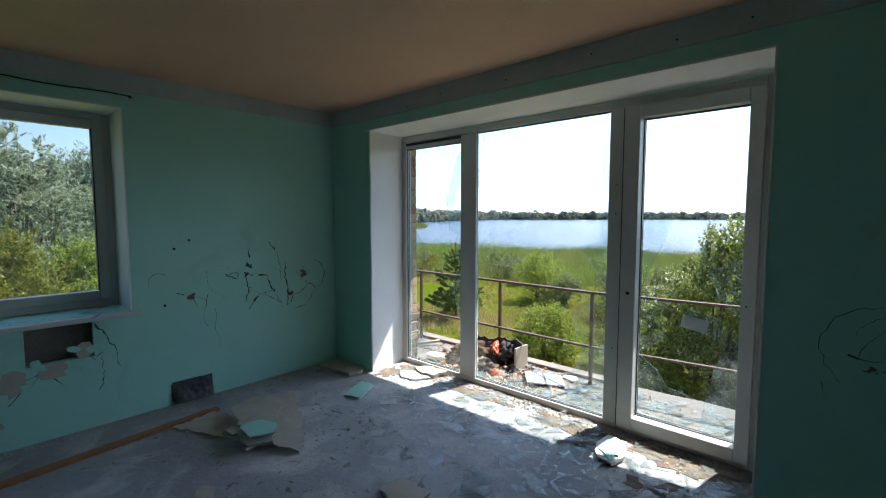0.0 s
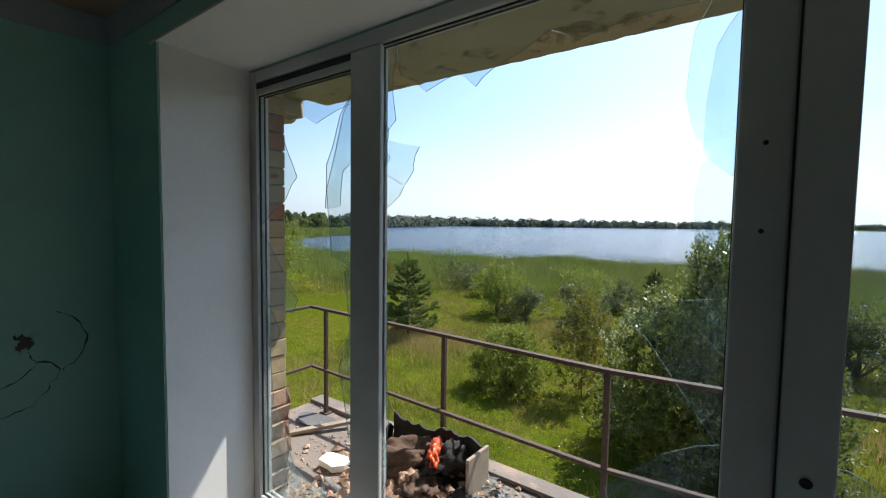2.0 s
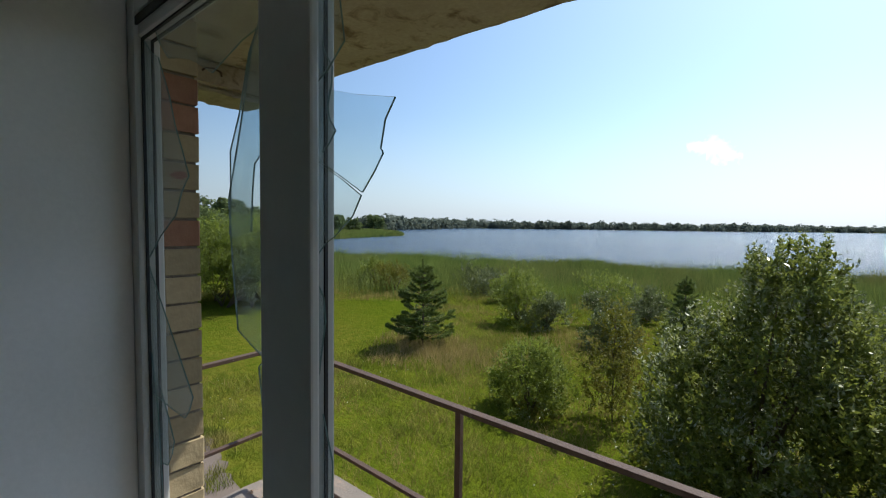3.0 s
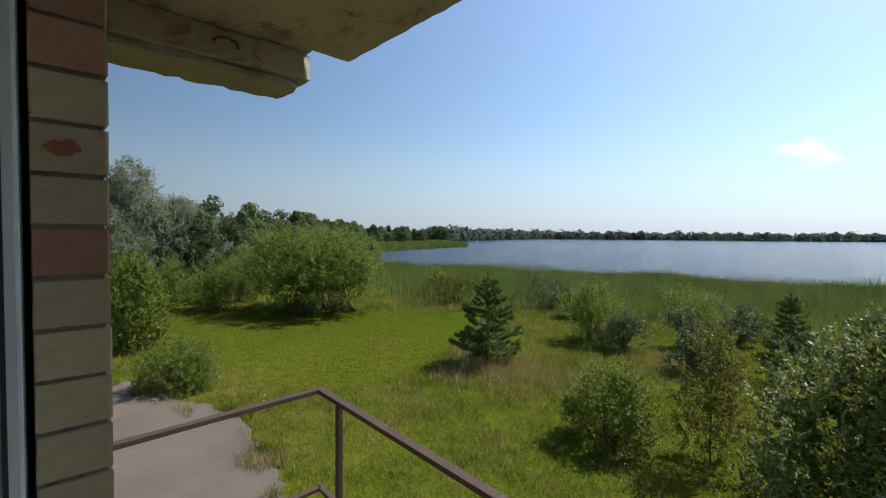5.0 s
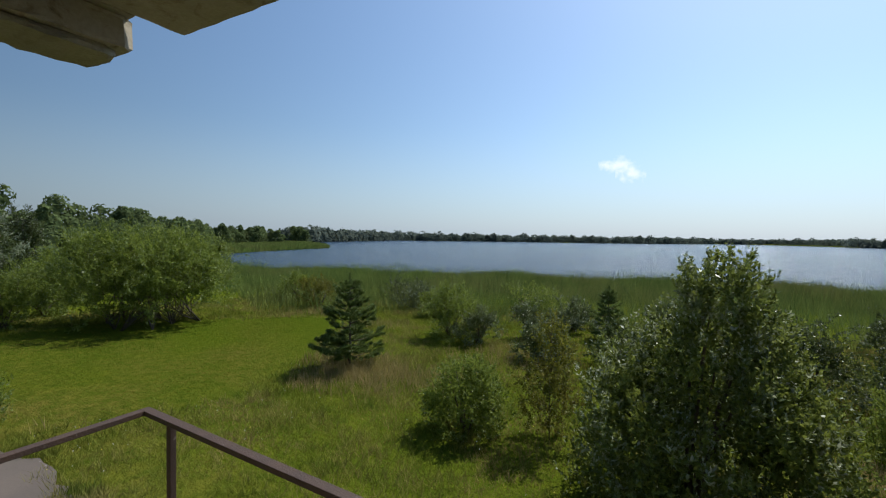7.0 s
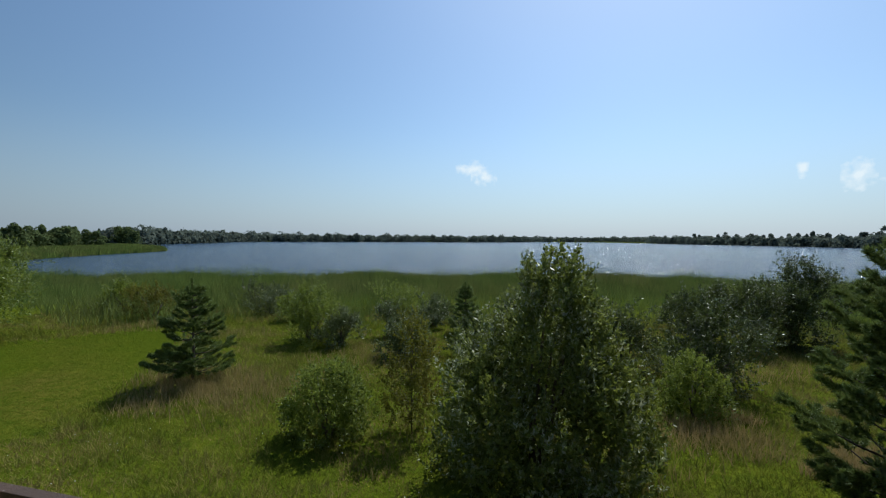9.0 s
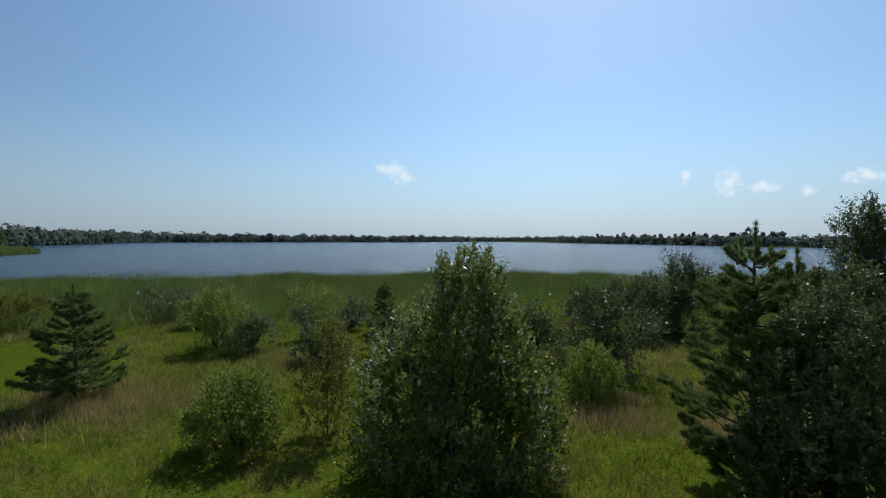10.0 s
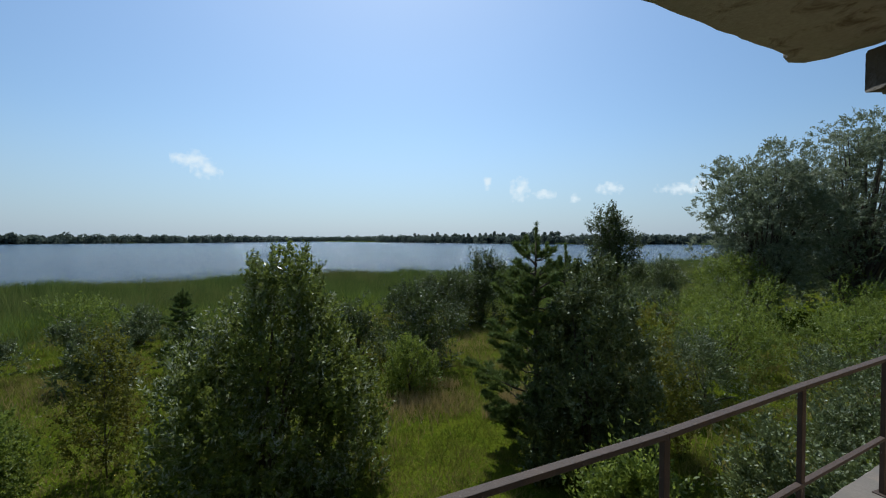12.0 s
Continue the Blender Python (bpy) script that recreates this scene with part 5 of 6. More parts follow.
def along(line, step, depth, h, w):
    out = []
    for (x0, y0), (x1, y1) in zip(line, line[1:]):
        n = max(1, int(math.hypot(x1 - x0, y1 - y0) / step))
        for i in range(n):
            f = (i + rw.uniform(0, 1)) / n
            nx, ny = (y1 - y0), -(x1 - x0)
            ln = math.hypot(nx, ny)
            k = rw.uniform(0, depth)
            s = rw.uniform(0.65, 0.95) + 0.4 * rw.uniform() ** 4
            out.append((x0 + (x1 - x0) * f + nx / ln * k, y0 + (y1 - y0) * f + ny / ln * k, h * s, w * s))
    return out


woods("near_forest", "dark mixed forest along the shore", along([(-130, 25), (-150, 62), (-190, 90), (-235, 120), (-255, 160), (-262, 200)], 1.8, 26, 12.0, 9.5), 0.95, 90, 1, 0.35)
woods("meadow_woods", "mixed trees behind the meadow", along([(-62, -30), (-66, -8), (-72, 14), (-88, 32), (-110, 44)], 1.7, 16, 6.6, 6.5) + along([(-56, 14), (-64, 24), (-80, 38)], 4, 5, 4.5, 4.5), 0.42, 200, 2, 0.3)
woods("spit_woods", "trees on the far spit", along([(-300, 268), (-345, 300), (-370, 330)], 5, 12, 14, 11), 1.5, 50, 3)
# this line of trees wears the leaf colour with haze mixed in
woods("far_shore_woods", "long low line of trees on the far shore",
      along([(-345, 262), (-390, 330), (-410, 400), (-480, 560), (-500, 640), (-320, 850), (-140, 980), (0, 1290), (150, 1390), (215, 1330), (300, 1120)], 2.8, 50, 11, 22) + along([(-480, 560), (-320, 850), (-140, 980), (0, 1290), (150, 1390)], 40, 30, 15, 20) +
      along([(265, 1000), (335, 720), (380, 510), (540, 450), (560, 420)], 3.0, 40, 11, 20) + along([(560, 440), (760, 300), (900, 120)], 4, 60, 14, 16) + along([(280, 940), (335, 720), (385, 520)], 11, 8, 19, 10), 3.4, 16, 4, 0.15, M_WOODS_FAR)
woods("right_woods", "far dark wood behind the willows", along([(430, 270), (250, 130), (120, 60)], 7, 20, 8, 9), 2.4, 26, 5)


# grass and reeds
def blades(name, label, x, y, h, w, lean, mat, seed, category="grass", low=0.55, high=1.2):
    rng = np.random.default_rng(seed)
    n = len(x)
    z = ground_z(x, y)
    b = np.stack([x, y, z - 0.03], -1)
    a = rng.uniform(0, 2 * np.pi, n)
    s = np.stack([np.cos(a), np.sin(a), np.zeros(n)], -1) * (w * rng.uniform(0.6, 1.3, n))[:, None] * 0.5
    t = b + np.stack([rng.normal(size=n) * lean * h, rng.normal(size=n) * lean * h, h * rng.uniform(low, high, n)], -1)
    return tagged(poly_mesh(name, np.stack([b - s, b + s, t], 1), 3, mat), label, category, kind="stuff")


rg = np.random.default_rng(9)


def spread(n, x0, x1, y0, y1, keep):
    x, y = rg.uniform(x0, x1, n), rg.uniform(y0, y1, n)
    k = keep(x, y)
    return x[k], y[k]


LAWN = [(-10.6, 8.0), (-14.0, 4.9), (-21.0, 4.4), (-29, 5.5), (-27, 14), (-18, 23.5), (-14.5, 17.5), (-11.6, 12.2)]


def wavy(x, y, s, k=0.0):
    return np.sin(x * s + 1.7 * np.sin(y * s * 0.8 + k)) * np.cos(y * s * 1.1 + 0.9 * np.sin(x * s * 0.7 + k))


def in_poly(x, y, poly):
    x, y = x + 0.45 * wavy(x, y, 0.9) + 0.2 * wavy(x, y, 3.3), y + 0.45 * wavy(y, x, 0.8) + 0.2 * wavy(y, x, 3.7)
    inside = np.zeros(x.shape, bool)
    for (x0, y0), (x1, y1) in zip(poly, poly[1:] + poly[:1]):
        if y0 != y1:
            inside ^= ((y0 > y) != (y1 > y)) & (x < (x1 - x0) * (y - y0) / (y1 - y0) + x0)
    return inside


PAVE = [(-6.2, 3.85), (-11.2, 4.4), (-13.3, 3.6), (-17, 2.8), (-17, 0.5), (-0.5, 0.5), (-0.5, 3.1), (-3.0, 3.5)]


x, y = spread(640000, -32, 30, 2.2, 34, lambda x, y: ~in_poly(x + rg.normal(0, 0.35, x.shape), y + rg.normal(0, 0.35, x.shape), LAWN) & ~in_poly(x, y, PAVE) & (rg.uniform(0, 1, x.shape) < np.clip(14 / np.hypot(x, y), 0.25, 1)))
hh = (0.27 + 0.08 * wavy(x, y, 0.8) + 0.11 * wavy(x, y, 2.3, 0.7)) * rg.uniform(0.45, 1.0, x.shape)
blades("tall_grass", "uncut summer grass with yellowish stalks", x, y, hh, 0.009 + 0.0008 * np.hypot(x, y), 0.55, M_GRASS, 1)
x, y = spread(170000, -30, -10, 4, 24, lambda x, y: in_poly(x, y, LAWN))
blades("mown_grass", "short mown lawn", x, y, np.full(x.shape, 0.07), 0.010 + 0.0009 * np.hypot(x, y), 0.8, M_LAWN, 2)
x, y = spread(26000, -17.5, -6, 2.2, 5.2, lambda x, y: (wavy(x, y, 1.9, 1.0) > 0.25) & (np.abs(y - np.interp(x, [-17, -13.3, -11.2, -6.2], [2.9, 3.65, 4.45, 3.9])) < 0.55 + 0.35 * wavy(x, y, 3.1)))
blades("weeds", "weeds growing over the edge of the forecourt", x, y, np.full(x.shape, 0.32), 0.02, 0.4, M_GRASS, 6)
dry = [spread(15000, -13.5, -5, 10.8, 17.5, lambda x, y: np.hypot((x + 8.8) / 3.4, (y - 13.6) / 2.4) < rg.uniform(0.2, 1.1, x.shape) + 0.3 * wavy(x, y, 1.3)),
       spread(7000, 4.0, 9.0, 11.6, 15.8, lambda x, y: np.hypot((x - 6.3) / 1.8, (y - 13.5) / 1.3) < rg.uniform(0.2, 1.2, x.shape)),
       spread(12000, 6.5, 11.0, 11.5, 17.0, lambda x, y: wavy(x, y, 0.9, 1.0) > 0.1),
       spread(30000, -22, 14, 5, 24, lambda x, y: (wavy(x, y, 0.45, 2.0) > rg.uniform(0.0, 0.9, x.shape)) & ~in_poly(x, y, LAWN) & ~in_poly(x, y, PAVE))]
x, y = np.concatenate([d[0] for d in dry]), np.concatenate([d[1] for d in dry])
blades("dry_grass", "dry straw coloured seeding grass", x, y, np.full(x.shape, 0.42), 0.010 + 0.0008 * np.hypot(x, y), 0.3, M_STRAW, 3)
x, y = spread(620000, -150, 110, 18, 100, lambda x, y: (lambda d, u: (d > -3.0 + 1.5 * wavy(x, y, 0.3)) & (d < 34) & (y > 24 + 3 * wavy(x, y, 0.25)) & (u < np.clip(1.15 - d / 45, 0.3, 1)))(lake_distance(x, y), rg.uniform(0, 1, x.shape)))
dl = lake_distance(x, y)
blades("reeds", "wide belt of green reeds along the lake", x, y, np.clip(2.3 - dl * 0.042, 0.8, 2.4) + 0.45 * wavy(x, y, 0.35) + 0.30 * wavy(x, y, 0.9) + 0.55 * (wavy(x, y, 0.62, 0.4) > 0.35) + 0.22 * wavy(x, y, 2.6) + 0.18 * wavy(y, x, 0.17, 2.0), 0.013 + 0.0006 * np.hypot(x, y), 0.30, M_REED, 4, "reeds", 0.75, 1.12)
x, y = spread(700000, -110, 100, 38, 92, lambda x, y: (lambda d: (d > -2.6 + 1.2 * wavy(x, y, 0.3)) & (d < 3.5))(lake_distance(x, y)))
blades("shore_reeds", "dense dark reed front standing in the water", x, y, 2.05 + 0.35 * wavy(x, y, 0.3) + 0.2 * wavy(x, y, 1.3), 0.10, 0.10, M_REED, 8, "reeds", 0.86, 1.06)
x, y = spread(120000, -300, -125, 76, 250, lambda x, y: (lambda d: (d > -2) & (d < 45) & (x < -126))(lake_distance(x, y)))
blades("far_reeds", "reeds along the far spit", x, y, np.full(x.shape, 2.0), 0.4, 0.1, M_REED, 5, "reeds")


x, y = spread(420000, -520, 560, 150, 1450, lambda x, y: (lambda d: (d > -3) & (d < 12))(lake_distance(x, y)))
blades("far_shore_reeds", "pale green reed edge of the far shore", x, y, np.full(x.shape, 1.7), 1.6, 0.1, M_REED, 7, "reeds")


x, y = spread(1500, -16, 6, 4.2, 13, lambda x, y: (wavy(x, y, 0.7, 3.0) > 0.25) & ~in_poly(x, y, PAVE) & ~in_poly(x, y, LAWN))
fz = ground_z(x, y) + rg.uniform(0.18, 0.42, x.shape)
fl = np.stack([x, y, fz], -1)
fs = rg.uniform(0.006, 0.012, x.shape)[:, None]
for nm, pick, mt in (("white_flowers", slice(0, None, 2), M_FLOWER), ("yellow_flowers", slice(1, None, 4), M_FLOWER_Y)):
    c, q = fl[pick], fs[pick]
    ring = [c + q * np.array([math.cos(k * math.pi / 3), math.sin(k * math.pi / 3), 0.3 * math.sin(k * 2.0)]) for k in range(6)]
    tagged(poly_mesh(nm, np.stack(ring, 1), 6, mt), "tiny meadow flowers scattered in the grass", "flowers", kind="stuff")


# small summer clouds far off
def cloud_material():
    m, n, l, b = nodes_of("cloud")
    tc = n.new("ShaderNodeTexCoord")
    mp = n.new("ShaderNodeMapping")
    mp.inputs["Location"].default_value = (-1, -1, 0)
    mp.inputs["Scale"].default_value = (2, 2, 0)
    l.new(tc.outputs["Generated"], mp.inputs["Vector"])
    ln = n.new("ShaderNodeVectorMath")
    ln.operation = 'LENGTH'
    l.new(mp.outputs[0], ln.inputs[0])
    nz = n.new("ShaderNodeTexNoise")
    nz.inputs["Scale"].default_value = 0.028
    nz.inputs["Detail"].default_value = 7
    l.new(tc.outputs["Object"], nz.inputs["Vector"])
    oi = n.new("ShaderNodeObjectInfo")
    ad = n.new("ShaderNodeVectorMath")
    ad.operation = 'SCALE'
    ad.inputs["Scale"].default_value = 500.0
    cb = n.new("ShaderNodeCombineXYZ")
    for k in range(3):
        l.new(oi.outputs["Random"], cb.inputs[k])
    l.new(cb.outputs[0], ad.inputs[0])
    sm = n.new("ShaderNodeVectorMath")
    sm.operation = 'ADD'
    l.new(tc.outputs["Object"], sm.inputs[0])
    l.new(ad.outputs[0], sm.inputs[1])
    l.new(sm.outputs[0], nz.inputs["Vector"])
    m1 = n.new("ShaderNodeMath")
    m1.operation = 'MULTIPLY_ADD'
    m1.inputs[1].default_value = 2.4
    m1.inputs[2].default_value = -0.30
    l.new(nz.outputs["Fac"], m1.inputs[0])
    m2 = n.new("ShaderNodeMath")
    m2.operation = 'SUBTRACT'
    l.new(m1.outputs[0], m2.inputs[0])
    l.new(ln.outputs["Value"], m2.inputs[1])
    mr = n.new("ShaderNodeMapRange")
    mr.inputs["From Min"].default_value = -0.1
    mr.inputs["From Max"].default_value = 0.85
    mr.inputs["To Max"].default_value = 0.85
    l.new(m2.outputs[0], mr.inputs["Value"])
    em = n.new("ShaderNodeEmission")
    em.inputs["Color"].default_value = (0.95, 0.97, 1.0, 1)
    em.inputs["Strength"].default_value = 1.15
    tr = n.new("ShaderNodeBsdfTransparent")
    mx = n.new("ShaderNodeMixShader")
    l.new(mr.outputs[0], mx.inputs[0])
    l.new(tr.outputs[0], mx.inputs[1])
    l.new(em.outputs[0], mx.inputs[2])
    l.new(mx.outputs[0], n["Material Output"].inputs["Surface"])
    return m


M_CLOUD = cloud_material()
for x, z, w, h in ((-305, 318, 150, 90), (-250, 280, 120, 80), (1190, 255, 110, 150), (1330, 240, 140, 55), (1000, 285, 45, 80), (1770, 290, 170, 80), (2330, 310, 340, 80), (2470, 345, 130, 90), (1534, 228, 60, 60)):
    bm = bmesh.new()
    vs = [bm.verts.new((px * w / 2, py * h / 2, 0)) for px, py in ((-1, -1), (1, -1), (1, 1), (-1, 1))]
    bm.faces.new(vs)
    ob = part("cloud", bm, M_CLOUD)
    ob.matrix_basis = look((x, 2000, z), (2, 0, 1.6))
    tagged(ob, "small white fair weather cloud", "cloud", "clouds", "structure")


# ---- bricks of the pier beside the window ----
part("mortar", boxed(0.336, 0.5845, FACE + 0.005, OUT - 0.009, -3.55, 2.95), M_MORTAR, wall_pier)


def brick_mesh(l, w, h, seed, chip):
    rng = random.Random(seed)
    bm = boxed(-l, 0, -w / 2, w / 2, 0, h, 0.0035)
    for v in bm.verts:
        if chip and v.co.x > -0.03:
            v.co += Vector((rng.uniform(-chip, chip * 0.35), rng.uniform(-chip, chip) * 0.4, rng.uniform(-chip, chip) * 0.3))
        else:
            v.co += Vector((rng.uniform(-0.0015, 0.0015), rng.uniform(-0.0015, 0.0015), rng.uniform(-0.001, 0.001)))
    me = bpy.data.meshes.new("brick")
    bm.to_mesh(me)
    bm.free()
    return me


sound = [brick_mesh(0.255, 0.120, 0.0925, k, 0.0) for k in range(4)]
broken = [brick_mesh(0.26, 0.135, 0.092, 20 + k, 0.035) for k in range(5)]
for me in sound + broken:
    me.materials.append(M_BRICK)
red = [me.copy() for me in sound]
for me in red:
    me.materials[0] = M_BRICK_R
for me in broken:
    me.materials[0] = M_RUBBLE
rk = random.Random(17)
for i in range(30):
    z = -0.20 + i * 0.1015
    bad = z < 0.55
    me = rk.choice(broken if bad else (red if i in (18, 22, 23) else sound))
    b = new("brick", me)
    b.parent = wall_pier
    b.matrix_basis = pose(0.592 + rk.uniform(-0.003, 0.003) + (rk.uniform(-0.01, 0.03) if bad else 0), (FACE + OUT) / 2 + 0.003, z + 0.006, 0, rk.uniform(-0.6, 0.6), rk.uniform(-1, 1))

# ---- cracked plaster on the walls ----


def crack_strip(bm, y, z, ang, ln, wid, rng, axis='x', turn=0.5):
    """A jagged crack in the wall plane, starting at (y, z)."""
    n = max(3, int(ln / 0.025))
    a = radians(ang)
    pts = [(y, z)]
    for i in range(n):
        a += rng.uniform(-turn, turn)
        a += (radians(ang) - a) * 0.25
        pts.append((pts[-1][0] + math.cos(a) * ln / n, pts[-1][1] + math.sin(a) * ln / n))
    prev = None
    for i, (u, v) in enumerate(pts):
        j = min(i + 1, len(pts) - 1)
        du, dv = pts[j][0] - pts[j - 1][0], pts[j][1] - pts[j - 1][1]
        q = math.hypot(du, dv) or 1
        k = wid * 0.7 * (1 - 0.75 * i / n) * rng.uniform(0.3, 1.4) / 2
        ends = []
        for sg in (1, -1):
            uu, vv = u - dv / q * k * sg, v + du / q * k * sg
            ends.append(bm.verts.new((0.0015, uu, vv) if axis == 'x' else (uu, -0.0015, vv)))
        if prev:
            bm.faces.new((prev[0], prev[1], ends[1], ends[0]))
        prev = ends
    return pts


def wall_cracks(name, parent, starts, axis='x', seed=1):
    rng = random.Random(seed)
    for y, z, ang, ln, wid in starts:
        bm = bmesh.new()
        crack_strip(bm, y, z, ang, ln, wid, rng, axis)
        part(name, bm, M_CRACK, parent)


def arc_cracks(parent, arcs, axis='x', seed=2):
    """Curved cracks round the blows: centre, radius, from and to angle, width."""
    rng = random.Random(seed)
    for y, z, r, a0, a1, wid in arcs:
        bm = bmesh.new()
        prev = None
        n = 16
        for i in range(n + 1):
            a = radians(a0 + (a1 - a0) * i / n)
            q = r * (1 + rng.uniform(-0.05, 0.05))
            k = wid * rng.uniform(0.3, 1.2) * (1 - abs(i / n - 0.5)) / 2
            ends = []
            for sg in (1, -1):
                u, v = y + (q + k * sg) * math.cos(a), z + (q + k * sg) * math.sin(a)
                ends.append(bm.verts.new((0.0015, u, v) if axis == 'x' else (u, -0.0015, v)))
            if prev:
                bm.faces.new((prev[0], prev[1], ends[1], ends[0]))
            prev = ends
        part("crack", bm, M_CRACK, parent)


def plaster_hole(parent, y, z, w, h, seed, axis='x', flaps=4, mat=M_HOLE, lift=(2, 7)):
    """A knocked-out patch with loose plates of painted plaster round its rim."""
    rng = random.Random(seed)
    m0 = pose(0, y, z, 90, 0, 90) if axis == 'x' else pose(y, 0, z, 90, 0, 0)
    bm = bmesh.new()
    prism(bm, ragged(w, h, 11, 0.35, rng), 0.002, m0 @ pose(0, 0, 0))
    part("broken_plaster", bm, mat, parent)
    for k in range(flaps):
        a = 2 * math.pi * k / flaps + rng.uniform(-0.5, 0.5)
        bm = bmesh.new()
        fw = rng.uniform(0.7, 1.3) * max(w, h) * 0.6
        tilt = rng.uniform(*lift)
        prism(bm, ragged(fw, fw * 0.6, 9, 0.45, rng), 0.004,
              m0 @ pose(math.cos(a) * w * 0.6, math.sin(a) * h * 0.6, 0.006, tilt * math.sin(a), -tilt * math.cos(a), math.degrees(a)))
        part("plaster_flap", bm, M_GREEN, parent)


def linked_cracks(parent, knots, links, seed=4):
    """A net of cracks in the plaster: jagged lines between knots, widest in the middle of the net."""
    rng = random.Random(seed)
    for a, b, wid in links:
        (u0, v0), (u1, v1) = knots[a], knots[b]
        ln = math.hypot(u1 - u0, v1 - v0)
        n = max(3, int(ln / 0.022))
        nu, nv = -(v1 - v0) / ln, (u1 - u0) / ln
        bow = rng.uniform(-0.1, 0.1) * ln
        bm = bmesh.new()
        prev = None
        for i in range(n + 1):
            f = i / n
            off = bow * math.sin(math.pi * f) + (rng.uniform(-0.009, 0.009) if 0 < i < n else 0)
            k = wid * rng.uniform(0.3, 1.5) * (0.45 + 0.55 * math.sin(math.pi * f)) / 2
            u, v = u0 + (u1 - u0) * f + nu * off, v0 + (v1 - v0) * f + nv * off
            ends = [bm.verts.new((0.0015, u + nu * k * sg, v + nv * k * sg)) for sg in (1, -1)]
            if prev:
                bm.faces.new((prev[0], prev[1], ends[1], ends[0]))
            prev = ends
        part("crack", bm, M_CRACK, parent)


KNOTS = {"a": (-0.94, 1.30), "b": (-0.94, 1.13), "c": (-1.0, 1.08), "d": (-0.97, 0.97), "e": (-0.90, 1.05), "f": (-0.78, 1.03), "g": (-0.70, 0.85), "h": (-1.0, 0.79),
         "i": (-0.86, 0.86), "j": (-0.96, 0.72), "k": (-0.63, 0.73), "l": (-0.76, 1.35), "m": (-0.66, 1.20), "n": (-0.64, 0.97), "o": (-1.17, 1.07), "p": (-1.06, 1.09),
         "q": (-0.58, 1.13), "r": (-0.56, 0.87), "s": (-0.57, 0.70), "t": (-0.42, 1.05), "u": (-0.34, 0.90), "v": (-0.25, 0.84), "w": (-0.51, 0.79), "x": (-0.36, 0.68),
         "y": (-0.52, 0.67), "z": (-1.06, 1.03)}
linked_cracks(wall_west, KNOTS, [("a", "b", 0.014), ("b", "c", 0.018), ("c", "d", 0.02), ("d", "e", 0.016), ("e", "b", 0.012), ("e", "f", 0.018), ("f", "g", 0.016), ("d", "h", 0.012),
                                 ("d", "i", 0.006), ("i", "j", 0.016), ("i", "g", 0.006), ("i", "k", 0.005), ("l", "m", 0.010), ("m", "n", 0.005), ("o", "p", 0.008), ("o", "z", 0.010),
                                 ("z", "p", 0.006), ("q", "r", 0.014), ("r", "s", 0.018), ("t", "u", 0.016), ("u", "v", 0.012), ("u", "w", 0.006), ("w", "s", 0.014), ("v", "x", 0.004), ("x", "y", 0.005), ("g", "k", 0.006)])
arc_cracks(wall_west, [(-0.30, 0.99, 0.16, -70, 75, 0.010), (-1.70, 1.06, 0.07, 30, 200, 0.004)])
wall_cracks("crack", wall_west, [(-1.57, 0.95, -8, 0.26, 0.010), (-1.32, 0.91, -95, 0.30, 0.008), (-1.33, 1.12, -80, 0.36, 0.004), (-1.27, 0.78, -92, 0.38, 0.006), (-1.45, 0.90, -80, 0.10, 0.010),
                                 (-2.62, 0.45, 30, 0.24, 0.018), (-2.55, 0.40, -120, 0.26, 0.014), (-2.4, 0.48, -60, 0.14, 0.014)], 'x', 3)
plaster_hole(wall_west, -0.955, 1.10, 0.07, 0.16, 1)
plaster_hole(wall_west, -0.385, 1.01, 0.08, 0.10, 2)
plaster_hole(wall_west, -1.46, 0.91, 0.07, 0.06, 3, flaps=3)
plaster_hole(wall_west, -0.53, 0.82, 0.06, 0.05, 4, flaps=3)
plaster_hole(wall_west, -2.60, 0.46, 0.16, 0.24, 5, flaps=3, mat=M_PLASTERB, lift=(3, 9))
plaster_hole(wall_west, -2.38, 0.49, 0.20, 0.12, 6, flaps=3, mat=M_PLASTERB, lift=(3, 9))
plaster_hole(wall_west, -2.20, 0.60, 0.10, 0.14, 7, flaps=2, mat=M_PLASTERB, lift=(3, 8))
plaster_hole(wall_west, -2.70, 0.22, 0.14, 0.12, 8, flaps=5, mat=M_PLASTERB)
linked_cracks(wall_west, {"a": (-2.13, 0.80), "b": (-2.06, 0.69), "c": (-2.00, 0.56), "d": (-1.98, 0.43), "e": (-2.20, 0.58), "f": (-2.14, 0.52), "g": (-2.08, 0.57), "h": (-2.08, 0.42), "i": (-2.12, 0.27)},
              [("a", "b", 0.016), ("b", "c", 0.010), ("c", "d", 0.006), ("e", "f", 0.010), ("f", "g", 0.006), ("g", "h", 0.004), ("h", "i", 0.006)], 9)
wall_cracks("crack", wall_north, [(4.19, 0.95, -25, 0.12, 0.014), (4.22, 0.93, 60, 0.20, 0.006), (4.28, 0.88, 40, 0.12, 0.007), (4.10, 0.80, -80, 0.10, 0.004)], 'y', 5)
arc_cracks(wall_north, [(4.30, 0.98, 0.21, 80, 235, 0.005), (4.33, 1.02, 0.12, 60, 170, 0.004)], 'y', 6)
plaster_hole(wall_north, 4.265, 0.895, 0.06, 0.03, 9, 'y', flaps=4)
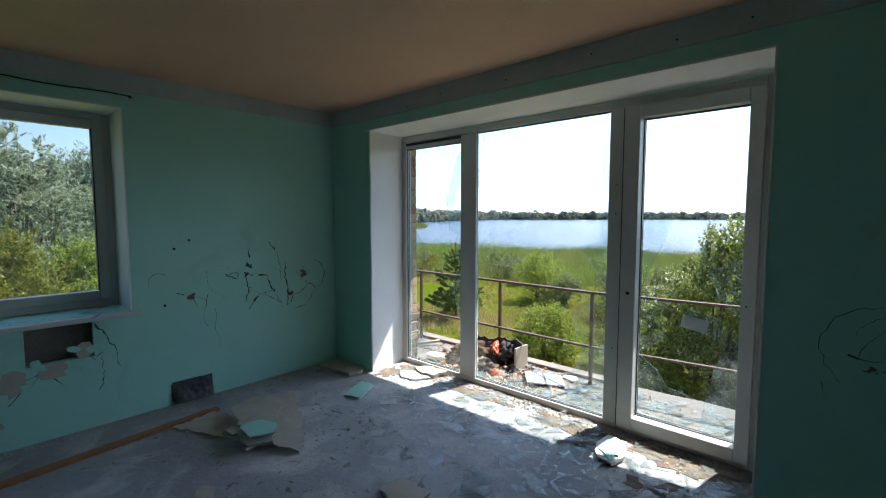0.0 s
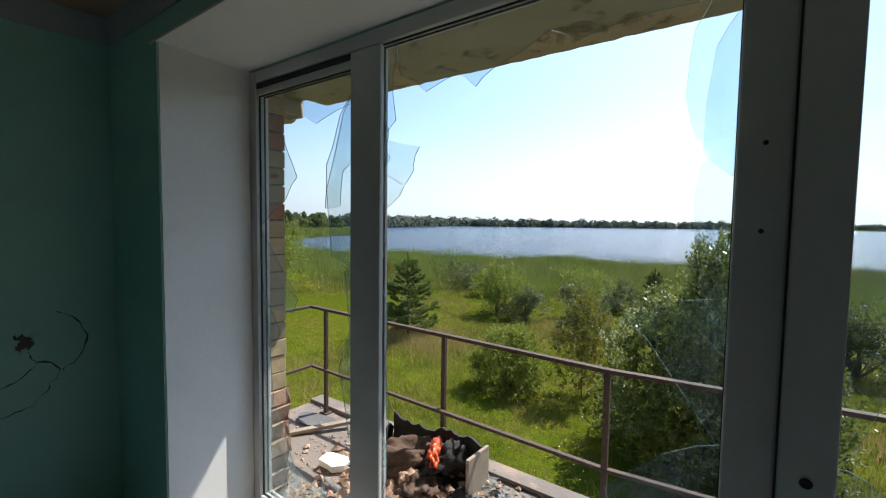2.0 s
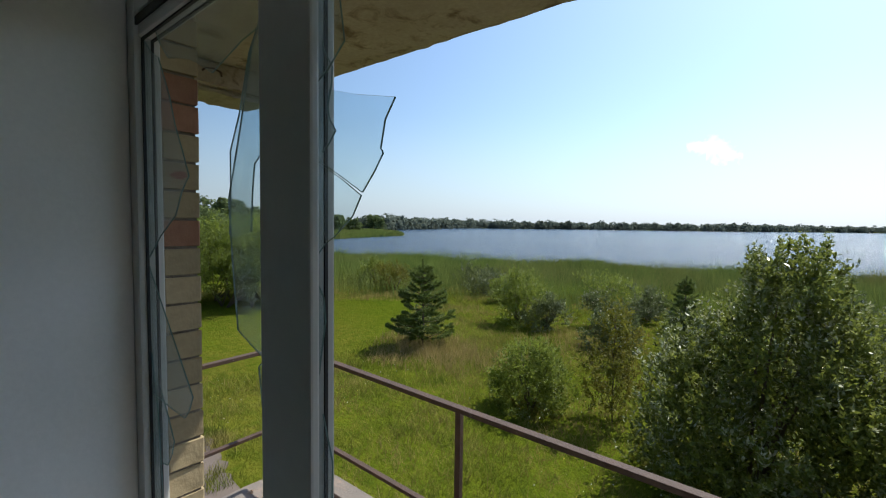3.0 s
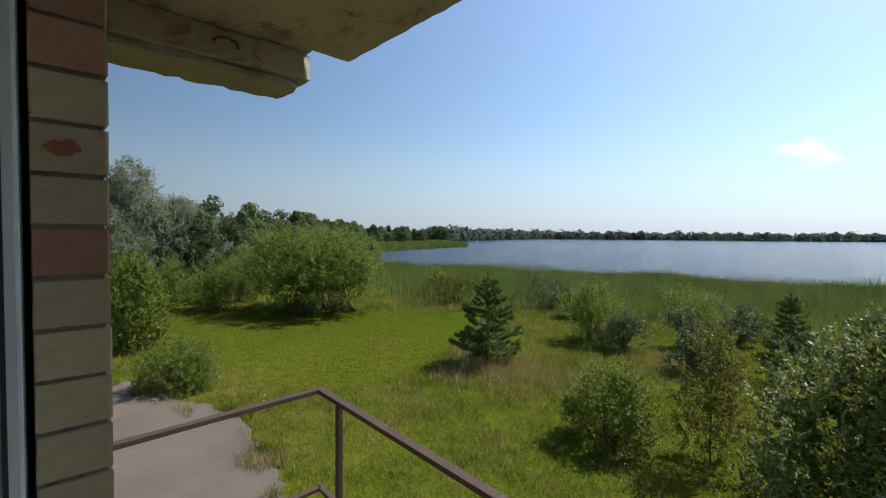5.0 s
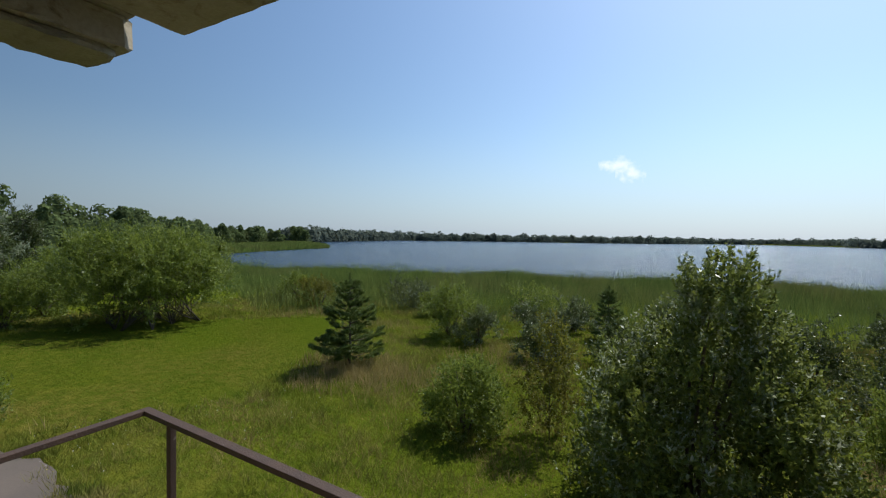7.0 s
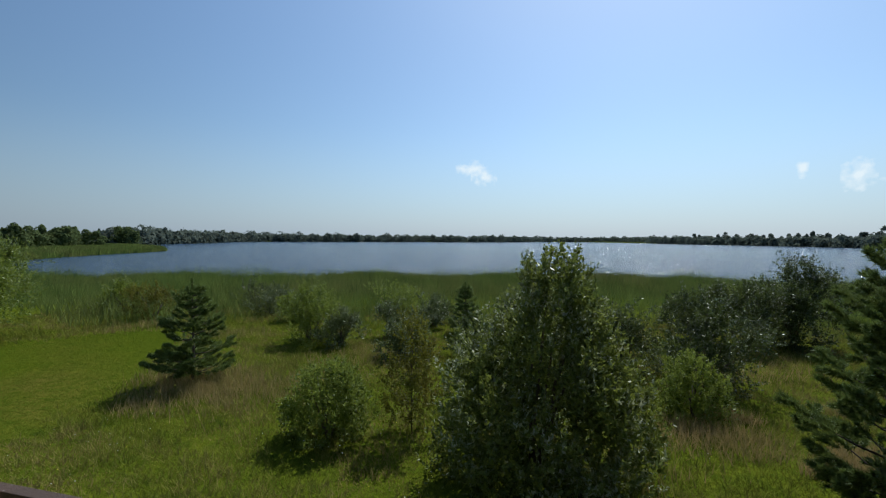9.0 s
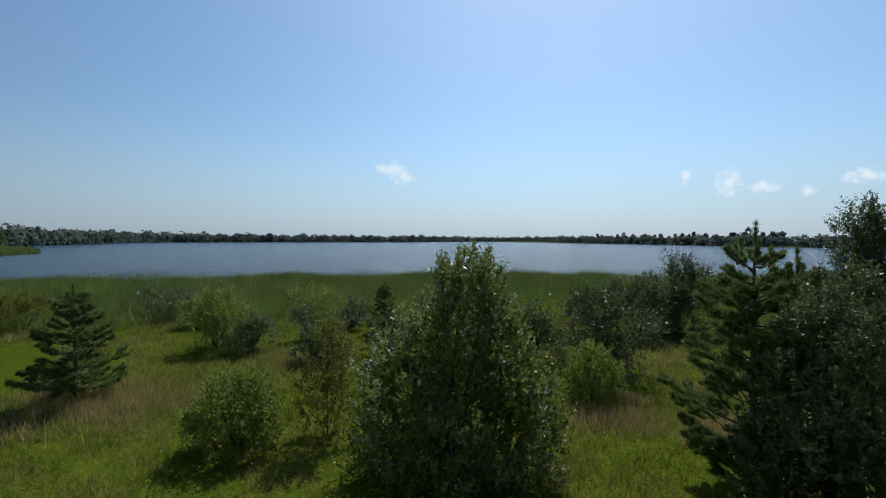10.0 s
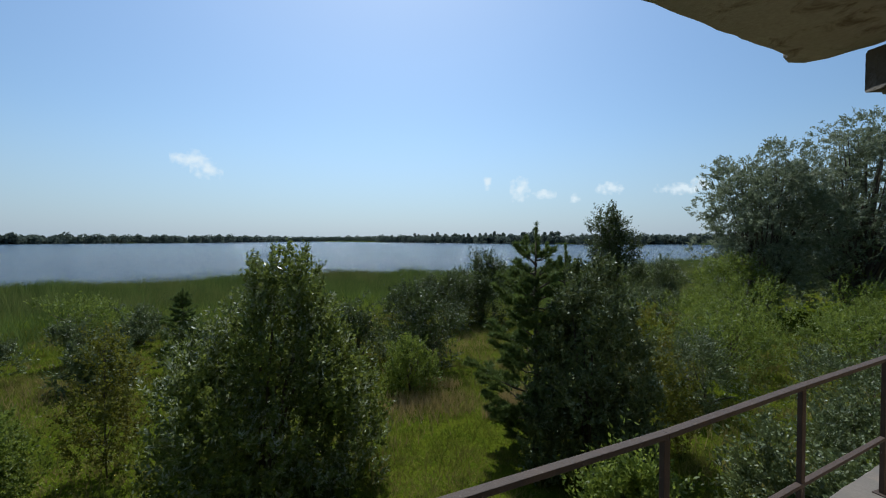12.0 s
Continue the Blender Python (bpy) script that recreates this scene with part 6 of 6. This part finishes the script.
# backing of the two openings chased into the wall
part("recess_back", boxed(-0.069, -0.062, -2.519, -2.141, 0.551, 0.814), M_HOLE, wall_west, "raw brown recess")
part("recess_back", boxed(-0.089, -0.082, -1.639, -1.311, 0.001, 0.179), M_HOLE, wall_west, "raw brown recess")
for y, z in ((-1.457, 1.396), (-1.573, 1.328), (-1.66, 0.86)):
    bm = bmesh.new()
    tube(bm, [(0.0, y, z), (0.012, y, z - 0.002)], [0.011, 0.008], 8)
    part("wall_plug", bm, M_GASKET, wall_west)
for x, z in ((0.85, 2.6), (1.6, 2.62), (2.25, 2.6), (2.9, 2.63), (3.4, 2.59), (1.2, 2.58), (3.75, 2.61)):
    bm = bmesh.new()
    tube(bm, [(x, -0.012, z), (x, -0.02, z)], [0.006, 0.005], 6)
    part("screw_hole", bm, M_GASKET, trim)
# loose black cable clipped under the band
bm = bmesh.new()
pts = [(0.012, -3.4 + 0.13 * i, 2.522 + 0.006 * math.sin(i * 1.3)) for i in range(13)]
tube(bm, pts, [0.005] * 13, 6)
tube(bm, [pts[-1], (0.02, -1.825, 2.512)], [0.011, 0.010], 6)
tagged(part("cable", bm, M_GASKET), "thin black cable hanging along the wall", "cable")

# ---- litter on the floor of the room ----


def slab_piece(name, label, x, y, z, w, d, h, seed, mat, rx=0, ry=0, rz=0, rough=0.22, n=10, category="plaster piece", group=""):
    rng = random.Random(seed)
    bm = bmesh.new()
    prism(bm, ragged(w, d, n, rough, rng), h, pose(0, 0, 0), 0.004)
    ob = part(name, bm, mat)
    ob.matrix_basis = pose(x, y, z, rx, ry, rz)
    return tagged(ob, label, category, group)


plank = part("wooden_plank", boxed(-0.03, 0.03, -1.25, 1.25, 0, 0.028, 0.006), M_WOOD)
plank.matrix_basis = pose(0.53, -2.66, 0.003, 0, 0, 6.5)
tagged(plank, "orange brown varnished wooden skirting board on the floor", "plank")
def torn_plate(name, label, outline, z, h, seed, mat, slope=(0, 0), fray=0.014, category="plaster piece", group=""):
    """A torn plate with the rough outline (x, y), frayed along its edges; slope lifts it along x and y."""
    rng = random.Random(seed)
    cx = sum(p[0] for p in outline) / len(outline)
    cy = sum(p[1] for p in outline) / len(outline)
    ring = []
    for (x0, y0), (x1, y1) in zip(outline, outline[1:] + outline[:1]):
        n = max(3, int(math.hypot(x1 - x0, y1 - y0) / 0.035))
        wob = rng.uniform(-1.2, 1.2) * fray
        for i in range(n):
            f = i / n
            k = wob * math.sin(math.pi * f) + rng.uniform(-fray, fray)
            ring.append((x0 + (x1 - x0) * f - cx + k, y0 + (y1 - y0) * f - cy + rng.uniform(-fray, fray)))
    low, top = [], []
    bm = bmesh.new()
    for u, v in ring:
        lift = u * slope[0] + v * slope[1]
        low.append(bm.verts.new((u * 0.985, v * 0.985, lift)))
        top.append(bm.verts.new((u + rng.uniform(-0.004, 0.004), v + rng.uniform(-0.004, 0.004), lift + h + rng.uniform(-0.003, 0.003))))
    bm.faces.new(low[::-1])
    bm.faces.new(top)
    for i in range(len(ring)):
        j = (i + 1) % len(ring)
        bm.faces.new((low[i], low[j], top[j], top[i]))
    bmesh.ops.triangulate(bm, faces=bm.faces[:])
    low_z = min(v.co.z for v in bm.verts)
    ob = part(name, bm, mat)
    ob.matrix_basis = pose(cx, cy, z - low_z)
    return tagged(ob, label, category, group)


torn_plate("plasterboard_sheet", "flat grey plasterboard piece under the pile", [(0.47, -1.79), (0.88, -1.60), (1.05, -1.48), (0.85, -1.36), (0.42, -1.47)], 0.003, 0.014, 1, M_PLASTERB, (0, 0.02), group="plasterboard")
torn_plate("plasterboard_sheet", "crumbled thick end of a plasterboard sheet", [(0.86, -1.56), (1.24, -1.55), (1.30, -1.40), (1.05, -1.28), (0.80, -1.38)], 0.018, 0.022, 2, M_PLASTERB, (0, 0.05), 0.02, group="plasterboard")
torn_plate("plasterboard_sheet", "broken plasterboard layer in the pile", [(0.92, -1.54), (1.20, -1.57), (1.27, -1.43), (1.10, -1.20), (0.76, -1.30)], 0.048, 0.016, 3, M_PLASTERB, (-0.02, 0.06), 0.02, group="plasterboard")
torn_plate("plasterboard_sheet", "torn brown plasterboard sheet leaning on rubble", [(0.69, -1.43), (0.64, -1.18), (0.78, -1.07), (1.26, -1.37), (1.06, -1.50)], 0.068, 0.014, 4, M_PLASTERB, (-0.05, 0.08), 0.018, group="plasterboard")
torn_plate("plasterboard_sheet", "torn brown plasterboard strip on the pile", [(0.74, -1.09), (0.76, -0.94), (1.44, -1.24), (1.50, -1.34), (1.33, -1.42)], 0.012, 0.014, 5, M_PLASTERB, (-0.12, 0.05), 0.018, group="plasterboard")
torn_plate("painted_plaster_piece", "mint green painted plaster chip on the pile", [(1.05, -1.52), (1.24, -1.53), (1.30, -1.40), (1.20, -1.32), (1.06, -1.38)], 0.100, 0.010, 6, M_GREEN, (-0.04, 0.06), 0.006)
torn_plate("plaster_slab", "dusty tan plaster slab in the corner", [(0.10, -0.30), (0.08, -0.04), (0.52, -0.02), (0.60, -0.10), (0.58, -0.25)], 0.003, 0.032, 7, M_PLASTERB, (0.02, 0.0), 0.012)
torn_plate("painted_plaster_piece", "pale green plaster chip lying on the floor", [(0.92, -0.55), (0.80, -0.26), (0.97, -0.25), (1.02, -0.36), (1.09, -0.50)], 0.003, 0.014, 8, M_GREEN, (0.02, 0.05), 0.008)
torn_plate("plaster_slab", "cream plaster piece by the window frame", [(0.90, 0.36), (1.02, 0.45), (1.28, 0.44), (1.24, 0.30), (1.05, 0.28)], 0.004, 0.030, 9, M_PLASTERB, (0.03, 0.06), 0.014)
torn_plate("plaster_slab", "grey broken plaster plate by the window frame", [(0.84, 0.20), (0.98, 0.34), (1.20, 0.26), (1.12, 0.12), (0.94, 0.10)], 0.003, 0.012, 10, M_FLOOR, (0, 0.02), 0.012)
torn_plate("plaster_slab", "whitish green lump of plaster in the sunlight", [(2.95, 0.10), (2.98, 0.26), (3.10, 0.22), (3.17, 0.06), (3.13, -0.08), (3.00, -0.02)], 0.003, 0.026, 11, M_WHITE, (0.06, 0.08), 0.012)
torn_plate("painted_plaster_piece", "pale mint green chip on the plaster lump", [(2.99, 0.04), (3.00, 0.17), (3.09, 0.15), (3.13, 0.03), (3.10, -0.04)], 0.034, 0.010, 12, M_GREEN, (0.06, 0.08), 0.008)
torn_plate("plaster_slab", "tan plaster crumb on the dusty floor", [(2.20, -1.20), (2.30, -1.06), (2.48, -1.08), (2.46, -1.20), (2.34, -1.26)], 0.003, 0.022, 13, M_PLASTERB, (0.03, 0.06), 0.012)
slab_piece("plaster_slab", "small tan plaster slab on the floor", 1.55, -1.95, 0.003, 0.26, 0.12, 0.015, 13, M_PLASTERB, 0, 2, -40)
bm = bmesh.new()
tube(bm, [(2.72, -0.02, 0.015), (2.92, 0.13, 0.017), (3.10, 0.27, 0.02)], [0.011] * 3, 8)
tagged(part("plastic_strip", bm, M_PVC), "broken white plastic strip on the floor", "plastic strip")
bm = bmesh.new()
cols, rows_ = 26, 18
grid = [[None] * (rows_ + 1) for _ in range(cols + 1)]
for i in range(cols + 1):
    for j in range(rows_ + 1):
        u, v = -1.63 + 0.315 * i / cols, 0.012 + 0.185 * j / rows_
        q = Vector((u * 9, v * 9, 3.1))
        grid[i][j] = bm.verts.new((0.010 + 0.020 * noise.noise(q) + 0.010 * noise.noise(q * 3.3) + 0.035 * (1 - j / rows_) ** 2, u + 0.006 * noise.noise(q * 2), v))
for i in range(cols):
    for j in range(rows_):
        bm.faces.new((grid[i][j], grid[i + 1][j], grid[i + 1][j + 1], grid[i][j + 1]))
bmesh.ops.solidify(bm, geom=bm.faces[:], thickness=0.001)
tagged(part("plastic_film", bm, M_BAG), "crumpled grey plastic film hanging over the wall hole", "plastic film")


def scatter_shards(name, label, n, spot, size, z, mat, seed, kind="stuff", flat=6):
    """Flat angular splinters lying about, as one mesh."""
    rng = random.Random(seed)
    bm = bmesh.new()
    for i in range(n):
        x, y = spot(rng)
        k = rng.choice((3, 4, 4, 5))
        s = size * min(2.4, 0.34 * rng.paretovariate(1.5))
        slim = 0.16 if rng.random() < 0.35 else 0.65
        pts = sorted([(rng.uniform(-1, 1) * s, rng.uniform(-slim, slim) * s) for _ in range(k)], key=lambda p: math.atan2(p[1], p[0]))
        m = pose(x, y, z + rng.uniform(0, 0.012), rng.uniform(-flat, flat), rng.uniform(-flat, flat), rng.uniform(0, 360))
        vs = [bm.verts.new(m @ Vector((px, py, 0))) for px, py in pts]
        try:
            bm.faces.new(vs)
        except ValueError:
            pass
    return tagged(part(name, bm, mat), label, "glass shards", kind=kind)


def crumbs(name, label, n, spot, size, z, mat, seed, category="rubble"):
    """Small angular crumbs as one mesh."""
    rng = np.random.default_rng(seed)
    rr = random.Random(seed)
    V, F = [], []
    base = np.array([(1, 0, 0), (-1, 0, 0), (0, 1, 0), (0, -1, 0), (0, 0, 1), (0, 0, -0.6)], float)
    tri = ((0, 2, 4), (2, 1, 4), (1, 3, 4), (3, 0, 4), (2, 0, 5), (1, 2, 5), (3, 1, 5), (0, 3, 5))
    for i in range(n):
        x, y = spot(rr)
        s = size * (0.25 + 0.75 * rr.random() ** 3)
        a = rr.uniform(0, 6.28)
        p = base * rng.uniform(0.6, 1.3, (6, 3)) * np.array([s, s * 0.8, s * 0.55])
        c, sn = math.cos(a), math.sin(a)
        p = np.stack([p[:, 0] * c - p[:, 1] * sn + x, p[:, 0] * sn + p[:, 1] * c + y, p[:, 2] + z + s * 0.25], -1)
        o = len(V)
        V += p.tolist()
        F += [(o + q[0], o + q[1], o + q[2]) for q in tri]
    me = bpy.data.meshes.new(name)
    me.from_pydata(V, [], F)
    me.materials.append(mat)
    return tagged(new(name, me), label, category, kind="stuff")


def near_window(r):
    while True:
        x, y = r.uniform(0.8, 4.2), 0.44 - abs(r.gauss(0, 0.75))
        if y > -2.2 and (x > 1.0 + 0.5 * -y or r.random() < 0.25):
            return x, y


def wall_foot(r):
    return (abs(r.gauss(0, 0.06)) + 0.02, r.uniform(-4.4, 0.0)) if r.random() < 0.75 else (r.uniform(0.05, 0.62), -abs(r.gauss(0, 0.06)) - 0.01)


def all_floor(r):
    return r.uniform(0.1, 5.0), r.uniform(-3.6, 0.4)


scatter_shards("glass_shards", "many broken window glass splinters on the floor", 2600, near_window, 0.06, 0.003, M_SHARD, 1)
scatter_shards("glass_splinters", "fine glass splinters spread over the dusty floor", 2200, all_floor, 0.022, 0.003, M_SHARD, 2)
scatter_shards("sill_splinters", "glass splinters on the window sill", 110, lambda r: (r.uniform(-0.35, 0.06), r.uniform(-3.1, -1.95)), 0.05, WZ0 + 0.001, M_SHARD, 3)
crumbs("plaster_crumbs", "plaster crumbs and grit along the foot of the wall", 1800, wall_foot, 0.02, 0.0, M_PLASTERB, 4)
crumbs("floor_grit", "grit and plaster crumbs on the floor", 3000, all_floor, 0.010, 0.0, M_PLASTERB, 5)
crumbs("window_rubble", "brick and plaster crumbs by the window frame", 1000, lambda r: (r.uniform(0.68, 3.8), 0.46 - abs(r.gauss(0, 0.13))), 0.022, 0.0, M_RUBBLE, 6)
crumbs("pile_crumbs", "crumbs round the broken plasterboard", 260, lambda r: (r.gauss(0.85, 0.35), r.gauss(-1.15, 0.3)), 0.022, 0.0, M_PLASTERB, 7)
rl = random.Random(23)
for k in range(60):
    x, y = rl.uniform(1.7, 4.2), 0.3 - abs(rl.gauss(0, 0.75))
    bm = bmesh.new()
    s = rl.uniform(0.05, 0.11)
    pts = sorted([(rl.uniform(-1, 1) * s, rl.uniform(-0.8, 0.8) * s) for _ in range(rl.choice((4, 5)))], key=lambda p: math.atan2(p[1], p[0]))
    prism(bm, pts, 0.004)
    ob = part("glass_shard", bm, M_SHARD)
    ob.matrix_basis = pose(x, y, 0.004, rl.uniform(-2, 2), rl.uniform(-2, 2), rl.uniform(0, 360))
    tagged(ob, "large dusty glass shard lying on the floor", "glass shard", "shards on the floor")

# ---- litter on the balcony ----
BZ = -0.22


def bal(r):
    return r.uniform(-0.7, 4.6), r.uniform(0.72, 1.84)


def bal_glass(r):
    return (r.uniform(1.3, 4.8), r.uniform(0.60, 1.82)) if r.random() < 0.85 else (r.uniform(0.5, 1.5), r.uniform(0.58, 1.15))


scatter_shards("balcony_glass", "thick litter of broken glass on the balcony", 4600, bal_glass, 0.060, BZ + 0.006, M_SHARD, 11, flat=14)
crumbs("balcony_rubble", "brick rubble heap on the balcony floor", 900, lambda r: (r.gauss(0.95, 0.34), r.gauss(1.40, 0.22)), 0.06, BZ, M_RUBBLE, 12)
crumbs("balcony_grit", "brick grit strewn over the balcony", 2600, bal, 0.02, BZ, M_RUBBLE, 13)
crumbs("pier_rubble", "crumbled brick at the foot of the pier", 160, lambda r: (r.gauss(0.45, 0.16), 0.74 + abs(r.gauss(0, 0.1))), 0.05, BZ, M_RUBBLE, 14)


crumbs("ash_crumbs", "charred black crumbs in the rubble heap", 420, lambda r: (r.gauss(0.9, 0.32), r.gauss(1.58, 0.16)), 0.04, BZ + 0.01, M_CHAR, 15)


def lump(name, label, x, y, z, sx, sy, sz, mat, seed, category, rough=0.35, freq=5.0):
    bm = bmesh.new()
    bmesh.ops.create_icosphere(bm, subdivisions=4, radius=1.0)
    off = Vector((seed * 3.1, seed * 1.7, seed * 0.9))
    for v in bm.verts:
        d = v.co.normalized() + Vector((0, 0, 0))
        q = 1 + rough * noise.noise(d * freq * 0.4 + off) + rough * 0.5 * noise.noise(d * freq + off)
        v.co = Vector((d.x * sx * q, d.y * sy * q, max(d.z * sz * q + 0.10 * sz * noise.noise(d * 9 + off), -0.25 * sz)))
    ob = part(name, bm, mat, smooth=True)
    ob.matrix_basis = pose(x, y, z + 0.25 * sz, 0, 0, seed * 40)
    return tagged(ob, label, category)


# a burnt wooden planter along the railing, its front gone and its soil spilled
planter = empty("planter_box", pose(0.93, 1.68, BZ), "burnt wooden planter box with spilled soil by the railing", "planter")
rp = random.Random(31)
ring = [(-0.42, 0.0), (0.42, 0.0)] + [(0.42 - 0.84 * i / 22, 0.285 + 0.012 * math.sin(i * 0.9) + rp.uniform(-0.016, 0.012) + 0.03 * math.sin(i * 0.31)) for i in range(23)]
bm = bmesh.new()
prism(bm, ring, 0.022, pose(0, 0.07, 0, 90, 0, 0))
part("back_board", bm, M_CHAR, planter, "charred black back board")
part("end_board", boxed(0.43, 0.455, -0.16, 0.10, 0, 0.275, 0.004), M_WOOD_G, planter, "grey weathered end board")
bm = bmesh.new()
prism(bm, ragged(0.16, 0.25, 9, 0.4, rp), 0.02, pose(-0.44, -0.02, 0.13, 90, 0, 90))
part("end_board", bm, M_CHAR, planter, "charred end board")
part("bottom_board", boxed(-0.42, 0.42, -0.15, 0.045, 0.002, 0.022, 0.003), M_CHAR, planter)
lump("soil_heap", "dark brown soil and ash spilled from the planter", 0.84, 1.55, BZ + 0.02, 0.36, 0.15, 0.17, M_SOIL, 1, "soil", 0.5, 6.0)
lump("soil_heap", "brown soil clods in front of the planter", 1.02, 1.42, BZ, 0.24, 0.14, 0.09, M_SOIL, 8, "soil", 0.55, 7.0)
lump("charred_bag", "burnt black bag in the planter", 1.16, 1.64, BZ + 0.12, 0.20, 0.09, 0.13, M_CHAR, 2, "bag", 0.45, 5.5)
lump("orange_cloth", "crumpled orange plastic sheet on the burnt bag", 1.08, 1.555, BZ + 0.18, 0.15, 0.05, 0.085, M_ORANGE, 3, "plastic sheet", 0.5, 6)
lump("orange_cup", "small crushed orange plastic cup in the rubble", 1.26, 1.28, BZ, 0.055, 0.045, 0.06, M_ORANGE, 4, "cup", 0.2, 4)
lump("brick_lump", "large lump of broken brick and mortar", 0.98, 1.40, BZ + 0.03, 0.085, 0.07, 0.07, M_RUBBLE, 5, "brick", 0.4, 5)
lump("brick_lump", "pale lump of broken brick", 0.70, 1.40, BZ, 0.10, 0.08, 0.09, M_PLASTERB, 6, "brick", 0.4, 5)
lump("brick_lump", "sooty lump of broken brick", 1.34, 1.50, BZ, 0.09, 0.07, 0.05, M_CHAR, 7, "brick", 0.4, 5)
panel = empty("white_panel", pose(1.80, 1.44, BZ + 0.035, 4, 6, 38), "white plastic panel with a dark stripe", "panel")
part("board", boxed(-0.20, -0.015, -0.13, 0.13, 0, 0.018, 0.004), M_WHITE, panel)
part("board", boxed(0.015, 0.20, -0.13, 0.13, 0.002, 0.020, 0.004), M_WHITE, panel)
part("stripe", boxed(-0.0145, 0.0145, -0.128, 0.128, 0.001, 0.012), M_BAG, panel, "dark grey stripe")
slab_piece("white_panel", "smaller white broken panel", 1.98, 1.72, BZ + 0.01, 0.20, 0.10, 0.02, 22, M_WHITE, 8, -4, -20, 0.15, 8, "panel")
slab_piece("white_panel", "torn white packaging on the balcony floor", 0.38, 1.22, BZ + 0.02, 0.26, 0.16, 0.05, 23, M_WHITE, 8, 4, 20, 0.3, 9, "packaging")
slab_piece("dark_sheet", "dark roofing sheet on the balcony corner", -0.40, 1.62, BZ + 0.005, 0.40, 0.22, 0.012, 24, M_ROOF, 2, 4, 15, 0.15, 8, "sheet")
slab_piece("dark_sheet", "grey glass fibre sheet piece", 1.15, 1.12, BZ + 0.02, 0.22, 0.16, 0.006, 25, M_SHARD, 12, 6, -25, 0.3, 7, "sheet")
slab_piece("white_panel", "white broken panel at the far end", 5.6, 1.95, BZ + 0.01, 0.5, 0.3, 0.02, 26, M_WHITE, 2, 4, 25, 0.15, 8, "panel")
ob = part("wooden_plank", boxed(-0.30, 0.30, -0.03, 0.03, 0, 0.03, 0.004), M_WOOD_G)
ob.matrix_basis = pose(-0.20, 1.50, BZ + 0.02, 0, -4, 55)
tagged(ob, "grey splintered plank on the balcony floor", "plank")
rl = random.Random(29)
for k in range(22):
    bm = bmesh.new()
    s = rl.uniform(0.06, 0.14)
    pts = sorted([(rl.uniform(-1, 1) * s, rl.uniform(-0.8, 0.8) * s) for _ in range(rl.choice((4, 5)))], key=lambda p: math.atan2(p[1], p[0]))
    prism(bm, pts, 0.004)
    ob = part("glass_shard", bm, M_SHARD)
    ob.matrix_basis = pose(rl.uniform(1.3, 4.4), rl.uniform(0.75, 1.75), BZ + 0.014, rl.uniform(-8, 8), rl.uniform(-8, 8), rl.uniform(0, 360))
    tagged(ob, "large glass shard among the balcony litter", "glass shard", "shards on the balcony")


# ---- dust and dirt trodden in by the window, paint blot, sticker ----
rd = random.Random(41)
for x, y, w, d in ((0.95, 0.30, 0.55, 0.28), (1.75, 0.28, 0.9, 0.20), (2.7, 0.27, 0.8, 0.22), (3.45, 0.25, 0.7, 0.26), (3.5, -0.15, 0.6, 0.3), (0.75, 0.12, 0.3, 0.3)):
    bm = bmesh.new()
    ring = []
    for i in range(26):
        a = 2 * math.pi * i / 26
        q = 0.5 * rd.uniform(0.55, 1.1)
        ring.append((x + w * q * math.cos(a), min(0.478, y + d * q * math.sin(a))))
    prism(bm, ring, 0.003, pose(0, 0, 0.001))
    tagged(part("dirt_patch", bm, M_DIRT), "brown brick dust trodden on the floor", "dirt", "dirt by the window")
bm = bmesh.new()
prism(bm, [(0.032 * math.cos(k * 0.42) * rd.uniform(0.7, 1.1), 0.016 * math.sin(k * 0.42) * rd.uniform(0.55, 1.25)) for k in range(15)], 0.0015, pose(0.597, 0.615, 1.885, 90, 0, 90))
part("paint_blot", bm, M_BLOT, wall_pier, "rust red paint blot")
bm = bmesh.new()
prism(bm, [(3.345, 0.845), (3.50, 0.82), (3.52, 0.905), (3.36, 0.93)], 0.001, pose(0, 0.5175, 0, 90, 0, 0))
part("sticker", bm, M_WHITE, win, "white paper sticker on the glass")
